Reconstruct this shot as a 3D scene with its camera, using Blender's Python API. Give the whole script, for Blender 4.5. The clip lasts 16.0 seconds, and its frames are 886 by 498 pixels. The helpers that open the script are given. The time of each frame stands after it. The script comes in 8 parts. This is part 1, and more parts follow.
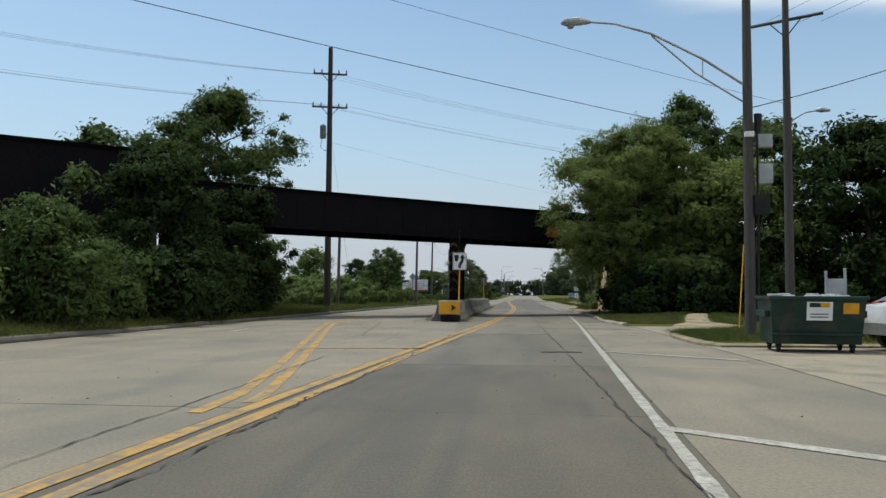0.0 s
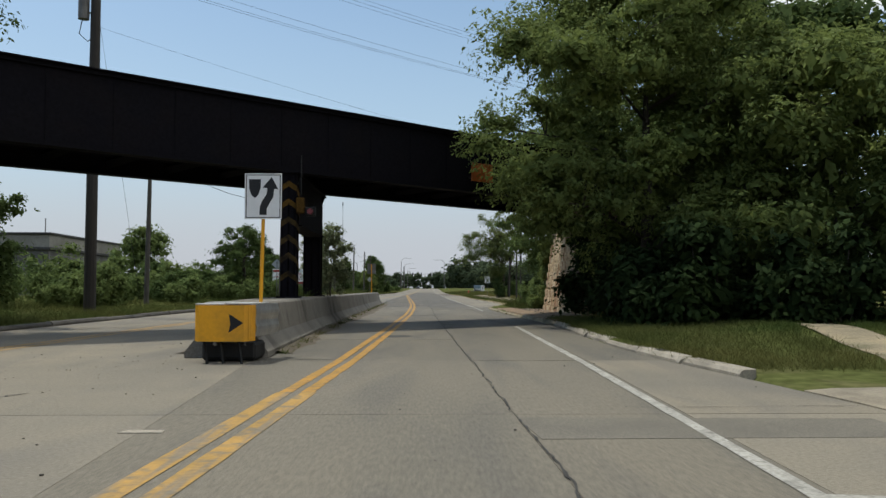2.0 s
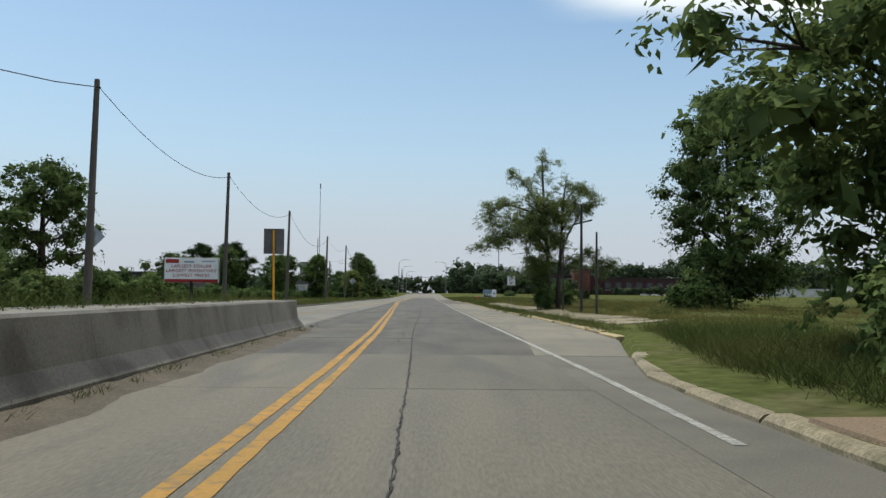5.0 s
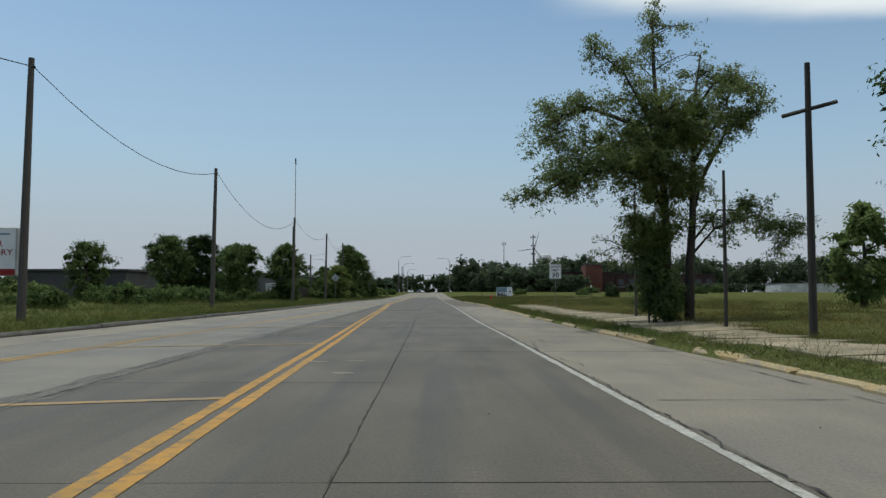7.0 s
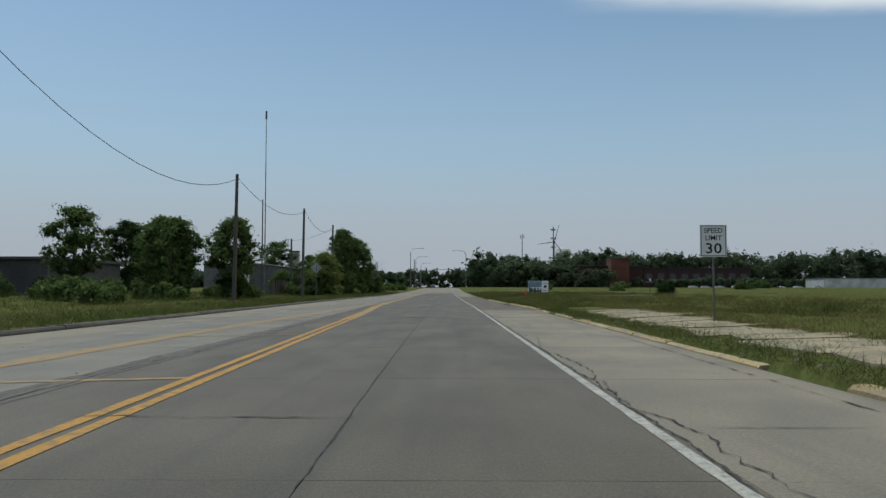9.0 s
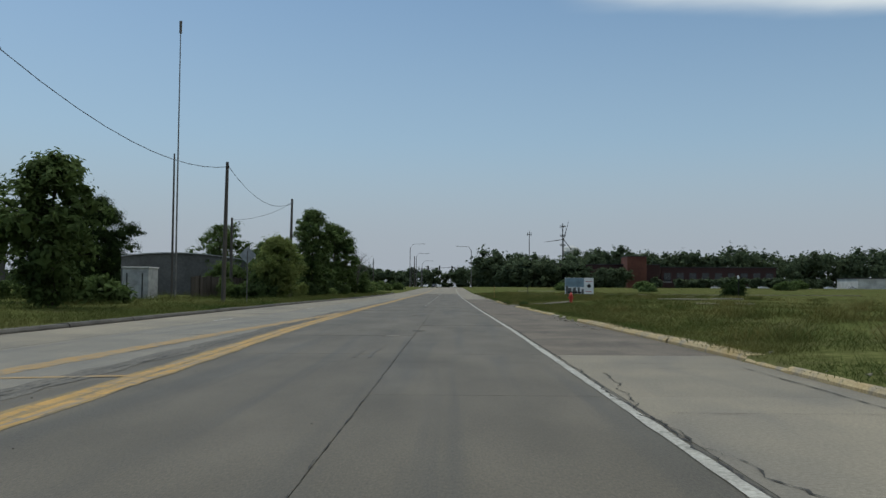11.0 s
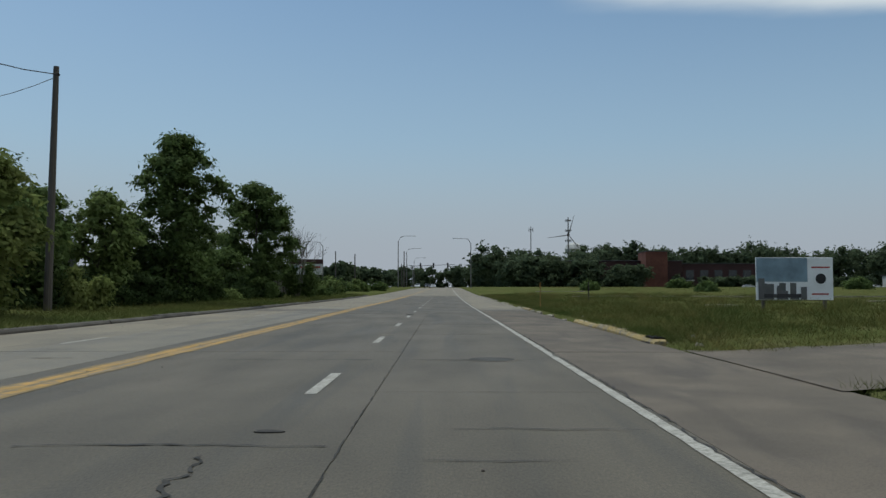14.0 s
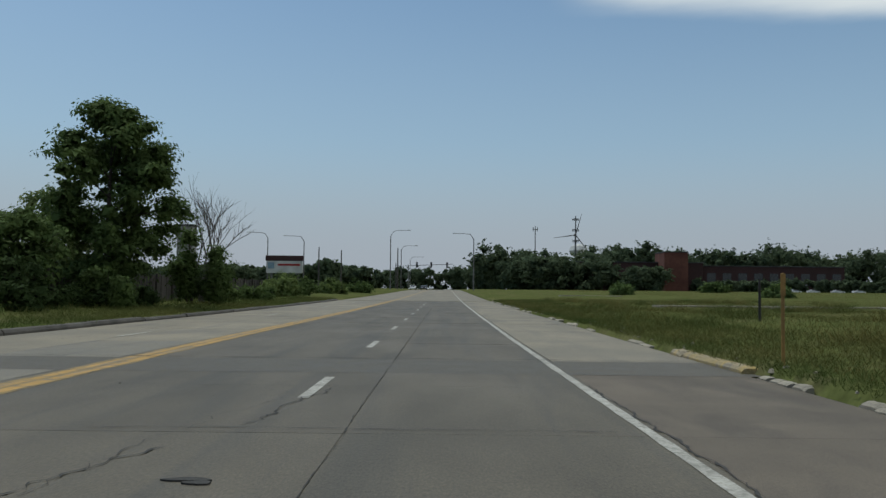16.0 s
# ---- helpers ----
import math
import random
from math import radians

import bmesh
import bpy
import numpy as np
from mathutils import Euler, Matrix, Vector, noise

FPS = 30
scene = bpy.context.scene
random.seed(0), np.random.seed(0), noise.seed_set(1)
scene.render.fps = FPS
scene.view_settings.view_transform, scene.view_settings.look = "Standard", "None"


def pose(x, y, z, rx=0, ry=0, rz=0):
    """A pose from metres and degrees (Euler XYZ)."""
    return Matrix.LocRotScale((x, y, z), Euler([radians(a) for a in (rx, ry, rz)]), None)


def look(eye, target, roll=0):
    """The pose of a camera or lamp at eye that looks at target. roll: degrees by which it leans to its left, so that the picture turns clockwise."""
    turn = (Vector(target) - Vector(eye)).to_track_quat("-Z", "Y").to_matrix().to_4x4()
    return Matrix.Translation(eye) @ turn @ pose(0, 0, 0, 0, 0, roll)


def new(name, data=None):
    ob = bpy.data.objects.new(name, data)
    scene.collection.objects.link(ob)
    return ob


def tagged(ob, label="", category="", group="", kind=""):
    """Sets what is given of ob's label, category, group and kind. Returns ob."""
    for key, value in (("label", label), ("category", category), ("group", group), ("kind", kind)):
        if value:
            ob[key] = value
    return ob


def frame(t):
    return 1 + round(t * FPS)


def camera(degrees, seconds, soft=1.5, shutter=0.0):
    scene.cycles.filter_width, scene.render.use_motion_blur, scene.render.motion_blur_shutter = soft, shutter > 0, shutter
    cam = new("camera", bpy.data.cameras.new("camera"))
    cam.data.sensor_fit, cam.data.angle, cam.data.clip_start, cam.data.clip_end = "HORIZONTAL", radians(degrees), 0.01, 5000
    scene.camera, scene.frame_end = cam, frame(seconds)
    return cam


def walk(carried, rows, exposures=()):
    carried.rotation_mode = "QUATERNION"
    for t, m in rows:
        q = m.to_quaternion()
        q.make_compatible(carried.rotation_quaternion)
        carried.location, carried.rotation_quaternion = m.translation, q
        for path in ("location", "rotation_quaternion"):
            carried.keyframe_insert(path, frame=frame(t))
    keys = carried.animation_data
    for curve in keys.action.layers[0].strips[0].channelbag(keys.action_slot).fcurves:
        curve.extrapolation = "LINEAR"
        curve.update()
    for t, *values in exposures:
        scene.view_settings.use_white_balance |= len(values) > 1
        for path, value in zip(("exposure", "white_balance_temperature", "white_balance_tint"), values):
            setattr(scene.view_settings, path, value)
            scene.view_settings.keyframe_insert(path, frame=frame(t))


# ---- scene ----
cam = camera(56.8, 16.0, soft=1.45)
PATH = [
    (0.0, (0.076, 0.000, 1.131), (-0.980, 9.928, 1.703), 0.38),
    (0.5, (-0.197, 5.811, 1.166), (-0.695, 15.787, 1.649), 0.54),
    (1.0, (-0.320, 11.459, 1.190), (-0.376, 21.450, 1.601), 0.39),
    (1.5, (-0.305, 17.159, 1.136), (-0.168, 27.153, 1.458), 0.01),
    (2.0, (-0.263, 22.922, 1.129), (-0.107, 32.909, 1.623), 0.01),
    (2.5, (-0.176, 28.779, 1.138), (0.013, 38.763, 1.655), -0.01),
    (3.0, (-0.104, 34.796, 1.140), (0.098, 44.779, 1.675), -0.16),
    (3.5, (0.003, 40.852, 1.140), (0.181, 50.836, 1.681), -0.17),
    (4.0, (0.083, 46.881, 1.136), (0.226, 56.868, 1.638), -0.13),
    (4.2, (0.101, 49.321, 1.143), (0.241, 59.305, 1.695), 0.62),
    (6.3, (0.132, 77.476, 1.108), (0.223, 87.460, 1.666), 0.31),
    (6.5, (0.149, 80.176, 1.123), (0.242, 90.152, 1.806), -0.30),
    (7.0, (0.170, 86.958, 1.146), (0.279, 96.943, 1.688), 0.01),
    (7.5, (0.226, 93.869, 1.156), (0.328, 103.855, 1.675), 0.03),
    (8.0, (0.287, 100.814, 1.170), (0.359, 110.802, 1.659), 0.09),
    (8.5, (0.301, 107.888, 1.154), (0.306, 117.876, 1.648), 0.28),
    (9.0, (0.278, 115.001, 1.157), (0.202, 124.989, 1.641), 0.07),
    (9.2, (0.265, 117.848, 1.149), (0.170, 127.835, 1.647), -0.06),
    (11.5, (0.145, 152.009, 1.184), (0.026, 161.997, 1.661), 0.36),
    (12.0, (0.121, 159.419, 1.192), (0.018, 169.405, 1.718), -0.05),
    (12.5, (0.088, 166.802, 1.170), (-0.001, 176.789, 1.656), -0.03),
    (13.0, (0.007, 174.323, 1.150), (-0.060, 184.311, 1.636), -0.00),
    (13.5, (-0.071, 181.892, 1.133), (-0.136, 191.879, 1.638), 0.05),
    (14.0, (-0.143, 189.492, 1.112), (-0.197, 199.480, 1.597), 0.03),
    (14.5, (-0.174, 197.211, 1.101), (-0.214, 207.198, 1.605), 0.11),
    (15.0, (-0.211, 204.839, 1.105), (-0.255, 214.825, 1.621), 0.71),
    (15.5, (-0.228, 212.371, 1.119), (-0.257, 222.358, 1.623), 0.73),
    (16.0, (-0.211, 219.798, 1.144), (-0.255, 229.784, 1.655), 0.57),
]
EXPOSURES = [(0.0, 0.32, 6500, 4), (1.0, 0.3, 6500, 5), (2.0, 0.28, 6600, 6), (3.0, 0.26, 6650, 6), (3.5, 0.22, 6600, 5), (4.2, 0.38, 6550, 5), (6.3, 0.2, 6350, 3), (7.0, 0.0, 6300, 3), (9.2, -0.12, 6250, 3), (11.3, -0.17, 6220, 3), (16.0, -0.22, 6200, 2)]
walk(cam, [(t, look(eye, target, roll)) for t, eye, target, roll in PATH], EXPOSURES)

# ---- world, sun ----
SUN_AZ, SUN_EL = radians(-65.0), radians(67.9)      # azimuth from +y, to the left; height
world = bpy.data.worlds.new("sky")
scene.world = world
world.use_nodes = True
wn, wl = world.node_tree.nodes, world.node_tree.links
wn.clear()
w_out = wn.new("ShaderNodeOutputWorld")
w_bg = wn.new("ShaderNodeBackground")
w_sky = wn.new("ShaderNodeTexSky")
w_sky.sky_type = "NISHITA"
w_sky.sun_disc = False
w_sky.sun_elevation, w_sky.sun_rotation = SUN_EL, SUN_AZ
w_sky.air_density, w_sky.dust_density, w_sky.ozone_density = 1.0, 1.7, 1.8
w_tc = wn.new("ShaderNodeTexCoord")
w_sep = wn.new("ShaderNodeSeparateXYZ")
w_map = wn.new("ShaderNodeMapping")
w_map.inputs["Scale"].default_value = (1.6, 1.6, 7.0)
w_map.inputs["Location"].default_value = (0.35, 0.2, 0.0)
w_noise = wn.new("ShaderNodeTexNoise")
w_noise.inputs["Scale"].default_value = 1.6
w_noise.inputs["Detail"].default_value = 6.0
w_band = wn.new("ShaderNodeMapRange")
w_band.interpolation_type = "SMOOTHSTEP"
w_band.inputs["From Min"].default_value = 0.336
w_band.inputs["From Max"].default_value = 0.372
w_side = wn.new("ShaderNodeMapRange")
w_side.interpolation_type = "SMOOTHSTEP"
w_side.inputs["From Min"].default_value = 0.10
w_side.inputs["From Max"].default_value = 0.24
w_mask = wn.new("ShaderNodeMapRange")
w_mask.interpolation_type = "SMOOTHSTEP"
w_mask.inputs["From Min"].default_value = 0.12
w_mask.inputs["From Max"].default_value = 0.34
w_m1 = wn.new("ShaderNodeMath")
w_m1.operation = "MULTIPLY"
w_m2 = wn.new("ShaderNodeMath")
w_m2.operation = "MULTIPLY"
w_mix = wn.new("ShaderNodeMixRGB")
w_mix.inputs["Color2"].default_value = (7.6, 7.7, 7.9, 1)
wl.new(w_tc.outputs["Generated"], w_sep.inputs[0])
wl.new(w_tc.outputs["Generated"], w_map.inputs[0])
wl.new(w_map.outputs[0], w_noise.inputs["Vector"])
w_wave = wn.new("ShaderNodeMath")
w_wave.operation = "MULTIPLY_ADD"
w_wave.inputs[1].default_value = 0.06
wl.new(w_noise.outputs["Fac"], w_wave.inputs[0])
w_off = wn.new("ShaderNodeMath")
w_off.operation = "SUBTRACT"
w_off.inputs[1].default_value = 0.037
w_fore = wn.new("ShaderNodeMath")
w_fore.operation = "MAXIMUM"
w_fore.inputs[1].default_value = 0.25
w_tan = wn.new("ShaderNodeMath")
w_tan.operation = "DIVIDE"
wl.new(w_sep.outputs["Y"], w_fore.inputs[0])
wl.new(w_sep.outputs["Z"], w_tan.inputs[0])
wl.new(w_fore.outputs[0], w_tan.inputs[1])
wl.new(w_tan.outputs[0], w_off.inputs[0])
wl.new(w_off.outputs[0], w_wave.inputs[2])
wl.new(w_wave.outputs[0], w_band.inputs["Value"])
wl.new(w_sep.outputs["X"], w_side.inputs["Value"])
wl.new(w_noise.outputs["Fac"], w_mask.inputs["Value"])
wl.new(w_band.outputs[0], w_m1.inputs[0])
wl.new(w_side.outputs[0], w_m1.inputs[1])
wl.new(w_m1.outputs[0], w_m2.inputs[0])
wl.new(w_mask.outputs[0], w_m2.inputs[1])
wl.new(w_m2.outputs[0], w_mix.inputs["Fac"])
# pale haze low over the horizon
w_haze = wn.new("ShaderNodeMapRange")
w_haze.interpolation_type = "SMOOTHSTEP"
w_haze.inputs["From Min"].default_value, w_haze.inputs["From Max"].default_value = 0.48, -0.02
w_haze.inputs["To Max"].default_value = 0.72
w_low = wn.new("ShaderNodeMixRGB")
w_low.inputs["Color2"].default_value = (4.05, 4.95, 5.95, 1)
wl.new(w_sep.outputs["Z"], w_haze.inputs["Value"])
wl.new(w_haze.outputs[0], w_low.inputs["Fac"])
w_tint = wn.new("ShaderNodeMixRGB")
w_tint.blend_type = "MULTIPLY"
w_tint.inputs["Fac"].default_value = 1.0
w_tint.inputs["Color2"].default_value = (1.0, 1.10, 1.12, 1)
wl.new(w_sky.outputs[0], w_tint.inputs["Color1"])
wl.new(w_tint.outputs[0], w_low.inputs["Color1"])
w_pink = wn.new("ShaderNodeMixRGB")
w_pink.inputs["Color2"].default_value = (4.1, 4.22, 4.75, 1)
w_near = wn.new("ShaderNodeMapRange")
w_near.interpolation_type = "SMOOTHSTEP"
w_near.inputs["From Min"].default_value, w_near.inputs["From Max"].default_value = 0.19, 0.02
w_near.inputs["To Max"].default_value = 0.9
wl.new(w_sep.outputs["Z"], w_near.inputs["Value"])
wl.new(w_near.outputs[0], w_pink.inputs["Fac"])
wl.new(w_low.outputs[0], w_pink.inputs["Color1"])
wl.new(w_pink.outputs[0], w_mix.inputs["Color1"])
wl.new(w_mix.outputs[0], w_bg.inputs["Color"])
wl.new(w_bg.outputs[0], w_out.inputs["Surface"])
w_bg.inputs["Strength"].default_value = 0.108

sun_dir = Vector((math.sin(SUN_AZ) * math.cos(SUN_EL), math.cos(SUN_AZ) * math.cos(SUN_EL), math.sin(SUN_EL)))
sun = new("sun", bpy.data.lights.new("sun", "SUN"))
sun.data.energy, sun.data.angle, sun.data.color = 2.45, radians(0.9), (1.0, 0.95, 0.88)
sun.matrix_world = look(sun_dir * 100, (0, 0, 0))


# ---- materials ----
def mat(name, col, rough=0.8, metal=0.0, spread=0.25, scale=3.0, fine=40.0, bump=0.25, tint=None, island=False, obj=0.0,
        stretch=(1, 1, 1), spec=0.3, leak=0.0, streak=None, streak_stretch=(2.6, 2.6, 0.16), stain=None, stain_amount=0.0, stain_scale=0.6, rough_spread=0.15, stain_stretch=None, grit=0.0):
    """A surface with variation at two scales, bump, an optional second colour and an optional stain."""
    m = bpy.data.materials.new(name)
    m.use_nodes = True
    n, l = m.node_tree.nodes, m.node_tree.links
    b = n["Principled BSDF"]
    b.inputs["Roughness"].default_value, b.inputs["Metallic"].default_value = rough, metal
    b.inputs["Specular IOR Level"].default_value = spec
    tc, mp = n.new("ShaderNodeTexCoord"), n.new("ShaderNodeMapping")
    mp.inputs["Scale"].default_value = stretch
    geo = n.new("ShaderNodeNewGeometry")
    l.new(geo.outputs["Position"], mp.inputs[0])
    big, small = n.new("ShaderNodeTexNoise"), n.new("ShaderNodeTexNoise")
    big.inputs["Scale"].default_value, big.inputs["Detail"].default_value = scale, 5.0
    small.inputs["Scale"].default_value, small.inputs["Detail"].default_value = fine, 4.0
    for t in (big, small):
        l.new(mp.outputs[0], t.inputs["Vector"])
    c2 = tint or [c * 0.6 for c in col]
    ramp = n.new("ShaderNodeMapRange")
    ramp.inputs["From Min"].default_value, ramp.inputs["From Max"].default_value = 0.35, 0.68
    l.new(big.outputs["Fac"], ramp.inputs["Value"])
    mix = n.new("ShaderNodeMixRGB")
    mix.inputs["Color1"].default_value, mix.inputs["Color2"].default_value = (*col, 1), (*c2, 1)
    l.new(ramp.outputs[0], mix.inputs["Fac"])
    last = mix.outputs[0]
    if stain:
        st = n.new("ShaderNodeTexNoise")
        st.inputs["Scale"].default_value, st.inputs["Detail"].default_value, st.inputs["Distortion"].default_value = stain_scale, 6.0, 0.6
        if stain_stretch:
            m2 = n.new("ShaderNodeMapping")
            m2.inputs["Scale"].default_value = stain_stretch
            l.new(geo.outputs["Position"], m2.inputs[0])
            l.new(m2.outputs[0], st.inputs["Vector"])
        else:
            l.new(mp.outputs[0], st.inputs["Vector"])
        sr = n.new("ShaderNodeMapRange")
        sr.inputs["From Min"].default_value, sr.inputs["From Max"].default_value = 0.5, 0.66
        sr.inputs["To Max"].default_value = stain_amount
        l.new(st.outputs["Fac"], sr.inputs["Value"])
        sm = n.new("ShaderNodeMixRGB")
        sm.inputs["Color2"].default_value = (*stain, 1)
        l.new(sr.outputs[0], sm.inputs["Fac"])
        l.new(last, sm.inputs["Color1"])
        last = sm.outputs[0]
    if streak:
        m3, sk = n.new("ShaderNodeMapping"), n.new("ShaderNodeTexNoise")
        m3.inputs["Scale"].default_value = streak_stretch
        sk.inputs["Scale"].default_value, sk.inputs["Detail"].default_value = 1.0, 5.0
        l.new(geo.outputs["Position"], m3.inputs[0])
        l.new(m3.outputs[0], sk.inputs["Vector"])
        kr, km = n.new("ShaderNodeMapRange"), n.new("ShaderNodeMixRGB")
        kr.inputs["From Min"].default_value, kr.inputs["From Max"].default_value, kr.inputs["To Max"].default_value = 0.49, 0.62, 0.8
        l.new(sk.outputs["Fac"], kr.inputs["Value"])
        km.inputs["Color2"].default_value = (*streak, 1)
        l.new(kr.outputs[0], km.inputs["Fac"])
        l.new(last, km.inputs["Color1"])
        last = km.outputs[0]
    hsv = n.new("ShaderNodeHueSaturation")
    val = n.new("ShaderNodeMapRange")
    val.inputs["To Min"].default_value, val.inputs["To Max"].default_value = 1 - spread, 1 + spread
    val.inputs["From Min"].default_value, val.inputs["From Max"].default_value = 0.25, 0.75
    l.new(small.outputs["Fac"], val.inputs["Value"])
    value = val.outputs[0]
    if island or obj:
        r2 = n.new("ShaderNodeMapRange")
        amount = obj or 0.16
        r2.inputs["To Min"].default_value, r2.inputs["To Max"].default_value = 1 - amount, 1 + amount
        if island:
            l.new(geo.outputs["Random Per Island"], r2.inputs["Value"])
        else:
            info = n.new("ShaderNodeObjectInfo")
            l.new(info.outputs["Random"], r2.inputs["Value"])
        mul = n.new("ShaderNodeMath")
        mul.operation = "MULTIPLY"
        l.new(value, mul.inputs[0])
        l.new(r2.outputs[0], mul.inputs[1])
        value = mul.outputs[0]
    if grit:
        gn, gr_, gm = n.new("ShaderNodeTexNoise"), n.new("ShaderNodeMapRange"), n.new("ShaderNodeMath")
        gn.inputs["Scale"].default_value, gn.inputs["Detail"].default_value = 130.0, 2.0
        gr_.inputs["From Min"].default_value, gr_.inputs["From Max"].default_value = 0.3, 0.7
        gr_.inputs["To Min"].default_value, gr_.inputs["To Max"].default_value = 1 - grit, 1 + grit
        gm.operation = "MULTIPLY"
        l.new(geo.outputs["Position"], gn.inputs["Vector"])
        l.new(gn.outputs["Fac"], gr_.inputs["Value"])
        l.new(value, gm.inputs[0])
        l.new(gr_.outputs[0], gm.inputs[1])
        value = gm.outputs[0]
    l.new(value, hsv.inputs["Value"])
    l.new(last, hsv.inputs["Color"])
    l.new(hsv.outputs[0], b.inputs["Base Color"])
    rr = n.new("ShaderNodeMapRange")
    rr.inputs["To Min"].default_value, rr.inputs["To Max"].default_value = max(0.05, rough - rough_spread), min(1, rough + rough_spread)
    l.new(big.outputs["Fac"], rr.inputs["Value"])
    l.new(rr.outputs[0], b.inputs["Roughness"])
    if bump:
        bp = n.new("ShaderNodeBump")
        bp.inputs["Strength"].default_value, bp.inputs["Distance"].default_value = bump, 0.02
        l.new(small.outputs["Fac"], bp.inputs["Height"])
        l.new(bp.outputs[0], b.inputs["Normal"])
    if leak:
        tr, add = n.new("ShaderNodeBsdfTranslucent"), n.new("ShaderNodeMixShader")
        add.inputs["Fac"].default_value = leak
        l.new(hsv.outputs[0], tr.inputs["Color"])
        l.new(b.outputs[0], add.inputs[1])
        l.new(tr.outputs[0], add.inputs[2])
        l.new(add.outputs[0], n["Material Output"].inputs["Surface"])
    return m


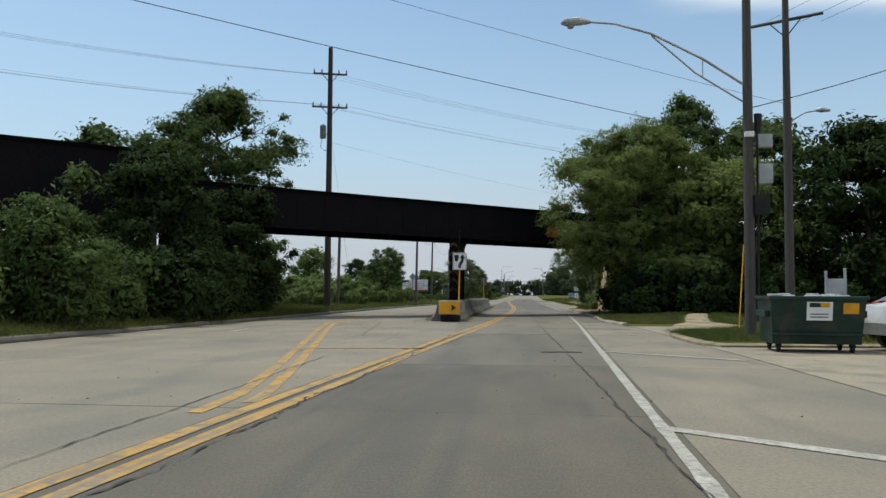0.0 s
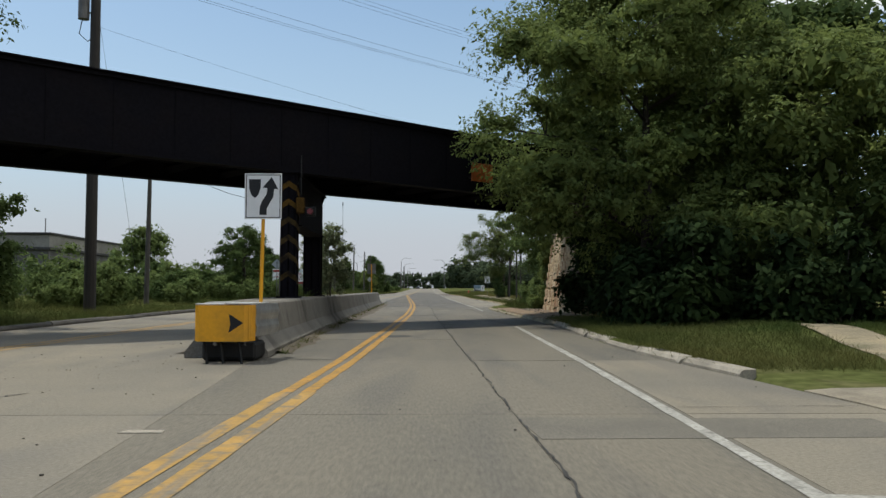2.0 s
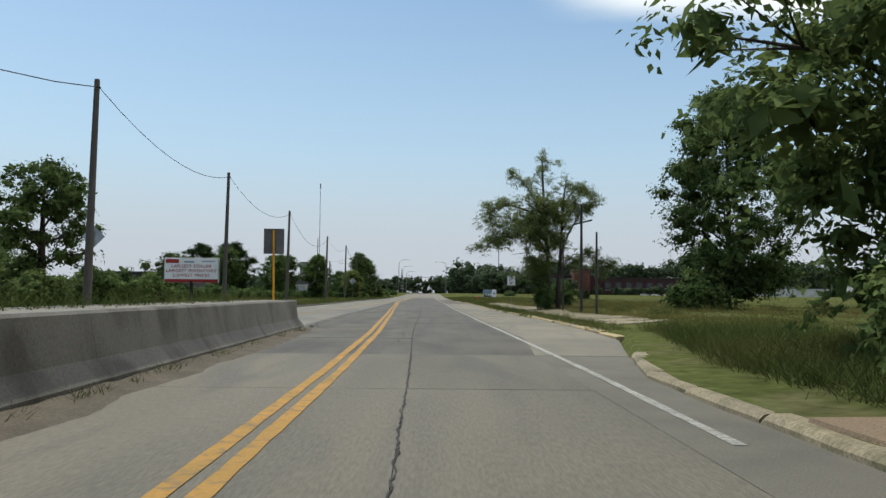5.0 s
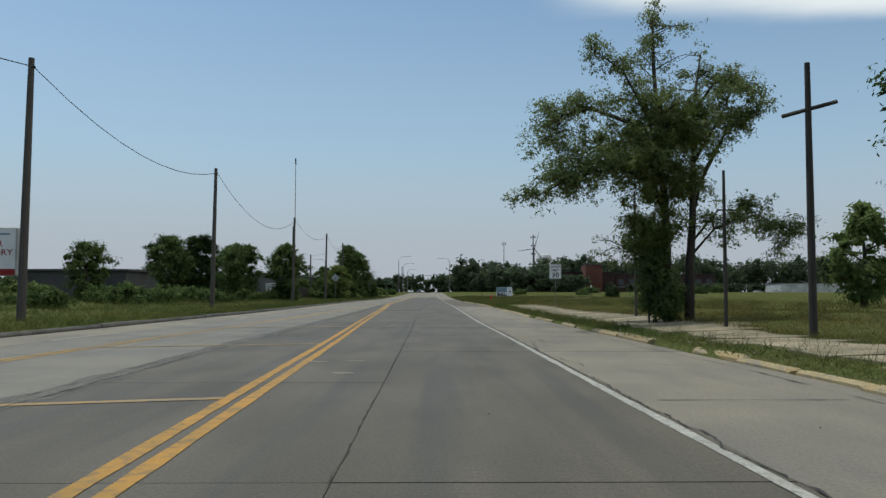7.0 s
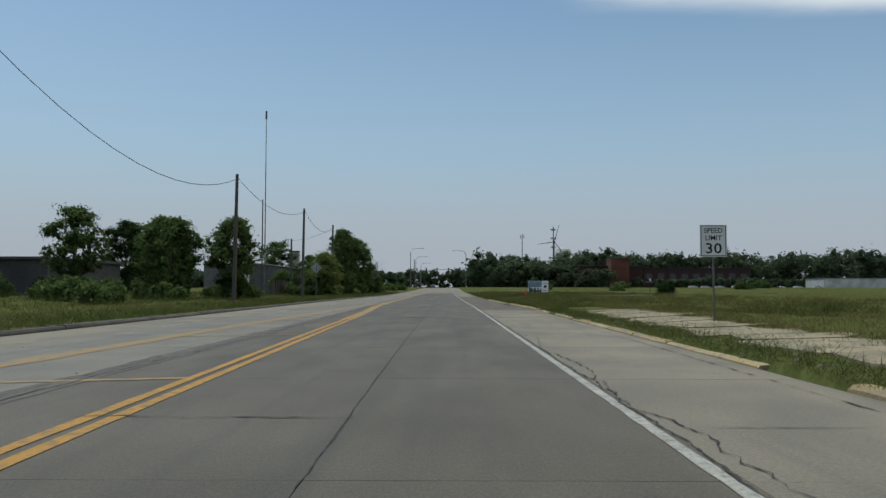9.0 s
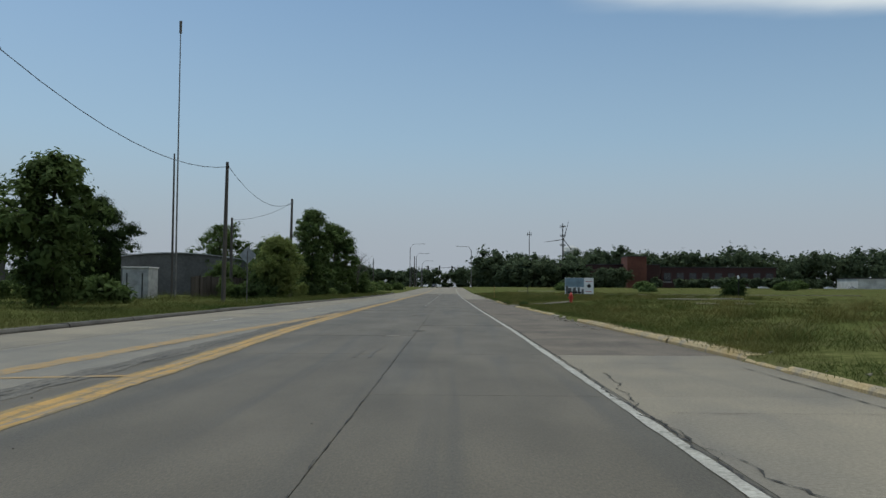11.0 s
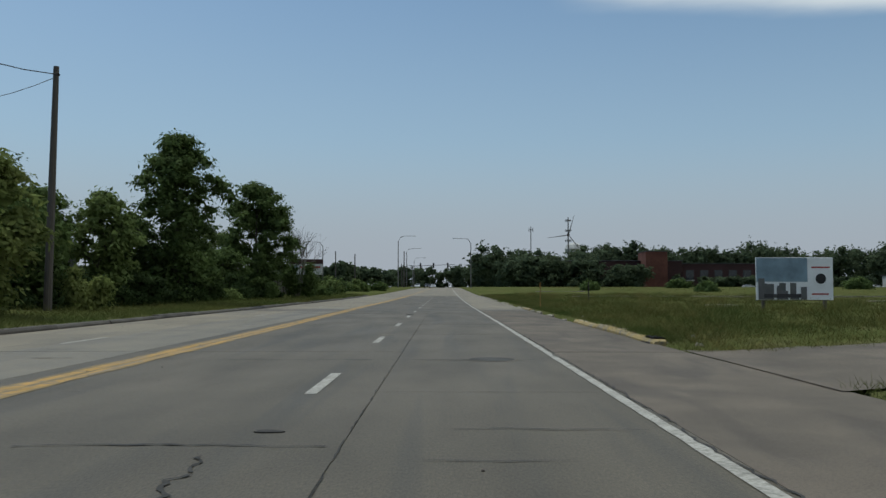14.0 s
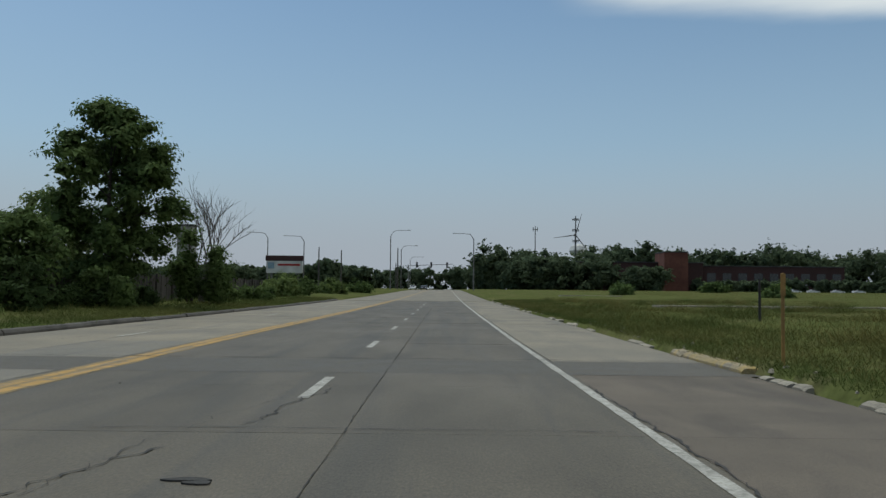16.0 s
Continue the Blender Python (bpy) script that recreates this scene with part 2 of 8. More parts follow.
M = {
    "concrete": mat("concrete pavement", (0.207, 0.181, 0.134), 0.85, scale=0.35, fine=30, spread=0.22, tint=(0.156, 0.142, 0.114), obj=0.05,
                    stain=(0.115, 0.108, 0.096), stain_amount=0.5, stain_scale=0.9, stain_stretch=(1, 0.25, 1), grit=0.22),
    "lane": mat("worn dark concrete lane", (0.099, 0.083, 0.057), 0.68, scale=0.9, fine=55, spread=0.3, tint=(0.068, 0.058, 0.041), obj=0.06, spec=0.4, rough_spread=0.1,
                stain=(0.050, 0.046, 0.037), stain_amount=0.6, stain_scale=1.4, stretch=(1, 0.35, 1), stain_stretch=(1.3, 0.06, 1), grit=0.32),
    "lane_worn": mat("worn mottled concrete lane", (0.128, 0.113, 0.083), 0.72, scale=0.5, fine=45, spread=0.28, tint=(0.078, 0.070, 0.053), obj=0.04, spec=0.4,
                     stain=(0.062, 0.057, 0.046), stain_amount=0.6, stain_scale=1.0, stretch=(1, 0.16, 1), stain_stretch=(1.3, 0.08, 1), grit=0.3),
    "lane_light": mat("worn grey concrete lane", (0.160, 0.141, 0.106), 0.84, scale=0.4, fine=40, spread=0.22, tint=(0.114, 0.105, 0.085), obj=0.05,
                      stain=(0.088, 0.083, 0.074), stain_amount=0.6, stain_scale=1.0, stretch=(1, 0.16, 1), grit=0.26),
    "lane_mid": mat("worn grey concrete inner lane", (0.168, 0.147, 0.108), 0.68, spec=0.4, scale=0.5, fine=45, spread=0.24, tint=(0.132, 0.122, 0.100), obj=0.05,
                    stain=(0.085, 0.081, 0.072), stain_amount=0.55, stain_scale=1.3, stain_stretch=(1.2, 0.07, 1), grit=0.26),
    "asphalt_patch": mat("worn patch", (0.148, 0.134, 0.106), 0.85, scale=0.8, fine=50, spread=0.25, grit=0.3, tint=(0.118, 0.108, 0.088)),
    "shoulder": mat("brown-grey shoulder", (0.124, 0.102, 0.077), 0.84, scale=0.7, fine=45, spread=0.22, tint=(0.086, 0.073, 0.058), obj=0.05, stain=(0.066, 0.056, 0.046), stain_amount=0.75, stain_scale=1.2, stain_stretch=(1, 0.3, 1), grit=0.34),
    "seam": mat("old dark tar seam", (0.082, 0.076, 0.066), 0.9, scale=2.2, fine=30, spread=0.4, tint=(0.125, 0.115, 0.097), stretch=(1, 0.3, 1), grit=0.35,
                stain=(0.135, 0.125, 0.105), stain_amount=0.8, stain_scale=1.6, stain_stretch=(2.5, 0.4, 1)),
    "tyre": mat("dark tyre mark", (0.074, 0.066, 0.051), 0.66, scale=2.0, fine=45, spread=0.4, tint=(0.090, 0.080, 0.062), grit=0.35),
    "drive": mat("sandy worn concrete drive", (0.285, 0.245, 0.175), 0.9, scale=0.5, fine=35, spread=0.25, tint=(0.20, 0.18, 0.14), stain=(0.13, 0.11, 0.085), stain_amount=0.6, stain_scale=1.1),
    "joint": mat("joint filler", (0.075, 0.073, 0.067), 0.9, scale=3, fine=30),
    "crack": mat("open crack", (0.05, 0.048, 0.044), 0.95, scale=3, fine=30),
    "white": mat("worn white road paint", (0.37, 0.358, 0.315), 0.75, scale=2.5, fine=35, spread=0.28, tint=(0.255, 0.246, 0.216), bump=0.1,
                 stain=(0.15, 0.145, 0.125), stain_amount=0.7, stain_scale=14),
    "yellow": mat("worn yellow road paint", (0.40, 0.205, 0.03), 0.7, scale=1.3, fine=25, spread=0.12, tint=(0.30, 0.175, 0.04), bump=0.1,
                  stain=(0.15, 0.115, 0.065), stain_amount=0.75, stain_scale=7),
    "yellow_worn": mat("blotchy worn yellow road paint", (0.40, 0.235, 0.058), 0.72, scale=1.6, fine=25, spread=0.16, tint=(0.30, 0.185, 0.05), bump=0.1,
                       stain=(0.16, 0.135, 0.09), stain_amount=0.9, stain_scale=5.0, streak=(0.17, 0.15, 0.115), streak_stretch=(9.0, 0.5, 1.0)),
    "yellow_old": mat("old worn-off yellow road paint", (0.27, 0.185, 0.07), 0.8, scale=1.3, fine=25, spread=0.2, tint=(0.165, 0.130, 0.068), bump=0.1,
                      stain=(0.12, 0.108, 0.083), stain_amount=0.85, stain_scale=3.5),
    "yellow_faint": mat("faded yellow road paint", (0.28, 0.18, 0.065), 0.75, scale=1.3, fine=25, spread=0.12, tint=(0.26, 0.19, 0.10), bump=0.1,
                        stain=(0.165, 0.15, 0.12), stain_amount=0.95, stain_scale=4),
    "curb": mat("weathered concrete kerb", (0.30, 0.27, 0.215), 0.85, scale=1.5, fine=30, tint=(0.20, 0.18, 0.145), obj=0.15),
    "curb_yellow": mat("kerb with old yellow paint", (0.34, 0.25, 0.085), 0.85, scale=1.6, fine=30, tint=(0.26, 0.22, 0.15), obj=0.15, spread=0.35,
                       stain=(0.20, 0.18, 0.145), stain_amount=0.95, stain_scale=3.0),
    "curb_faded": mat("kerb with faded yellow paint", (0.33, 0.265, 0.15), 0.85, scale=1.1, fine=30, tint=(0.33, 0.245, 0.115), obj=0.12, spread=0.3,
                      stain=(0.22, 0.195, 0.15), stain_amount=0.9, stain_scale=2.0),
    "path": mat("broken pale footpath concrete", (0.272, 0.224, 0.142), 0.9, scale=0.9, fine=30, tint=(0.185, 0.16, 0.11), obj=0.14, stain=(0.10, 0.095, 0.05), stain_amount=0.7, stain_scale=1.8, spread=0.4),
    "curb_dark": mat("dirty dark kerb", (0.10, 0.092, 0.08), 0.9, scale=1.2, fine=30, obj=0.1),
    "dirt": mat("red-brown gravel dirt", (0.25, 0.172, 0.105), 0.95, scale=0.8, fine=40, tint=(0.165, 0.128, 0.088), spread=0.4),
    "drift": mat("dry dirt drift", (0.105, 0.086, 0.060), 0.95, scale=1.5, fine=30, tint=(0.075, 0.062, 0.045), spread=0.4),
    "ground": mat("dry soil and short grass", (0.062, 0.077, 0.025), 0.95, scale=0.09, fine=4, spread=0.4, tint=(0.088, 0.094, 0.034), spec=0.0, stain=(0.13, 0.112, 0.062), stain_amount=0.5, stain_scale=0.5),
    "grass": mat("grass blades", (0.055, 0.079, 0.024), 0.7, scale=0.16, fine=2, spread=0.25, tint=(0.108, 0.106, 0.037), island=True, leak=0.3, bump=0, spec=0.0),
    "grass_dry": mat("seeding meadow grass", (0.148, 0.128, 0.048), 0.75, scale=0.13, fine=2, spread=0.25, tint=(0.096, 0.100, 0.032), island=True, leak=0.3, bump=0, spec=0.0),
    "weed": mat("yellow flowering weed", (0.17, 0.18, 0.04), 0.7, scale=0.5, fine=4, island=True, leak=0.3, bump=0),
    "leaf": mat("maple leaves", (0.118, 0.162, 0.054), 0.62, scale=0.35, fine=2, spread=0.2, tint=(0.154, 0.200, 0.068), island=True, leak=0.38, bump=0, spec=0.04),
    "leaf_dark": mat("dark elm leaves", (0.068, 0.101, 0.034), 0.6, scale=0.35, fine=2, spread=0.2, tint=(0.097, 0.139, 0.045), island=True, leak=0.33, bump=0, spec=0.04),
    # sunlight on the crowns is put into these two brighter leaf colours
    "leaf_maple": mat("sunlit maple leaves", (0.140, 0.180, 0.055), 0.6, scale=0.35, fine=2, spread=0.22, tint=(0.176, 0.218, 0.069), island=True, leak=0.42, bump=0, spec=0.05),
    "leaf_sunny": mat("sunlit yellow-green willow leaves", (0.145, 0.185, 0.056), 0.6, scale=0.35, fine=3, spread=0.2, tint=(0.18, 0.21, 0.07), island=True, leak=0.48, bump=0, spec=0.04),
    # deep green with the shade of woods and thickets put into it
    "leaf_deep_shade": mat("deep green leaves with shade in the colour", (0.026, 0.043, 0.016), 0.65, scale=0.35, fine=2, spread=0.2, tint=(0.040, 0.062, 0.021), island=True, leak=0.25, bump=0, spec=0.03),
    "leaf_grey": mat("grey-green willow leaves", (0.148, 0.188, 0.074), 0.6, scale=0.35, fine=3, spread=0.2, tint=(0.188, 0.222, 0.093), island=True, leak=0.44, bump=0, spec=0.04),
    "leaf_silver": mat("pale poplar leaves", (0.20, 0.235, 0.125), 0.5, scale=0.35, fine=3, spread=0.2, tint=(0.25, 0.28, 0.16), island=True, leak=0.45, bump=0, spec=0.2),
    # distance haze is put into this leaf colour as a paler tone
    "leaf_far": mat("far woods", (0.086, 0.112, 0.062), 0.9, scale=0.05, fine=0.5, spread=0.2, spec=0.02, tint=(0.066, 0.090, 0.054), island=True, leak=0.35, bump=0),
    "bark": mat("grey-brown bark", (0.062, 0.052, 0.043), 0.9, scale=2, fine=18, stretch=(1, 1, 0.25), bump=0.6),
    "dead": mat("bleached dead wood", (0.105, 0.096, 0.085), 0.9, scale=2, fine=18, stretch=(1, 1, 0.3)),
    "pole": mat("weathered timber pole", (0.070, 0.065, 0.060), 0.9, scale=1.5, fine=22, stretch=(1, 1, 0.12), bump=0.4, tint=(0.075, 0.066, 0.056)),
    "pole_dark": mat("tarred timber pole", (0.045, 0.04, 0.036), 0.85, scale=1.5, fine=22, stretch=(1, 1, 0.12), bump=0.4),
    "steel_dark": mat("sooty black steel", (0.0062, 0.0060, 0.0085), 0.9, scale=0.6, fine=12, spread=0.3, tint=(0.0078, 0.0072, 0.009), bump=0.15,
                      stain=(0.0095, 0.0078, 0.0088), stain_amount=0.4, stain_scale=1.1, spec=0.06),
    "hazard": mat("worn yellow hazard paint", (0.062, 0.042, 0.018), 0.85, scale=2, fine=20, stain=(0.010, 0.009, 0.009), stain_amount=0.95, stain_scale=2.5, spec=0.05),
    "hazard_new": mat("yellow hazard paint", (0.11, 0.062, 0.014), 0.8, scale=2, fine=20, tint=(0.06, 0.034, 0.01), stain=(0.012, 0.010, 0.009), stain_amount=0.85, stain_scale=3.5, spec=0.05),
    "orange": mat("orange sign sheet", (0.40, 0.10, 0.02), 0.6, scale=2, fine=20, spread=0.08),
    "stone": mat("limestone block", (0.55, 0.45, 0.29), 0.92, scale=1.3, fine=14, spread=0.3, tint=(0.42, 0.30, 0.165), bump=0.3, obj=0.10, streak=(0.20, 0.09, 0.035),
                 stain=(0.045, 0.032, 0.02), stain_amount=0.72, stain_scale=4.6, stain_stretch=(1, 1, 1.5)),
    # sooty stains, plus the bridge's shade put into the colour
    "stone_sooty_shade": mat("sooty limestone block with bridge shade in the colour", (0.17, 0.122, 0.078), 0.92, scale=1.3, fine=14, spread=0.35, tint=(0.085, 0.06, 0.04), bump=0.3, obj=0.15, streak=(0.07, 0.03, 0.015),
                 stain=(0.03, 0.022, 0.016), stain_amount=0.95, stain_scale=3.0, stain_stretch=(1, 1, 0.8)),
    # sooty masonry; the dark below the bridge is put into its colour
    "sooty_shade": mat("sooty masonry blackened for bridge shade", (0.020, 0.017, 0.014), 0.95, scale=1.5, fine=18, tint=(0.012, 0.010, 0.009), spec=0.05),
    "mortar": mat("dark masonry core", (0.10, 0.085, 0.065), 0.95, scale=2, fine=20),
    "barrier": mat("cast concrete barrier", (0.185, 0.172, 0.148), 0.85, scale=0.7, fine=28, tint=(0.145, 0.135, 0.116), obj=0.05,
                   stain=(0.065, 0.058, 0.05), stain_amount=0.7, stain_scale=1.0, stain_stretch=(1, 1, 0.5)),
    "galv": mat("galvanised steel", (0.42, 0.44, 0.45), 0.45, metal=0.7, scale=2, fine=20, spread=0.12, bump=0.05),
    "sign_back": mat("dull aluminium sign back", (0.16, 0.155, 0.15), 0.6, metal=0.3, scale=2, fine=20, spread=0.1, bump=0.05),
    "sign_white": mat("white sign sheet", (0.72, 0.73, 0.74), 0.5, scale=2, fine=20, spread=0.04, tint=(0.64, 0.65, 0.66), bump=0),
    "sign_black": mat("black sign print", (0.02, 0.02, 0.022), 0.5, scale=2, fine=20, spread=0.1, bump=0),
    "yellow_plastic": mat("yellow painted steel", (0.70, 0.33, 0.015), 0.5, scale=1.5, fine=20, spread=0.08, tint=(0.56, 0.27, 0.02), bump=0.05,
                          stain=(0.35, 0.19, 0.03), stain_amount=0.4, stain_scale=3),
    "marker": mat("faded plastic marker post", (0.26, 0.15, 0.045), 0.7, scale=1.5, fine=20, spread=0.15, tint=(0.18, 0.11, 0.04), bump=0.05),
    "green_paint": mat("dark green painted steel", (0.010, 0.034, 0.026), 0.5, scale=1.5, fine=20, spread=0.12, bump=0.08, stain=(0.05, 0.045, 0.035), stain_amount=0.5, stain_scale=2),
    "black": mat("black rubber and iron", (0.018, 0.018, 0.018), 0.75, scale=2, fine=20),
    "wire": mat("black cable", (0.02, 0.02, 0.022), 0.7, scale=2, fine=20, bump=0),
    "box_grey": mat("grey utility cabinet paint", (0.38, 0.39, 0.39), 0.55, scale=2, fine=20, spread=0.08, bump=0.05),
    "red": mat("faded red paint", (0.42, 0.045, 0.03), 0.5, scale=2, fine=20, spread=0.12),
    "car_red": mat("dark red car paint", (0.20, 0.012, 0.018), 0.25, scale=2, fine=20, spread=0.05, bump=0, spec=0.5),
    "car_white": mat("silver car paint", (0.60, 0.61, 0.62), 0.28, scale=2, fine=20, spread=0.03, bump=0, spec=0.5),
    "car_dark": mat("dark car paint", (0.03, 0.03, 0.035), 0.25, scale=2, fine=20, spread=0.05, bump=0, spec=0.5),
    "glass": mat("dark window glass", (0.02, 0.025, 0.028), 0.08, scale=2, fine=20, spread=0.05, bump=0, spec=0.6),
    "brick": mat("dark red brick", (0.048, 0.022, 0.021), 0.9, scale=0.12, fine=1.5, spread=0.2, tint=(0.042, 0.023, 0.021)),
    "brick_light": mat("orange-red brick", (0.125, 0.05, 0.035), 0.9, scale=0.12, fine=1.5, spread=0.15),
    "bld_white": mat("pale metal cladding", (0.50, 0.50, 0.48), 0.6, scale=0.3, fine=4, spread=0.1, bump=0.1),
    "bld_grey": mat("grey rendered wall", (0.24, 0.235, 0.22), 0.85, scale=0.3, fine=4, spread=0.15),
    "bld_dark": mat("dull grey metal wall", (0.125, 0.125, 0.125), 0.8, scale=0.3, fine=4, spread=0.2),
    "roof": mat("dark flat roofing", (0.06, 0.06, 0.062), 0.9, scale=0.3, fine=4),
    "sign_red": mat("dark red letters", (0.33, 0.03, 0.03), 0.6, scale=2, fine=20, spread=0.08, bump=0),
    "sign_blue": mat("printed photograph blue", (0.22, 0.31, 0.38), 0.5, scale=2, fine=20, spread=0.05, bump=0),
    "fence": mat("brown weathered fence", (0.05, 0.043, 0.036), 0.9, scale=1.0, fine=15, stretch=(1, 1, 0.2), obj=0.2),
}


# ---- mesh helpers ----
def mesh_ob(name, verts, faces, material, parent=None, label="", smooth=False):
    me = bpy.data.meshes.new(name)
    me.from_pydata([tuple(v) for v in verts], [], faces)
    me.materials.append(material)
    if smooth:
        me.shade_smooth()
    me.update()
    ob = new(name, me)
    if parent:
        ob.parent = parent
    if label:
        ob["label"] = label
    return ob


class Geo:
    """Collects verts and faces of one mesh."""

    def __init__(self):
        self.v, self.f = [], []

    def add(self, verts, faces):
        o = len(self.v)
        self.v += [tuple(p) for p in verts]
        self.f += [tuple(i + o for i in f) for f in faces]
        return self

    def box(self, x0, x1, y0, y1, z0, z1, b=0.0):
        """A box with its edges chamfered by b."""
        c = [(x0 + x1) / 2, (y0 + y1) / 2, (z0 + z1) / 2]
        h = [abs(x1 - x0) / 2, abs(y1 - y0) / 2, abs(z1 - z0) / 2]
        if not b:
            v = [(c[0] + h[0] * i, c[1] + h[1] * j, c[2] + h[2] * k) for i in (-1, 1) for j in (-1, 1) for k in (-1, 1)]
            return self.add(v, [(0, 1, 3, 2), (4, 6, 7, 5), (0, 4, 5, 1), (2, 3, 7, 6), (0, 2, 6, 4), (1, 5, 7, 3)])
        b = min(b, *[q * 0.45 for q in h])
        v, idx = [], {}
        for i in (-1, 1):
            for j in (-1, 1):
                for k in (-1, 1):
                    for a in range(3):
                        s = (i, j, k)
                        idx[(s, a)] = len(v)
                        v.append(tuple(c[d] + s[d] * (h[d] - (b if d != a else 0)) for d in range(3)))
        f = []
        for a in range(3):
            p, q = (a + 1) % 3, (a + 2) % 3
            for s in (-1, 1):
                ring = []
                for u, w in ((-1, -1), (1, -1), (1, 1), (-1, 1)):
                    k = [0, 0, 0]
                    k[a], k[p], k[q] = s, u, w
                    ring.append(idx[(tuple(k), a)])
                f.append(tuple(ring if s > 0 else ring[::-1]))
            for u in (-1, 1):
                for w in (-1, 1):
                    k0, k1 = [0, 0, 0], [0, 0, 0]
                    k0[a], k1[a] = -1, 1
                    k0[p] = k1[p] = u
                    k0[q] = k1[q] = w
                    quad = (idx[(tuple(k0), p)], idx[(tuple(k1), p)], idx[(tuple(k1), q)], idx[(tuple(k0), q)])
                    f.append(quad if u * w > 0 else quad[::-1])
        for i in (-1, 1):
            for j in (-1, 1):
                for k in (-1, 1):
                    t = tuple(idx[((i, j, k), a)] for a in range(3))
                    f.append(t if i * j * k > 0 else t[::-1])
        return self.add(v, f)

    def tube(self, pts, radii, n=8, caps=True):
        """A round bar through pts."""
        pts = [Vector(p) for p in pts]
        if not hasattr(radii, "__len__"):
            radii = [radii] * len(pts)
        rings = []
        for i, p in enumerate(pts):
            d = (pts[min(i + 1, len(pts) - 1)] - pts[max(i - 1, 0)]).normalized()
            ref = Vector((0, 0, 1)) if abs(d.z) < 0.9 else Vector((1, 0, 0))
            a = d.cross(ref).normalized()
            b = a.cross(d)
            rings.append([p + radii[i] * (math.cos(k * 2 * math.pi / n) * a - math.sin(k * 2 * math.pi / n) * b) for k in range(n)])
        v = [q for r in rings for q in r]
        f = [(i * n + k, i * n + (k + 1) % n, (i + 1) * n + (k + 1) % n, (i + 1) * n + k) for i in range(len(pts) - 1) for k in range(n)]
        if caps:
            f += [tuple(range(n))[::-1], tuple(range((len(pts) - 1) * n, len(pts) * n))]
        return self.add(v, f)

    def prism(self, poly, z0, z1):
        """An upright prism over a polygon (counter-clockwise)."""
        n = len(poly)
        v = [(x, y, z0) for x, y in poly] + [(x, y, z1) for x, y in poly]
        f = [tuple(range(n))[::-1], tuple(range(n, 2 * n))] + [(i, (i + 1) % n, n + (i + 1) % n, n + i) for i in range(n)]
        return self.add(v, f)

    def extrude(self, profile, path):
        """A closed profile of (side, up) swept along a level path; side points to the right of the way."""
        n, v = len(profile), []
        path = [Vector(p) for p in path]
        for i, p in enumerate(path):
            d = path[min(i + 1, len(path) - 1)] - path[max(i - 1, 0)]
            r = Vector((d.y, -d.x, 0)).normalized()
            v += [p + r * s + Vector((0, 0, u)) for s, u in profile]
        f = [(i * n + k, i * n + (k + 1) % n, (i + 1) * n + (k + 1) % n, (i + 1) * n + k) for i in range(len(path) - 1) for k in range(n)]
        f += [tuple(range(n))[::-1], tuple(range((len(path) - 1) * n, len(path) * n))]
        return self.add(v, f)

    def ob(self, name, material, parent=None, label="", smooth=False):
        return mesh_ob(name, self.v, self.f, material, parent, label, smooth)


def thing(name, loc, label, category, group="", kind="", turn=0.0):
    e = new(name)
    e.empty_display_size = 0.2
    e.matrix_world = pose(*loc, 0, 0, turn)
    return tagged(e, label, category, group, kind)


def table(knots):
    ys, xs = zip(*knots)
    return lambda y: float(np.interp(y, ys, xs))


# plan lines across the road (x) along the way (y)
white_x = table([(-10, 0.75), (0, 0.99), (12, 1.37), (24, 1.75), (36, 2.12), (48, 2.36), (60, 2.49), (72, 2.50), (84, 2.38), (96, 2.22), (108, 2.12), (120, 1.96),
                 (144, 1.92), (168, 1.87), (192, 1.64), (216, 1.54), (240, 1.37), (300, 1.3), (600, 1.3)])
yellow_x = table([(-10, -2.95), (0, -2.62), (12, -2.28), (24, -1.83), (36, -1.41), (48, -1.2), (60, -1.07), (72, -1.15), (84, -1.38), (96, -1.77), (108, -2.14), (120, -2.58),
                  (132, -2.95), (144, -3.31), (156, -3.7), (168, -4.25), (180, -4.5), (192, -4.68), (216, -4.85), (240, -5.15), (300, -5.3), (600, -5.3)])
crack_x = table([(-10, 1.42), (0, 1.19), (12, 0.92), (24, 0.64), (36, 0.38), (48, 0.14), (60, -0.06), (72, -0.2), (84, -0.42), (108, -0.52), (132, -0.70), (180, -0.82),
                 (216, -0.99), (252, -1.11), (600, -1.2)])
far_yellow_x = table([(-10, -3.05), (7, -2.9), (9, -3.02), (12.8, -3.76), (20.9, -5.48), (27, -6.8), (33, -8.0), (38, -8.35), (60, -8.4), (80, -7.6), (100, -7.2), (128, -6.4), (139, -6.3),
                      (165, -5.7), (176, -5.2), (186, -4.78), (200, -5.0), (600, -5.6)])
curb_left_x = table([(-20, -11.3), (30, -11.7), (60, -12.0), (90, -11.7), (110, -10.9), (135, -10.4), (170, -10.7), (200, -10.9), (240, -10.5), (300, -10.7), (600, -10.9)])
curb_right_x = table([(-20, 4.3), (17, 4.2), (25, 4.15), (31, 4.0), (35, 3.55), (38, 3.4), (42, 3.4), (48, 3.65), (52, 3.55), (56, 3.35), (60, 3.22), (66, 3.1), (71, 3.1), (76, 4.0), (82, 5.2), (100, 5.3), (104, 5.05), (124, 4.75),
                      (160, 4.95), (176, 4.6), (192, 4.38), (207, 4.0), (218, 4.05), (233, 4.0), (252, 4.2), (600, 4.4)])


seam_x = table([(70, -3.6), (80, -3.95), (90, -4.1), (105, -4.35), (125, -4.4), (140, -4.5), (162, -4.75), (178, -5.2), (200, -5.6), (600, -5.8)])


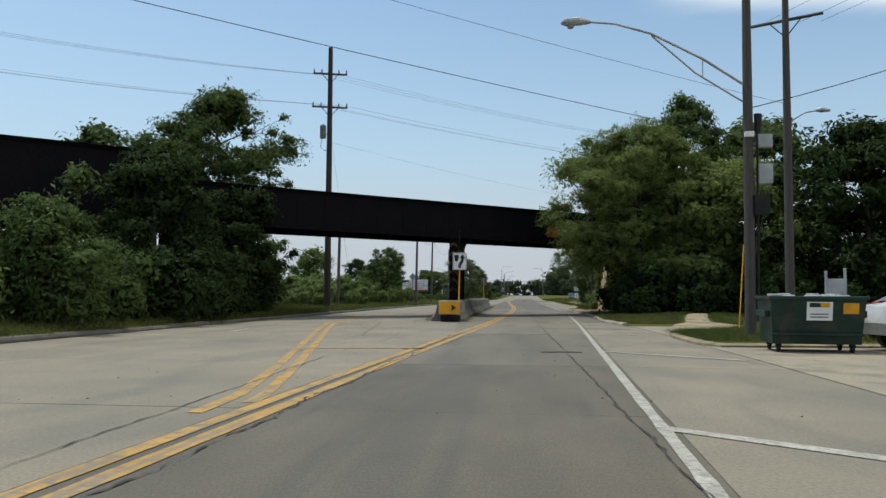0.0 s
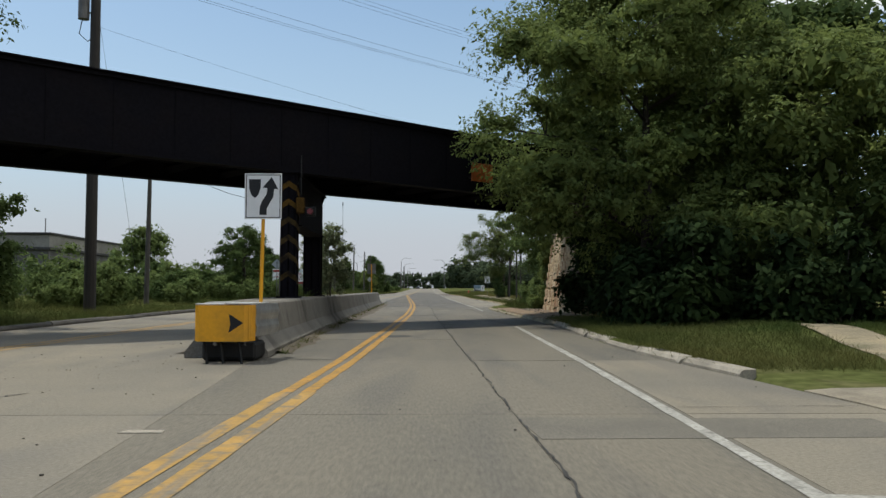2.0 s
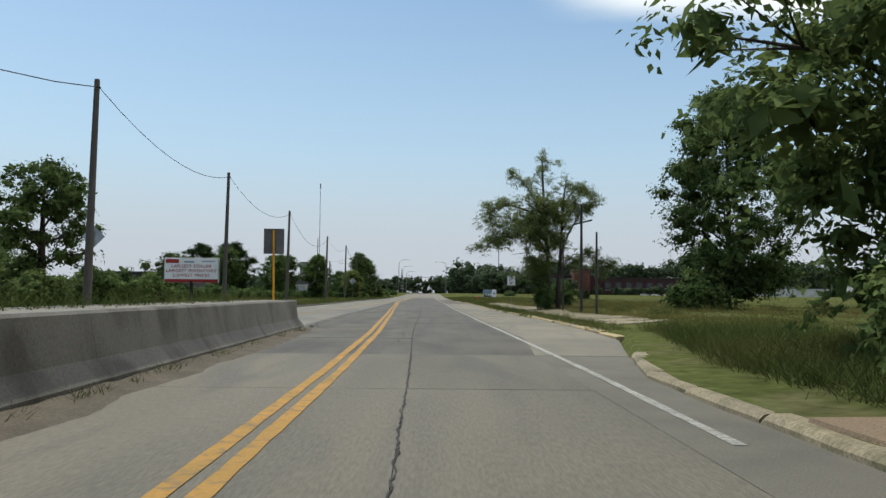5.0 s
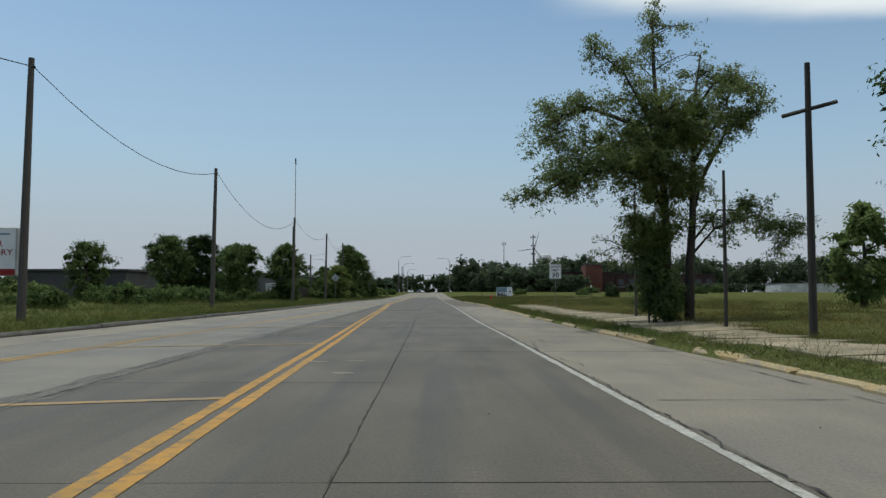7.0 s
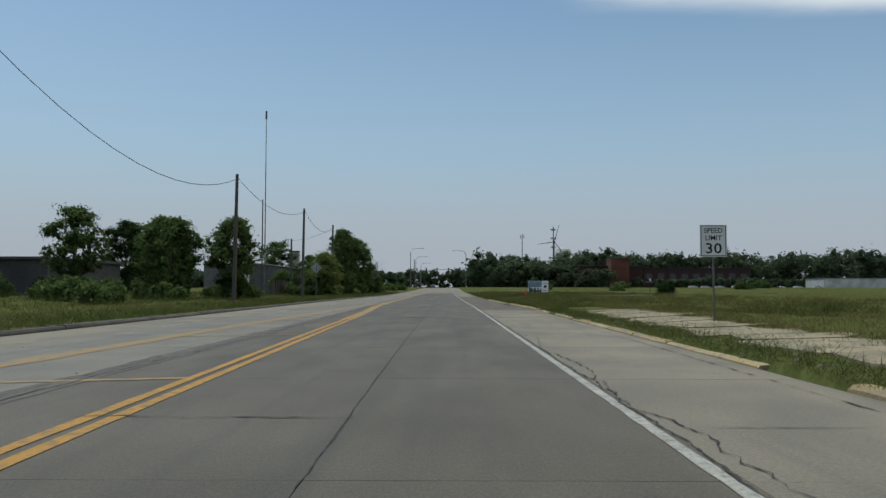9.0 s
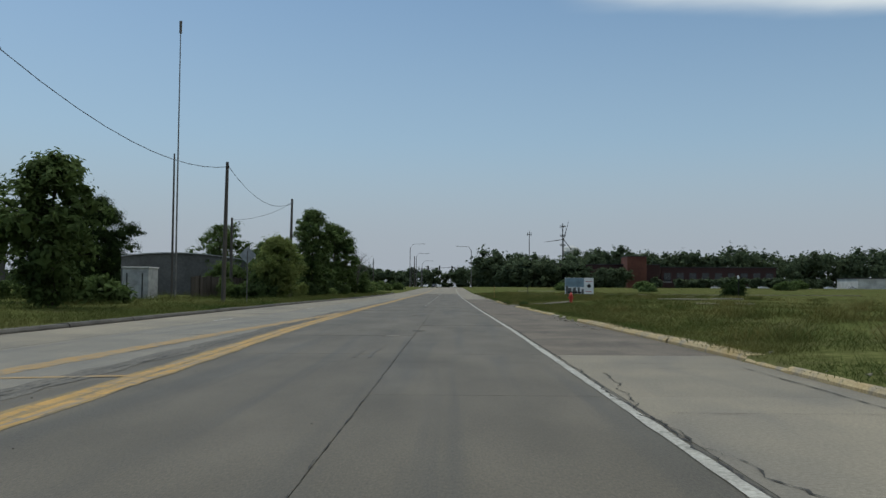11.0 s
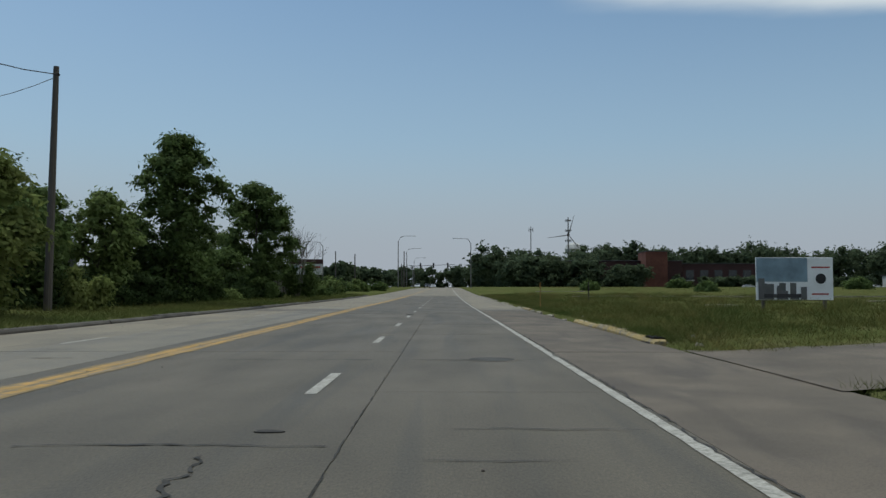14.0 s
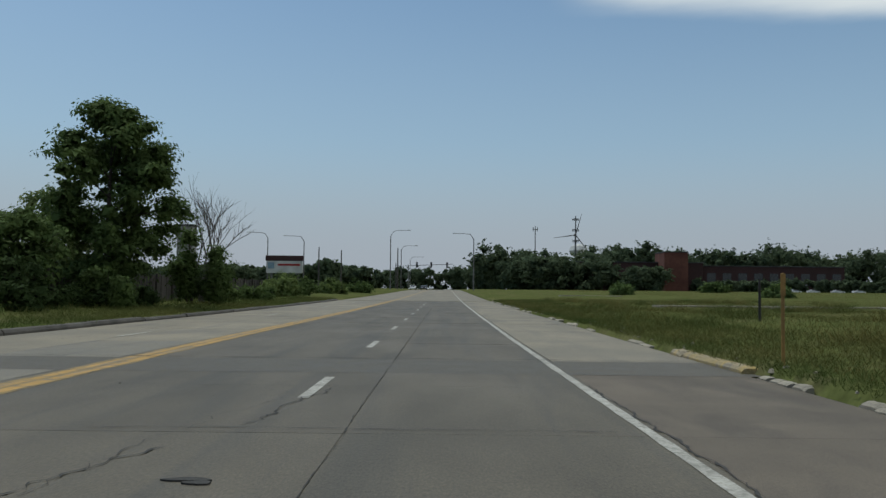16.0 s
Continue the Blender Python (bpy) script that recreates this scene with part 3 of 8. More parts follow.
def rise(y):
    """Height of the road's surface along the way."""
    s = min(1, max(0, (y - 250) / 270))
    return 1.5 * s * s * (3 - 2 * s) + max(0, y - 520) * 0.002


def frange(a, b, step):
    return list(np.arange(a, b + 1e-6, step))


# ---- ground, road ----
def ground_z(x, y):
    l, r = curb_left_x(y), curb_right_x(y)
    base = rise(y)
    if l - 0.06 < x < r + 0.06:
        return base - 0.30
    d = (l - x) if x < l else (x - r)
    if x > 0 and y < 33:
        return base - 0.06 if x < 16 else base + 0.1
    up = 0.10 + 0.22 * min(1, d / 5) + 0.05 * math.sin(x * 0.7 + y * 0.23) * min(1, d / 4)
    if x > 0 and y < 40:
        k = (y - 33) / 7
        up = 0.03 + (up - 0.03) * k * k * (3 - 2 * k)
    if x > 0 and 196.5 < y < 207:
        k = min(1, (y - 196.5) / 1.5, (207 - y) / 1.5) * (1 - min(1, d / 5))
        up = up * (1 - k) - 0.03 * k
    return base + up


gx = sorted(set([round(q, 3) for q in frange(-40, 40, 1.0) + frange(2.5, 7.0, 0.25) + frange(-13.0, -10.0, 0.25)] + [-1800, -1200, -800, -500, -300, -200, -140, -100, -80, -65, -50, 50, 65, 80, 100, 140, 200, 300, 500, 800, 1200, 1800]))
gy = sorted(set(frange(-40, 320, 2.0) + frange(330, 640, 10.0) + [-800, -400, -200, -100, -60, 700, 800, 1000, 1400, 2000, 3000]))
gv = [(x, y, ground_z(x, y)) for y in gy for x in gx]
gf = [(j * len(gx) + i, j * len(gx) + i + 1, (j + 1) * len(gx) + i + 1, (j + 1) * len(gx) + i) for j in range(len(gy) - 1) for i in range(len(gx) - 1)]
tagged(mesh_ob("ground", gv, gf, M["ground"], smooth=True), "uneven meadow ground with short grass and dry soil", "ground", kind="structure")


def strip(xf, width, y0, y1, z, step=3.0, side=0.5, wob=0.0):
    """A flat ribbon on the road that follows x = xf(y). Returns a Geo."""
    g, ys = Geo(), frange(y0, y1, step)
    if y1 - ys[-1] > 0.05:
        ys.append(y1)
    v = []
    for y in ys:
        x = xf(y)
        w0 = width * (1 + wob * random.uniform(-1, 1))
        v += [(x - w0 * side, y, rise(y) + z), (x + w0 * (1 - side), y, rise(y) + z)]
    return g.add(v, [(2 * i, 2 * i + 1, 2 * i + 3, 2 * i + 2) for i in range(len(ys) - 1)])


road = thing("road", (0, 0, 0), "worn two-way concrete road with patched joints and painted lines", "road", kind="structure")
# bed of joint filler under the slabs
bed = Geo()
ys = frange(-40, 300, 4.0)
bed.add([p for y in ys for p in ((curb_left_x(y), y, rise(y) - 0.018), (curb_right_x(y), y, rise(y) - 0.018))],
        [(2 * i, 2 * i + 1, 2 * i + 3, 2 * i + 2) for i in range(len(ys) - 1)])
bed.ob("joint_bed", M["joint"], road)
# the far road, beyond the slabs
far = Geo()
ys = frange(300, 640, 10.0)
far.add([p for y in ys for p in ((curb_left_x(y), y, rise(y)), (curb_right_x(y), y, rise(y)))], [(2 * i, 2 * i + 1, 2 * i + 3, 2 * i + 2) for i in range(len(ys) - 1)])
far.ob("far_surface", M["concrete"], road)


def lines_out(y):
    mid = 0.5 * (curb_left_x(y) + far_yellow_x(y)) if y > 40 else -7.9 - 0.02 * y
    inner = min(yellow_x(y) - 0.42, float(np.interp(y, [0, 22, 30, 36, 50, 72], [0, 0, -2.6, -3.1, -3.4, -3.65]))) if y < 72 else min(seam_x(y), yellow_x(y) - 0.35)
    edge = white_x(y) + 0.12
    if 50 < y < 76:
        edge = 2.08
    return [curb_left_x(y), mid, inner, crack_x(y), edge, curb_right_x(y)]


def slab_material(col, y):
    if col == 4:
        return M["shoulder"] if 160 < y < 234 else M["concrete"] if y > 76 else M["asphalt_patch"] if y > 52 else M["lane_light"] if y > 38 else M["concrete"]
    if col == 1 and 76 < y < 240:
        return M["lane_mid"]
    if col in (2, 3):
        return M["lane_light"] if 24 < y < 75 else M["lane_worn"] if 13 < y < 24 else M["lane"]
    return M["concrete"]


# ---- barrier island under the bridge ----
def side_x(y, base):
    """The barrier's right foot (base -2.95) and left foot (base -5.35) along the way."""
    if base > -4.3:
        return base + float(np.interp(y, [36.5, 46, 56, 86], [0.0, -0.28, -0.52, -1.0]))
    return base + float(np.interp(y, [36.5, 45, 56, 86], [1.05, 0.1, -0.25, -0.7]))


island = thing("median_barrier", (0, 0, 0), "long cast concrete median barrier with a paved top", "barrier", kind="structure")
PROFILE = [(-0.02, 0.0), (0.62, 0.0), (0.62, 0.10), (0.44, 0.33), (0.33, 0.86), (0.29, 0.90), (-0.02, 0.90)]     # right face of the barrier
seg_y = frange(36.6, 86.5, 3.3)
for a, b in zip(seg_y[:-1], seg_y[1:]):
    e = b - 0.006
    Geo().extrude(PROFILE, [(side_x(a, -2.95) - 0.62, a, 0), (side_x(e, -2.95) - 0.62, e, 0)]).ob("barrier_block", M["barrier"], island)
    Geo().extrude([(-s, u) for s, u in PROFILE][::-1], [(side_x(a, -5.35) + 0.62, a, 0), (side_x(e, -5.35) + 0.62, e, 0)]).ob("barrier_block", M["barrier"], island)
top = Geo()
top.add([p for y in seg_y for p in ((side_x(y, -5.35) + 0.6, y, 0.895), (side_x(y, -2.95) - 0.6, y, 0.895))], [(2 * i, 2 * i + 1, 2 * i + 3, 2 * i + 2) for i in range(len(seg_y) - 1)])
top.ob("paved_top", M["concrete"], island)
Geo().box(-4.0, -3.25, 36.5, 36.75, 0.0, 0.89, 0.03).ob("end_wall", M["barrier"], island)
Geo().box(-6.1, -4.25, 86.2, 86.5, 0.0, 0.90, 0.03).ob("end_wall", M["barrier"], island)

# crash cushion at the barrier's nose
cushion = thing("crash_cushion", (-3.42, 35.55, 0), "yellow steel crash cushion with black arrows and ribbed side rails", "crash cushion")
g = Geo()
g.extrude([(-0.012, 0.34), (0.012, 0.34), (0.012, 0.89), (-0.012, 0.89)], [(-0.64, 0.14, 0), (-0.61, 0.0, 0), (-0.50, -0.10, 0), (0.47, -0.10, 0), (0.60, 0.0, 0), (0.64, 0.14, 0)])
g.ob("nose_panel", M["yellow_plastic"], cushion, "yellow nose panel")
Geo().box(-0.58, 0.58, -0.06, 0.14, 0.36, 0.87, 0.02).ob("nose_block", M["yellow_plastic"], cushion)
for sx in (-1, 1):
    wave = [(0.018 + 0.045 * (0.5 - 0.5 * math.cos(i * math.pi / 2.5)), 0.40 + 0.05 * i) for i in range(11)]
    prof_ = [(sx * a_, b_) for a_, b_ in wave] + [(sx * (a_ - 0.012), b_) for a_, b_ in wave[::-1]]
    Geo().extrude(prof_, [(0.62 * sx, 0.15, 0), (0.70 * sx, 0.6, 0), (0.80 * sx, 1.35, 0)]).ob("side_rail", M["galv"], cushion, "ribbed galvanised side rail")
for x in (-0.45, -0.1, 0.3):
    Geo().tube([(x, 0.05, 0.36), (x + 0.12, -0.05, 0.0)], 0.03, 6).ob("skid_leg", M["black"], cushion, "black steel leg")
    Geo().tube([(x, 0.6, 0.36), (x + 0.2, 0.75, 0.0)], 0.03, 6).ob("skid_leg", M["black"], cushion, "black steel leg")
for x0, x1, y0, y1, z_ in ((-0.6, 0.02, -0.07, 0.5, 0.892), (0.05, 0.62, -0.05, 0.46, 0.90), (-0.62, 0.0, 0.53, 1.1, 0.905), (0.04, 0.66, 0.5, 1.15, 0.895)):
    Geo().box(x0, x1, y0, y1, z_, z_ + 0.022, 0.006).ob("cover", M["bld_white"], cushion, "pale lid plate")
for s in (1,):
    tri_ = [(0.46 * s, 0.62), (0.14 * s, 0.47), (0.18 * s, 0.60), (0.15 * s, 0.76)]
    Geo().add([(a_, -0.116, b_) for a_, b_ in tri_], [(0, 1, 2, 3) if s < 0 else (3, 2, 1, 0)]).ob("arrow_mark", M["sign_black"], cushion, "black arrow")
Geo().box(-0.6, 0.6, 0.3, 1.1, 0.02, 0.30, 0.05).ob("sled", M["black"], cushion, "dark sled base")
for part_ in cushion.children:
    part_.data.transform(Matrix.Diagonal((0.70, 1, 1, 1)))


def keep_right_sign(x, y, z, facing):
    """A keep-right sign on a yellow post, that faces -y (facing 1) or +y (facing -1)."""
    s = thing("keep_right_sign", (x, y, z), "white traffic sign with black arrow on a yellow post" if facing > 0 else "dull back of a road sign on a yellow post",
              "road sign", turn=0 if facing > 0 else 180)
    Geo().tube([(0, 0.02, 0), (0.04, 0.02, 2.15)], 0.03, 8).ob("post", M["yellow_plastic"], s, "yellow post")
    Geo().box(-0.28, 0.34, -0.02, -0.012, 1.43, 2.20, 0.003).ob("panel_back", M["sign_back"], s)
    Geo().box(-0.28, 0.34, -0.026, -0.021, 1.43, 2.20, 0.003).ob("panel", M["sign_white"], s)
    border = Geo()
    for a, b, c, d in ((-0.26, 0.32, 1.45, 1.464), (-0.26, 0.32, 2.166, 2.18), (-0.26, -0.246, 1.45, 2.18), (0.306, 0.32, 1.45, 2.18)):
        border.box(a, b, -0.0295, -0.027, c, d)
    border.ob("border_print", M["sign_black"], s)
    f = -0.03
    shield = [(-0.21, 2.10), (-0.01, 2.10), (-0.015, 1.95), (-0.05, 1.84), (-0.11, 1.78), (-0.17, 1.84), (-0.205, 1.95)]
    arrow = [(-0.03, 1.50), (0.09, 1.50), (0.09, 1.60), (0.14, 1.70), (0.20, 1.80), (0.215, 1.94), (0.285, 1.93), (0.17, 2.14), (0.02, 1.96), (0.10, 1.95), (0.085, 1.84), (0.02, 1.75), (-0.025, 1.64)]
    for name, poly in (("shield_print", shield), ("arrow_print", arrow)):
        Geo().add([(px, f, pz) for px, pz in poly], [tuple(range(len(poly)))]).ob(name, M["sign_black"], s)
    return s


keep_right_sign(-3.10, 36.7, 0.88, 1)
keep_right_sign(-4.65, 84.6, 0.88, -1)

# ---- railway bridge ----
# runs askew over the road: along U, across V
U = Vector((1, 0.86, 0)).normalized()
V = Vector((-U.y, U.x, 0))


def span_point(x, off, z):
    """A point over plan x on the front girder's line, off metres behind it."""
    p = Vector((x, 46.2 + 0.86 * (x + 4.0), z))
    return p + V * off


bridge = thing("railway_bridge", (0, 0, 0), "sooty black riveted steel railway bridge on steel columns", "bridge", kind="structure")


def girder(name, x0, x1, off, z0, z1, step):
    g = Geo()
    a, b = span_point(x0, off, 0), span_point(x1, off, 0)
    n = U.cross(Vector((0, 0, 1)))

    def bar(p, q, w, zz0, zz1, g=g):
        g.add([p - n * w + Vector((0, 0, zz0)), p + n * w + Vector((0, 0, zz0)), q + n * w + Vector((0, 0, zz0)), q - n * w + Vector((0, 0, zz0)),
               p - n * w + Vector((0, 0, zz1)), p + n * w + Vector((0, 0, zz1)), q + n * w + Vector((0, 0, zz1)), q - n * w + Vector((0, 0, zz1))],
              [(0, 1, 2, 3), (7, 6, 5, 4), (0, 4, 5, 1), (1, 5, 6, 2), (2, 6, 7, 3), (3, 7, 4, 0)])
    bar(a, b, 0.012, z0, z1)
    beam = g.ob(name, M["steel_dark"], bridge, "riveted plate girder")
    for w_, za, zb in ((0.20, z0, z0 + 0.035), (0.20, z1 - 0.035, z1), (0.10, z0 + 0.035, z0 + 0.13), (0.10, z1 - 0.13, z1 - 0.035)):
        fl = Geo()
        bar(a, b, w_, za, zb, fl)
        fl.ob("flange", M["steel_dark"], beam)
    k = int((b - a).length / step)
    for i in range(k + 1):
        p = a + (b - a) * (i / k)
        rib = Geo()
        bar(p - U * 0.010, p + U * 0.010, 0.03, z0 + 0.13, z1 - 0.13, rib)
        rib.ob("stiffener", M["steel_dark"], beam)
    return beam


girder("girder", -16.2, 8.5, 0.0, 4.42, 6.40, 1.5)
girder("girder", -16.2, 8.5, 3.74, 4.40, 6.38, 1.5)
girder("girder", -70, -16.25, 0.0, 4.42, 7.6, 1.8)
girder("girder", -70, -16.25, 3.74, 4.40, 7.6, 1.8)
for i in range(40):
    x = -44 + i * 1.32
    p, q = span_point(x, 0.1, 0), span_point(x, 3.66, 0)
    Geo().tube([p + Vector((0, 0, 4.75)), q + Vector((0, 0, 4.75))], 0.16, 4).ob("floor_beam", M["steel_dark"], bridge)
for off in (0.75, 1.5, 2.25, 3.0):
    Geo().tube([span_point(-60, off, 4.95), span_point(8.4, off, 4.95)], 0.14, 4).ob("stringer", M["steel_dark"], bridge)
deck = Geo()
c = [span_point(-70, 0.05, 5.1), span_point(8.5, 0.05, 5.1), span_point(8.5, 3.69, 5.1), span_point(-70, 3.69, 5.1)]
deck.add(c + [p + Vector((0, 0, 0.25)) for p in c], [(3, 2, 1, 0), (4, 5, 6, 7), (0, 1, 5, 4), (1, 2, 6, 5), (2, 3, 7, 6), (3, 0, 4, 7)])
deck.ob("deck", M["steel_dark"], bridge)


def column(x, y, z0, z1, w=0.29):
    """A built-up H column with its flanges across the road, base and cap plates."""
    g = Geo()
    g.box(x - w, x + w, y - w, y - w + 0.03, z0, z1, 0.006).box(x - w, x + w, y + w - 0.03, y + w, z0, z1, 0.006).box(x - 0.015, x + 0.015, y - w, y + w, z0, z1)
    g.box(x - w + 0.04, x - w + 0.06, y - w, y + w, z0, z1).box(x + w - 0.06, x + w - 0.04, y - w, y + w, z0, z1)
    base, top, knee = Geo(), Geo(), Geo()
    base.box(x - w - 0.09, x + w + 0.09, y - w - 0.09, y + w + 0.09, z0, z0 + 0.05, 0.01)
    top.box(x - w - 0.12, x + w + 0.12, y - w - 0.1, y + w + 0.1, z1 - 0.06, z1, 0.01)
    knee.add([(x + w, y - 0.1, z1 - 0.35), (x + w + 0.12, y - 0.1, z1 - 0.06), (x + w, y - 0.1, z1 - 0.06), (x + w, y + 0.1, z1 - 0.35), (x + w + 0.12, y + 0.1, z1 - 0.06), (x + w, y + 0.1, z1 - 0.06)],
          [(0, 1, 2), (5, 4, 3), (0, 3, 4, 1)])
    col = g.ob("column", M["steel_dark"], bridge, "built-up steel column")
    base.ob("base_plate", M["steel_dark"], col)
    top.ob("cap_plate", M["steel_dark"], col)
    knee.ob("knee_brace", M["steel_dark"], col)
    return col


front_column = column(-4.2, 45.9, 0.89, 4.42, 0.22)
column(-4.335, 51.4, 0.89, 4.40)
cap = Geo().box(-4.4, -4.0, 46.13, 51.1, 2.95, 4.38, 0.02)
cap = cap.ob("pier_cap", M["steel_dark"], bridge, "deep steel cross beam between the columns")
for z in (2.94, 4.36):
    Geo().box(-4.5, -3.9, 46.13, 51.1, z - 0.02, z + 0.02).ob("flange", M["steel_dark"], cap)
column(-16.3, 35.6, 0.1, 4.42)
column(-18.8, 38.6, 0.1, 4.40)
for i in range(6):
    z = 1.35 + i * 0.5
    band = Geo()
    band.add([(-4.42, 45.675, z), (-4.2, 45.675, z + 0.15), (-3.98, 45.675, z), (-3.98, 45.675, z + 0.16), (-4.2, 45.675, z + 0.31), (-4.42, 45.675, z + 0.16)], [(0, 1, 4, 5), (1, 2, 3, 4)])
    band.add([(-3.974, 45.68, z), (-3.974, 46.12, z - 0.16), (-3.974, 46.12, z), (-3.974, 45.68, z + 0.16)], [(0, 1, 2, 3)])
    band.ob("hazard_band", M["hazard_new" if i > 3 else "hazard"], front_column, "worn yellow hazard stripe")
beacon = thing("warning_beacon", (-3.85, 45.74, 3.25), "yellow warning light box with a round red lens on the column", "warning light")
Geo().box(-0.12, 0.10, -0.22, 0.0, -0.02, 0.42, 0.02).ob("housing", M["hazard_new"], beacon)
Geo().box(0.13, 0.42, -0.25, -0.08, -0.1, 0.16, 0.02).ob("lamp_box", M["black"], beacon)
Geo().tube([(0.275, -0.25, 0.03), (0.275, -0.31, 0.03)], [0.09, 0.08], 14).ob("lens", M["car_red"], beacon)
Geo().tube([(0.0, -0.1, 0.5), (0.0, -0.1, 1.6)], 0.02, 6).ob("conduit", M["black"], beacon)
plate = thing("clearance_plate", (1.33, 50.54, 4.75), "orange warning plate bolted to the bridge girder", "warning sign", turn=40.7)
Geo().box(-0.5, 0.5, -0.25, -0.23, 0.0, 0.62, 0.004).ob("panel", M["orange"], plate)
for x in (-0.38, 0.38):
    Geo().box(x - 0.04, x + 0.04, -0.24, 0.0, 0.1, 0.16).ob("bracket", M["black"], plate)

# ---- stone abutment ----
abut = thing("stone_abutment", (0, 0, 0), "coursed limestone bridge abutment with rust stains", "abutment", kind="structure")
AB0, AB1 = Vector((5.02, 61.4, 0)), Vector((5.25, 52.6, 0))
BATTER = 0.14
w = Vector((1, 0.86, 0)) * 7
core = [(AB0.x + 0.75, AB0.y - 0.05), (AB1.x + 0.75, AB1.y + 0.05), (AB1.x + w.x, AB1.y + w.y), (AB0.x + w.x, AB0.y + w.y)]
Geo().prism(core, 0.0, 4.38).ob("core", M["mortar"], abut)
Geo().prism([(AB0.x + 0.7, AB0.y - 0.3), (AB1.x + 0.7, AB1.y + 0.3), (AB1.x + w.x, AB1.y + w.y), (AB0.x + w.x, AB0.y + w.y)], 4.38, 4.42).ob("bearing_shelf", M["mortar"], abut)
bw = [span_point(8.9, -1.2, 0), span_point(8.9, 5.2, 0)]
# fills the gap behind the girders; bridge shade is put into its black
Geo().prism([(p.x, p.y) for p in (bw[0], bw[0] + U * 9, bw[1] + U * 9, bw[1])], 4.43, 6.5).ob("backwall", M["sooty_shade"], abut)


# ---- poles, wires ----
def wire(name, pts_a, pts_b, sag, r=0.012, label="thin black overhead cable", mat_=None):
    a, b = Vector(pts_a), Vector(pts_b)
    n = max(8, int((b - a).length / 2.5))
    pts = [a + (b - a) * (i / n) - Vector((0, 0, sag * 4 * (i / n) * (1 - i / n))) for i in range(n + 1)]
    return tagged(Geo().tube(pts, r * (1.0 if name == "line_cable" else 0.5), 4).ob(name, mat_ or M["wire"]), label, "cable", "overhead cables")


def timber_pole(x, y, z0, top, r=0.15, label="weathered timber utility pole standing in the verge", m="pole", lean=(0, 0)):
    p = thing("utility_pole", (x, y, z0), label, "utility pole", "utility poles")
    h = top - z0
    Geo().tube([(0, 0, -0.3), (lean[0] * 0.5, lean[1] * 0.5, h * 0.5), (lean[0], lean[1], h)], [r * 1.15, r, r * 0.75], 12).ob("shaft", M[m], p)
    return p


LEFT_POLES = [(-16.7, 70.7, 9.6), (-12.45, 89.8, 8.95), (-13.75, 114.8, 9.2), (-13.75, 138.6, 9.05), (-13.95, 169.1, 8.75), (-14.25, 196.0, 9.1), (-14.7, 219.3, 9.3)]
for x, y, t in LEFT_POLES:
    p = timber_pole(x, y, 0.25, t, 0.13, "grey weathered timber pole with one cable in the verge", lean=(0.12, 0))
    Geo().tube([(0.2, -0.05, t - 0.55), (0.2, 0.05, t - 0.55)], 0.05, 8).box(0.08, 0.2, -0.02, 0.02, t - 0.58, t - 0.52).ob("insulator", M["black"], p)
for (xa, ya, ta), (xb, yb, tb), sag_ in zip(LEFT_POLES[:-1], LEFT_POLES[1:], (1.13, 1.08, 1.25, 1.95, 1.12, 1.22)):
    wire("line_cable", (xa + 0.2, ya, ta - 0.3), (xb + 0.2, yb, tb - 0.3), sag_, 0.018)
wire("line_cable", (-36, 40, 10.0), (-16.5, 70.7, 9.3), 1.2, 0.018)
timber_pole(-19.3, 216.4, 0.25, 7.3, 0.13, "short weathered timber pole behind the verge")
wire("line_cable", (-14.6, 219.3, 8.9), (-19.3, 216.4, 7.1), 0.4, 0.012)
mast = thing("radio_mast", (-19.42, 202.3, 0.25), "thin tall grey radio mast with a top antenna", "mast")
Geo().tube([(0, 0, -0.2), (0, 0, 9.0), (0, 0, 19.2)], [0.07, 0.055, 0.035], 8).ob("shaft", M["sign_back"], mast)
Geo().tube([(0.0, 0, 19.1), (0.0, 0, 20.0)], 0.10, 8).ob("antenna", M["sign_back"], mast)

timber_pole(-19.75, 202.5, 0.25, 10.7, 0.075, "slim grey timber pole standing close to the radio mast")

# the tall pole beside the bridge
pa = timber_pole(-14.1, 56.5, 0.25, 18.8, 0.21, "tall dark timber power pole with two cross arms and a transformer", "pole_dark")
for z, half, dy in ((16.9, 1.15, 0.85), (14.5, 1.2, 0.9)):
    arm = Geo()
    arm.tube([(-half, -dy * 0.4, z - 0.25), (half, dy * 0.4, z - 0.25)], 0.07, 4)
    arm.tube([(-half * 0.5, -dy * 0.2, z - 0.25), (0, 0, z - 0.95)], 0.025, 4).tube([(half * 0.5, dy * 0.2, z - 0.25), (0, 0, z - 0.95)], 0.025, 4)
    arm_ob = arm.ob("cross_arm", M["pole_dark"], pa)
    for k in (-0.95, -0.5, 0.5, 0.95):
        Geo().tube([(half * k, dy * 0.4 * k, z - 0.2), (half * k, dy * 0.4 * k, z + 0.06)], [0.05, 0.035], 8).ob("insulator", M["black"], arm_ob)
Geo().tube([(-0.45, -0.1, 12.0), (-0.45, -0.1, 12.9)], 0.22, 12).tube([(-0.45, -0.1, 12.9), (-0.45, -0.1, 13.02)], [0.2, 0.05], 12).tube([(-0.3, 0, 12.3), (0, 0, 12.3)], 0.04, 6).ob("transformer", M["sign_back"], pa)
Geo().tube([(-0.5, -0.1, 12.0), (-0.62, -0.1, 11.4), (-0.3, 0, 11.1), (0, 0, 11.4)], 0.02, 5).ob("lead", M["wire"], pa)
wire("guy_wire", (-14.0, 56.5, 12.6), (-12.6, 58.2, 0.3), 0.0, 0.012)
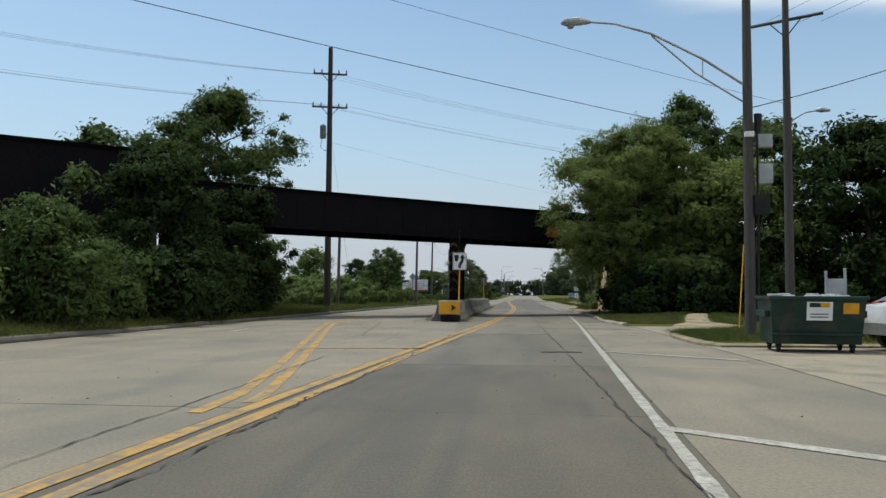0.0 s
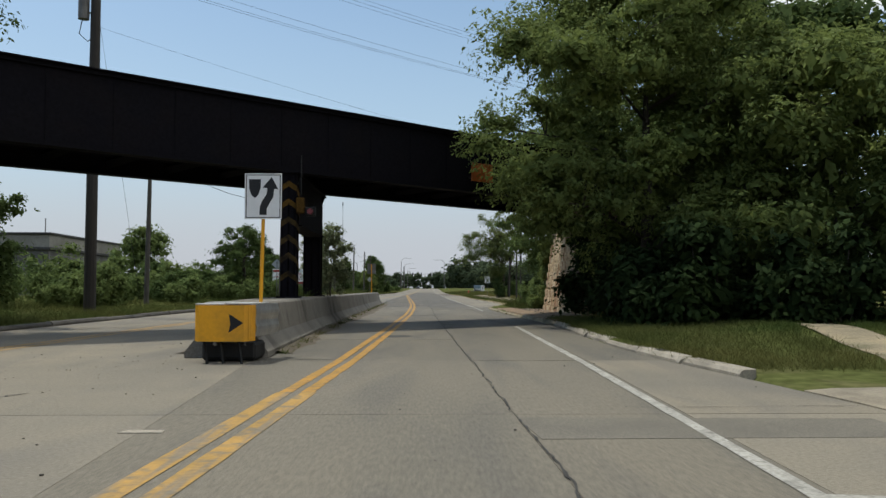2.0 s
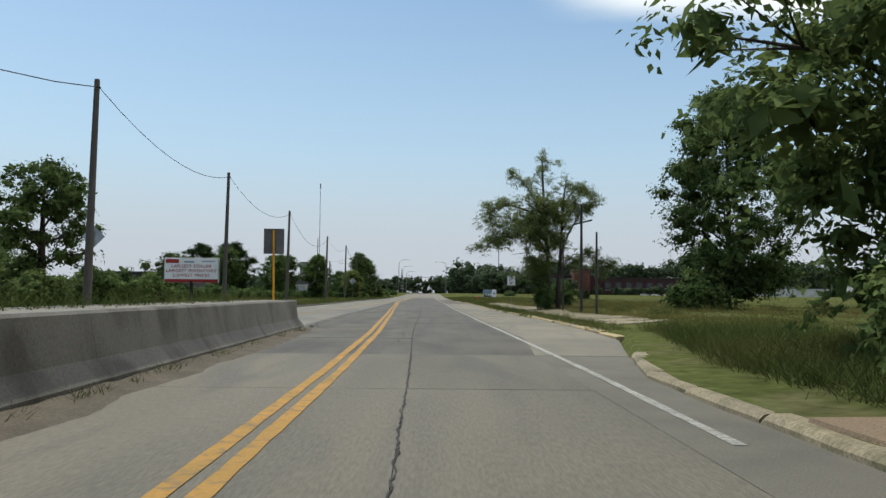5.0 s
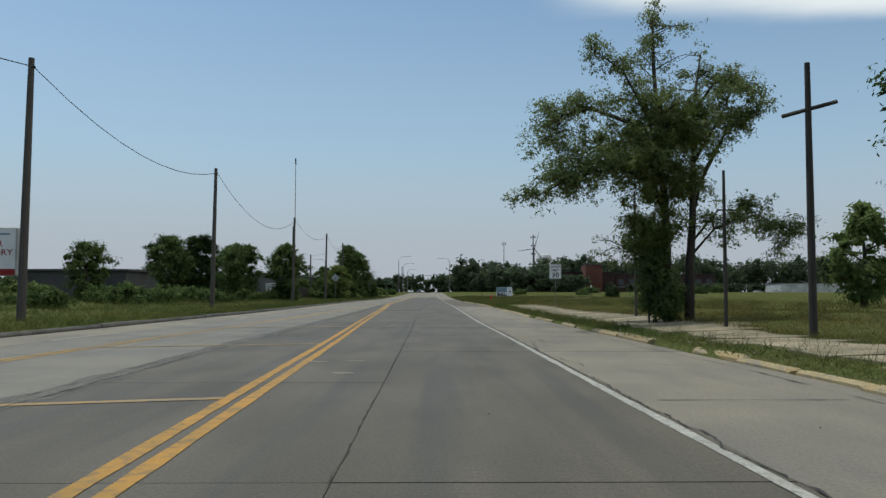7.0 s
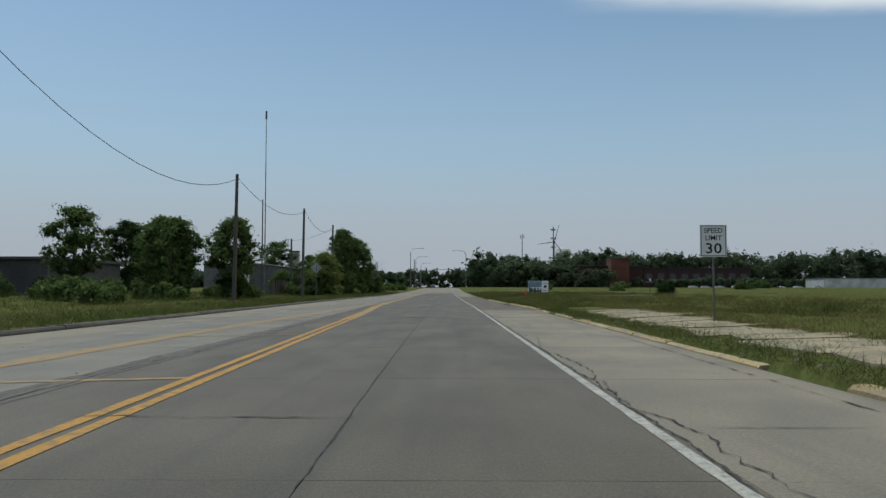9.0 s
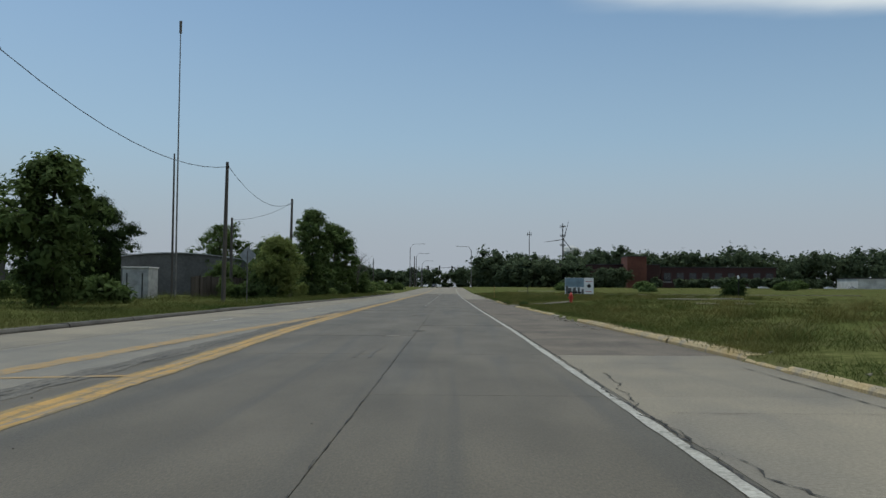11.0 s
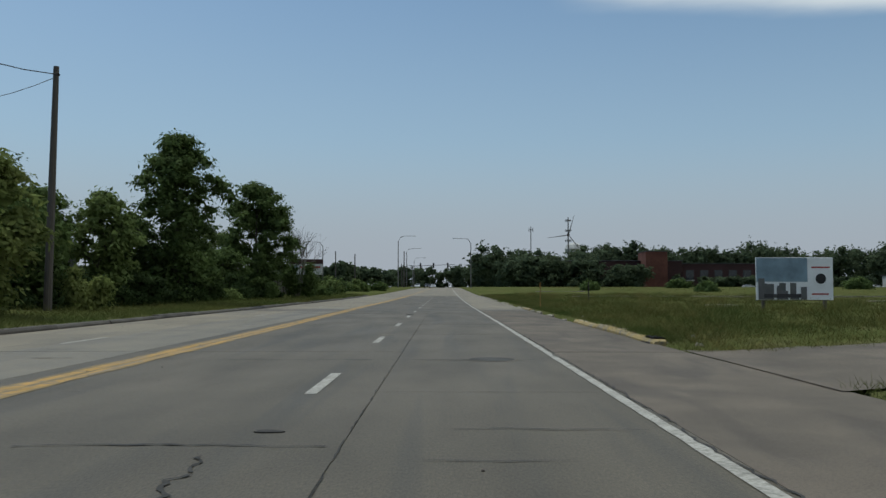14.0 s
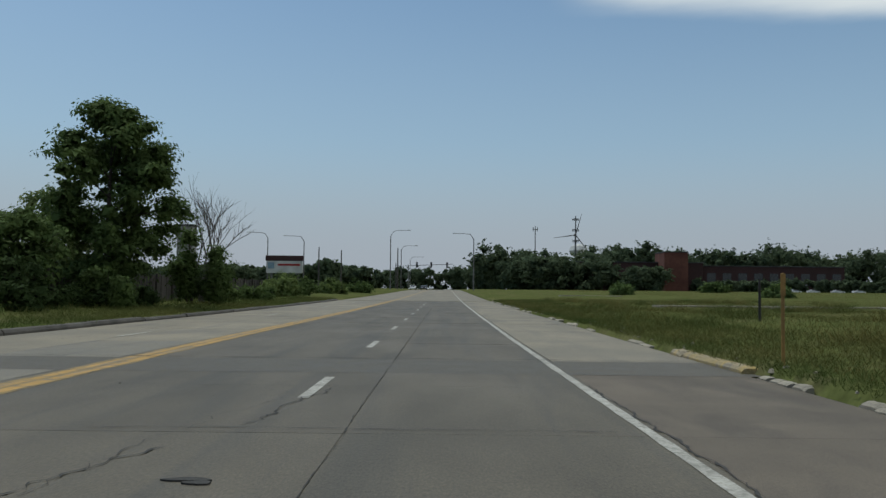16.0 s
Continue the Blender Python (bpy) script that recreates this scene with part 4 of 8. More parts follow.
D1 = Vector((17.5, 14.5, 0)).normalized()
for z, offs in ((16.8, (-1.0, 0.0, 1.0)), (14.65, (-1.1, -0.55, 1.1))):
    for o in offs:
        a = Vector((-14.1 + o, 56.5 + o * 0.35, z))
        wire("power_line", a, a + D1 * 62 + Vector((0, 0, 0.6)), 1.3, 0.014)
        wire("power_line", a, a - D1 * 50 + Vector((0, 0, 0.8)), 1.2, 0.014)
wire("guy_wire", (-14.1, 56.5, 12.0), (26, 92, 9.4), 1.0, 0.010)

# the lamp pole and its neighbour at the drive
pl = timber_pole(6.07, 23.2, 0.2, 12.5, 0.135, "weathered timber pole with a street lamp arm and cabinets")
arm = Geo()
arm.tube([(-0.1, 0, 6.85), (-1.2, 0, 7.6), (-2.6, 0, 8.35), (-3.6, 0, 8.66), (-4.4, 0, 8.74)], [0.04, 0.038, 0.035, 0.032, 0.03], 8)
arm.tube([(-0.1, 0, 6.35), (-1.4, 0, 7.2), (-2.6, 0, 8.3)], 0.025, 6).tube([(-1.2, 0, 7.6), (-1.2, 0, 7.1)], 0.015, 6)
arm_ob = arm.ob("lamp_arm", M["galv"], pl, "curved steel lamp arm with a brace")
Geo().tube([(-4.3, 0, 8.73), (-4.6, 0, 8.77), (-5.0, 0, 8.75), (-5.12, 0, 8.71)], [0.05, 0.13, 0.12, 0.03], 12).tube([(-4.85, 0, 8.69), (-4.85, 0, 8.57)], [0.13, 0.08], 12).ob("lamp_head", M["galv"], pl, "cobra-head lamp")
for x0, x1, z0, z1, m in ((0.22, 0.60, 5.05, 5.42, "box_grey"), (0.22, 0.60, 4.05, 4.6, "box_grey"), (-0.12, 0.12, 5.35, 5.5, "sign_white"), (0.1, 0.5, 3.2, 3.75, "black")):
    Geo().box(x0, x1, -0.2, 0.02, z0, z1, 0.015).box(0.1, x0 + 0.03, -0.05, 0.0, z0 + 0.1, z0 + 0.16).ob("cabinet", M[m], pl, "small utility cabinet")
Geo().tube([(0.18, -0.12, 0.3), (0.2, -0.12, 3.2), (0.22, -0.12, 6.0)], 0.035, 6).ob("conduit", M["black"], pl)
Geo().tube([(0.24, -0.05, 5.5), (0.26, -0.05, 6.0)], [0.09, 0.11], 10).ob("cable_splice", M["black"], pl)
pb = timber_pole(10.7, 35.0, 0.3, 14.0, 0.17, "pale timber power pole with one cross arm")
Geo().tube([(-1.3, 0.35, 12.3), (1.4, -0.35, 12.6)], 0.07, 4).tube([(-0.6, 0.15, 12.35), (0, 0, 11.7)], 0.025, 4).tube([(0.6, -0.15, 12.5), (0, 0, 11.7)], 0.025, 4).ob("cross_arm", M["pole"], pb)
wire("power_line", (10.7, 35, 7.4), (-38, -6.4, 10.4), 0.6, 0.022)
wire("power_line", (10.7, 35, 9.2), (-38, -6.4, 12.6), 0.8, 0.014)
for o in (-1.2, 0.4, 1.3):
    wire("power_line", (10.7 + o, 35 - o * 0.27, 12.55), (26 + o, -22, 13.0), 1.0, 0.014)
wire("service_cable", (6.2, 23.2, 6.4), (15.5, 24.5, 9.6), 0.2, 0.025)
Geo().tube([(0.1, 0, 8.15), (0.7, -0.1, 8.5), (1.2, -0.15, 8.58)], 0.03, 6).ob("lamp_arm", M["galv"], pb, "short steel lamp arm")
Geo().tube([(1.1, -0.14, 8.58), (1.3, -0.16, 8.6), (1.65, -0.2, 8.56)], [0.05, 0.12, 0.05], 10).ob("lamp_head", M["galv"], pb, "small lamp")
wire("guy_wire", (10.7, 35, 9.0), (6.3, 25.4, 0.3), 0.0, 0.010)
guard = thing("guy_guard", (6.3, 25.4, 0.25), "yellow plastic guy wire guard leaning in the grass", "guy guard")
Geo().tube([(0, 0, 0), (0.28, 0.45, 2.5)], 0.02, 8).ob("sleeve", M["yellow_plastic"], guard)

# right-hand old poles in the meadow
cp = timber_pole(8.35, 104.6, 0.2, 6.2, 0.078, "dark old timber pole with a short cross arm", "pole_dark")
Geo().tube([(-0.5, 0.2, 4.85), (0.55, -0.2, 5.1)], 0.045, 4).ob("cross_arm", M["pole_dark"], cp)
timber_pole(7.75, 117.7, 0.2, 5.0, 0.048, "thin grey timber post beside the willow")
timber_pole(8.07, 109.1, 0.2, 4.5, 0.05, "thin dark timber post in the meadow", "pole_dark")
timber_pole(8.26, 100.0, 0.2, 4.3, 0.06, "thin dark timber post in the meadow", "pole_dark")


# ---- signs ----
def text_mesh(name, body, size, loc, material, parent, rot=(90, 0, 0), align="CENTER", width=1.0):
    cu = bpy.data.curves.new(name, "FONT")
    cu.body, cu.size, cu.align_x, cu.extrude, cu.resolution_u = body, size, align, 0.001, 2
    cu.offset = size * 0.012
    tmp = bpy.data.objects.new(name, cu)
    me = bpy.data.meshes.new_from_object(tmp)
    bpy.data.objects.remove(tmp)
    me.materials.clear()
    me.materials.append(material)
    ob = new(name, me)
    ob.parent = parent
    ob.matrix_local = Matrix.LocRotScale(loc, Euler([radians(a) for a in rot]), (width, 1, 1))
    return ob


sp = thing("speed_limit_sign", (7.78, 138.3, 0.25), "white speed limit sign on a steel post in the grass", "road sign")
Geo().box(-0.025, 0.025, -0.0, 0.035, -0.2, 2.72, 0.004).ob("post", M["sign_back"], sp, "steel post")
Geo().box(-0.38, 0.38, -0.012, -0.004, 1.82, 2.73, 0.003).ob("panel", M["sign_white"], sp)
border = Geo()
for a, b, c, d in ((-0.36, 0.36, 1.84, 1.86), (-0.36, 0.36, 2.69, 2.71), (-0.36, -0.34, 1.84, 2.71), (0.34, 0.36, 1.84, 2.71)):
    border.box(a, b, -0.017, -0.013, c, d)
border.ob("border_print", M["sign_black"], sp)
text_mesh("speed_print", "SPEED", 0.20, (0, -0.016, 2.50), M["sign_black"], sp)
text_mesh("limit_print", "LIMIT", 0.20, (0, -0.016, 2.29), M["sign_black"], sp)
text_mesh("number_print", "30", 0.42, (0, -0.016, 1.92), M["sign_black"], sp, width=1.15)


def diamond(x, y, z, s, label):
    d = thing("warning_sign", (x, y, 0.25), label, "road sign")
    Geo().box(-0.03, 0.03, -0.06, -0.02, -0.2, z + s * 0.5, 0.004).ob("post", M["sign_back"], d, "steel post")
    g = Geo()
    q = [(0, -s), (s, 0), (0, s), (-s, 0)]
    g.add([(a, 0.0, z + b) for a, b in q] + [(a, 0.012, z + b) for a, b in q], [(0, 1, 2, 3), (7, 6, 5, 4)] + [(i, i + 4, (i + 1) % 4 + 4, (i + 1) % 4) for i in range(4)])
    g.ob("panel", M["galv"], d, "grey diamond-shaped sign back")
    return d


diamond(-13.1, 197.4, 3.0, 0.56, "grey back of a diamond road sign in the verge")
diamond(-13.1, 91.8, 3.0, 0.45, "grey back of a diamond road sign in the verge")

lb = thing("dealer_board", (-16.2, 115.6, 0.25), "weathered white dealer billboard with red lettering on one post", "billboard")
Geo().tube([(0, 0.1, -0.2), (0, 0.1, 1.6)], 0.13, 10).ob("post", M["black"], lb)
Geo().box(-1.85, 1.85, 0.0, 0.2, 1.5, 3.2, 0.03).ob("frame", M["box_grey"], lb)
Geo().box(-1.8, 1.8, -0.008, -0.002, 1.75, 3.15).ob("panel", M["sign_white"], lb)
Geo().box(-1.8, 1.8, -0.008, -0.002, 1.53, 1.745).ob("red_band", M["sign_red"], lb)
Geo().box(-1.75, -0.85, -0.014, -0.009, 2.83, 3.10).ob("logo_block", M["sign_red"], lb)
Geo().box(-0.5, 0.2, -0.014, -0.009, 2.87, 2.97).ob("small_print", M["sign_blue"], lb)
Geo().box(0.7, 1.6, -0.014, -0.009, 2.93, 3.0).ob("small_print", M["sign_blue"], lb)
for i, t in enumerate(("LARGEST DEALER", "LARGEST INVENTORY", "LOWEST PRICES")):
    words = [text_mesh("lettering", w_, 0.30, (0, -0.011, 2.53 - i * 0.31), M["sign_red"], lb, align="LEFT", width=1.15) for w_ in t.split()]
    spans = [1.15 * max(v_.co.x for v_ in o_.data.vertices) for o_ in words]
    at_ = -0.5 * (sum(spans) + 0.12 * (len(spans) - 1))
    for o_, sp_ in zip(words, spans):
        o_.location.x = at_
        at_ += sp_ + 0.12

rb = thing("estate_board", (11.3, 216.6, 0.2), "white hoarding with a printed photograph on two posts in the meadow", "billboard", turn=-2)
for x in (-1.0, 1.0):
    Geo().box(x - 0.05, x + 0.05, 0.03, 0.13, -0.2, 1.9, 0.006).ob("post", M["pole"], rb)
Geo().box(-1.25, 1.25, -0.02, 0.02, 0.55, 1.95, 0.006).ob("panel", M["sign_white"], rb)
Geo().box(-1.24, 0.42, -0.026, -0.021, 1.15, 1.94).ob("photo_sky", M["sign_blue"], rb, "pale blue sky of the printed photograph")
g = Geo()
rng = random.Random(77)
for i in range(24):
    x = rng.uniform(-1.12, 0.32)
    z = 0.57 + rng.random() ** 2 * 0.75
    g.box(x - 0.1, x + 0.1, -0.0285 - i * 0.0002, -0.027 - i * 0.0002, 0.56, z)
g.ob("photo_buildings", M["bld_dark"], rb, "grey buildings of the printed photograph")
Geo().box(-1.0, 0.2, -0.036, -0.034, 0.62, 0.75).ob("photo_vehicles", M["car_dark"], rb)
Geo().tube([(0.85, -0.022, 1.25), (0.85, -0.028, 1.25)], 0.17, 18).ob("emblem", M["sign_black"], rb, "round dark emblem")
Geo().box(0.55, 1.15, -0.026, -0.022, 1.6, 1.65).ob("small_print", M["sign_red"], rb)
Geo().box(0.55, 1.1, -0.026, -0.022, 0.72, 0.77).ob("small_print", M["sign_red"], rb)

# ---- hydrant, dumpster, meadow posts ----
hy = thing("fire_hydrant", (7.95, 198.4, 0.25), "faded red fire hydrant in the grass", "hydrant")
Geo().tube([(0, 0, -0.1), (0, 0, 0.05), (0, 0, 0.06), (0, 0, 0.45), (0, 0, 0.46), (0, 0, 0.5)], [0.15, 0.15, 0.11, 0.11, 0.14, 0.14], 14).ob("barrel", M["red"], hy)
Geo().tube([(0, 0, 0.5), (0, 0, 0.6), (0, 0, 0.66), (0, 0, 0.72)], [0.12, 0.09, 0.04, 0.03], 14).ob("bonnet", M["red"], hy)
for a in (-1, 1):
    Geo().tube([(0.08 * a, 0, 0.36), (0.2 * a, 0, 0.36)], 0.055, 10).ob("side_outlet", M["red"], hy)
Geo().tube([(0, -0.08, 0.34), (0, -0.2, 0.34)], 0.075, 10).ob("pumper_outlet", M["red"], hy)
mp_ = thing("marker_post", (24.85, 215.6, 0.2), "dark slim marker post standing in the meadow grass", "marker post")
Geo().tube([(0, 0, -0.3), (0.03, 0, 1.95)], [0.05, 0.04], 8).ob("post", M["black"], mp_)
Geo().box(-0.06, 0.10, -0.05, 0.05, 1.92, 2.2, 0.02).ob("cap", M["sign_white"], mp_)
mk = thing("marker_post", (4.62, 231.6, 0.2), "leaning yellow pipeline marker post at the kerb", "marker post")
Geo().box(-0.024, 0.024, -0.012, 0.012, -0.2, 1.25, 0.006).ob("blade", M["marker"], mk)
Geo().box(-0.036, 0.036, -0.022, -0.016, 0.92, 1.24).ob("plate", M["marker"], mk)
timber_pole(9.4, 245.0, 0.2, 1.6, 0.04, "thin dark marker post with a white tip in the meadow", "pole_dark")

du = thing("dumpster", (5.98, 18.2, 0.02), "dark green steel dumpster with white and yellow stickers", "dumpster", turn=-4)
g = Geo()
v = [(-0.86, -0.55, 0.17), (0.86, -0.55, 0.17), (0.86, 0.6, 0.17), (-0.86, 0.6, 0.17), (-0.92, -0.75, 1.12), (0.92, -0.75, 1.12), (0.92, 0.7, 1.12), (-0.92, 0.7, 1.12)]
g.add(v, [(3, 2, 1, 0), (0, 1, 5, 4), (1, 2, 6, 5), (2, 3, 7, 6), (3, 0, 4, 7), (4, 5, 6, 7)])
g.ob("bin", M["green_paint"], du)
Geo().box(-0.95, 0.95, -0.79, -0.72, 1.08, 1.16, 0.015).box(-0.95, 0.95, 0.68, 0.74, 1.08, 1.16, 0.015).box(-0.96, -0.9, -0.79, 0.74, 1.08, 1.16, 0.015).box(0.9, 0.96, -0.79, 0.74, 1.08, 1.16, 0.015).ob("rim", M["green_paint"], du)
for a in (-1, 1):
    Geo().box(0.95 * a - 0.05, 0.95 * a + 0.05, -0.5, 0.4, 0.72, 0.86, 0.01).ob("fork_pocket", M["green_paint"], du)
    Geo().box(-0.9, 0.9, -0.66 + (a + 1) * 0.02, -0.6, 0.35 + (a + 1) * 0.15, 0.40 + (a + 1) * 0.15, 0.01).ob("rib", M["green_paint"], du)
    for y in (-0.42, 0.45):
        Geo().tube([(0.72 * a - 0.03, y, 0.08), (0.72 * a + 0.03, y, 0.08)], 0.08, 12).box(0.72 * a - 0.05, 0.72 * a + 0.05, y - 0.06, y + 0.06, 0.1, 0.18).ob("caster", M["black"], du)
slope = lambda z: -0.55 - (z - 0.17) / 0.95 * 0.2
for name, x0, x1, z0, z1, m, o in (("sticker", -0.22, 0.28, 0.66, 1.04, "sign_white", 0.012), ("logo_mark", -0.17, 0.05, 0.93, 1.02, "green_paint", 0.018), ("logo_mark", 0.03, 0.22, 0.93, 1.02, "yellow_plastic", 0.018),
                               ("sticker", 0.48, 0.78, 0.80, 1.02, "yellow_plastic", 0.012), ("small_print", -0.15, 0.2, 0.78, 0.80, "sign_black", 0.016), ("small_print", -0.15, 0.2, 0.72, 0.74, "sign_black", 0.016)):
    Geo().add([(x0, slope(z0) - o, z0), (x1, slope(z0) - o, z0), (x1, slope(z1) - o, z1), (x0, slope(z1) - o, z1)], [(0, 1, 2, 3)]).ob(name, M[m], du)
junk = Geo()
for i in range(26):
    x, y = random.uniform(-0.8, 0.8), random.uniform(-0.5, 0.5)
    junk.box(x - 0.12, x + 0.12, y - 0.1, y + 0.1, 1.05, 1.13 + random.random() * 0.09, 0.02)
tagged(junk.ob("rubbish", M["box_grey"]), "grey bagged rubbish heaped in the dumpster", "rubbish", kind="stuff").matrix_world = pose(5.98, 18.2, 0.02, 0, 0, -4)
ch = thing("discarded_chair", (6.55, 18.3, 1.1), "grey discarded chair frame sticking out of the dumpster", "chair")
Geo().box(-0.2, -0.15, -0.02, 0.03, -0.1, 0.62, 0.008).ob("leg", M["box_grey"], ch)
Geo().box(0.19, 0.24, -0.02, 0.03, -0.1, 0.68, 0.008).ob("leg", M["box_grey"], ch)
Geo().box(-0.16, 0.2, -0.03, 0.0, 0.05, 0.45, 0.02).ob("backrest", M["box_grey"], ch)


def car(x, y, z, turn, paint, label, group="parked cars"):
    c = thing("car", (x, y, z), label, "car", group, turn=turn)
    prof = [(-2.2, 0.35), (-2.25, 0.62), (-2.1, 0.80), (-1.15, 0.92), (-0.55, 1.36), (0.75, 1.42), (1.55, 1.02), (2.15, 0.95), (2.25, 0.6), (2.2, 0.35)]
    g, n = Geo(), len(prof)
    rows = [(-0.86, 0.9), (-0.90, 1.0), (0.90, 1.0), (0.86, 0.9)]
    v = []
    for k, (w_, s_) in enumerate(rows):
        for px, pz in prof:
            tuck = 0.16 * max(0, pz - 0.9) / 0.5
            v.append(((w_ - math.copysign(tuck, w_)), px * (0.99 if k in (0, 3) else 1.0), pz))
    f = [tuple(range(n)), tuple(range(3 * n, 4 * n))[::-1]]
    for k in range(3):
        f += [(k * n + i, k * n + (i + 1) % n, (k + 1) * n + (i + 1) % n, (k + 1) * n + i) for i in range(n)]
    g.add(v, f)
    body = g.ob("body", paint, c)
    for s in (-1, 1):
        Geo().add([(0.85 * s, -0.95, 0.97), (0.85 * s, 1.35, 1.05), (0.745 * s, 0.7, 1.37), (0.745 * s, -0.5, 1.32)], [(0, 1, 2, 3)]).ob("side_window", M["glass"], c)
        for yy in (-1.38, 1.38):
            wheel = Geo().tube([(0.74 * s, yy, 0.32), (0.92 * s, yy, 0.32)], 0.32, 18).ob("tyre", M["black"], c)
            Geo().tube([(0.925 * s, yy, 0.32), (0.935 * s, yy, 0.32)], 0.2, 12).ob("rim", M["galv"], wheel)
        Geo().box(0.5 * s - 0.17, 0.5 * s + 0.17, -2.27, -2.2, 0.60, 0.74, 0.02).ob("headlight", M["sign_white"], c)
        Geo().box(0.6 * s - 0.15, 0.6 * s + 0.15, 2.2, 2.27, 0.66, 0.82, 0.02).ob("tail_light", M["red"], c)
    Geo().add([(-0.74, -1.12, 0.955), (0.74, -1.12, 0.955), (0.66, -0.6, 1.345), (-0.66, -0.6, 1.345)], [(0, 1, 2, 3)]).ob("windscreen", M["glass"], c)
    Geo().add([(-0.66, 0.83, 1.40), (0.66, 0.83, 1.40), (0.74, 1.52, 1.06), (-0.74, 1.52, 1.06)], [(0, 1, 2, 3)]).ob("rear_window", M["glass"], c)
    return c


car(10.6, 21.8, 0.02, 100, M["car_red"], "dark red car parked behind the dumpster")
car(9.55, 18.6, 0.02, 100, M["car_white"], "silver car parked beside the dumpster")


# ---- trees ----
def leaf_cloud(name, centres, radii, count, size, material, parent, seed, flat=0.75, hollow=0.35, droop=0.25, core=0.14, sprig=12, bunch=3.0, slim=0.5, up=0.25):
    """Leaves in small drooping sprigs on the outside of clumps, larger ones deep inside; one mesh, softly shaded by sprig and clump."""
    rng = np.random.default_rng(seed)
    centres, radii = np.asarray(centres, float), np.asarray(radii, float)
    wgt = radii ** 2
    wgt = wgt / wgt.sum()

    def unit(q):
        return q / (np.linalg.norm(q, axis=1, keepdims=True) + 1e-9)

    n_in = int(count * core)
    n_sp = max(1, (count - n_in) // sprig)
    total = n_in + n_sp
    k = rng.choice(len(centres), total, p=wgt)
    d = unit(rng.normal(size=(total, 3)))
    d[:, 2] += up
    d = unit(d)
    lump = 1 + 0.22 * np.sin(d[:, 0] * 5 + k * 1.7) * np.sin(d[:, 1] * 5 + k * 2.3) + 0.15 * np.sin(d[:, 2] * 9 + k)
    shell = hollow + (1 - hollow) * rng.random(total) ** 0.5
    rad = np.where(np.arange(total) < n_in, 0.5 * rng.random(total) ** 0.5, shell) * lump
    rad *= 1 + 0.22 * np.abs(rng.normal(size=total)) * (rng.random(total) < 0.12)
    at = centres[k] + d * (rad * radii[k])[:, None] * np.array([1, 1, flat])
    # leaves round each sprig
    who = np.concatenate([np.arange(n_in), np.repeat(np.arange(n_in, total), sprig)])
    m = len(who)
    inner = np.arange(m) < n_in
    reach = (size * bunch * (0.6 + 0.8 * rng.random(total)))[who] * np.where(inner, 0, 1)
    off = rng.normal(size=(m, 3)) * np.array([1, 1, 0.62]) * 0.6
    p = at[who] + off * reach[:, None] - np.array([0, 0, 1]) * (droop * reach * (off ** 2).sum(1))[:, None]
    dk, od = d[who], unit(off)
    nrm = unit(dk * 0.5 + od * 0.45 + rng.normal(size=(m, 3)) * 0.42 + np.array([0, 0, 0.4]))
    a = od + dk * 0.5 + rng.normal(size=(m, 3)) * 0.5 - np.array([0, 0, droop])
    a = unit(a - nrm * (a * nrm).sum(1)[:, None])
    b = np.cross(nrm, a)
    s = (size * (0.6 + 0.75 * rng.random(m)) * np.where(inner, 2.6, 1.0))[:, None]
    fold = nrm * s * 0.15
    v = np.stack([p - a * s, p - b * s * slim + fold - a * s * 0.15, p + a * s, p + b * s * slim + fold - a * s * 0.15], 1).reshape(-1, 3)
    whole = unit(p - (centres * wgt[:, None]).sum(0))
    soft = unit(dk * 0.55 + whole * 0.25 + od * np.where(inner, 0, 0.45)[:, None] + nrm * 0.45)
    me = bpy.data.meshes.new(name)
    me.vertices.add(len(v))
    me.vertices.foreach_set("co", v.astype(np.float32).ravel())
    me.loops.add(m * 4)
    me.loops.foreach_set("vertex_index", np.arange(m * 4, dtype=np.int32))
    me.polygons.add(m)
    me.polygons.foreach_set("loop_start", np.arange(0, m * 4, 4, dtype=np.int32))
    me.materials.append(material)
    me.update(calc_edges=True)
    me.normals_split_custom_set_from_vertices(np.repeat(soft, 4, 0).astype(np.float32))
    ob = new(name, me)
    ob.parent = parent
    return ob


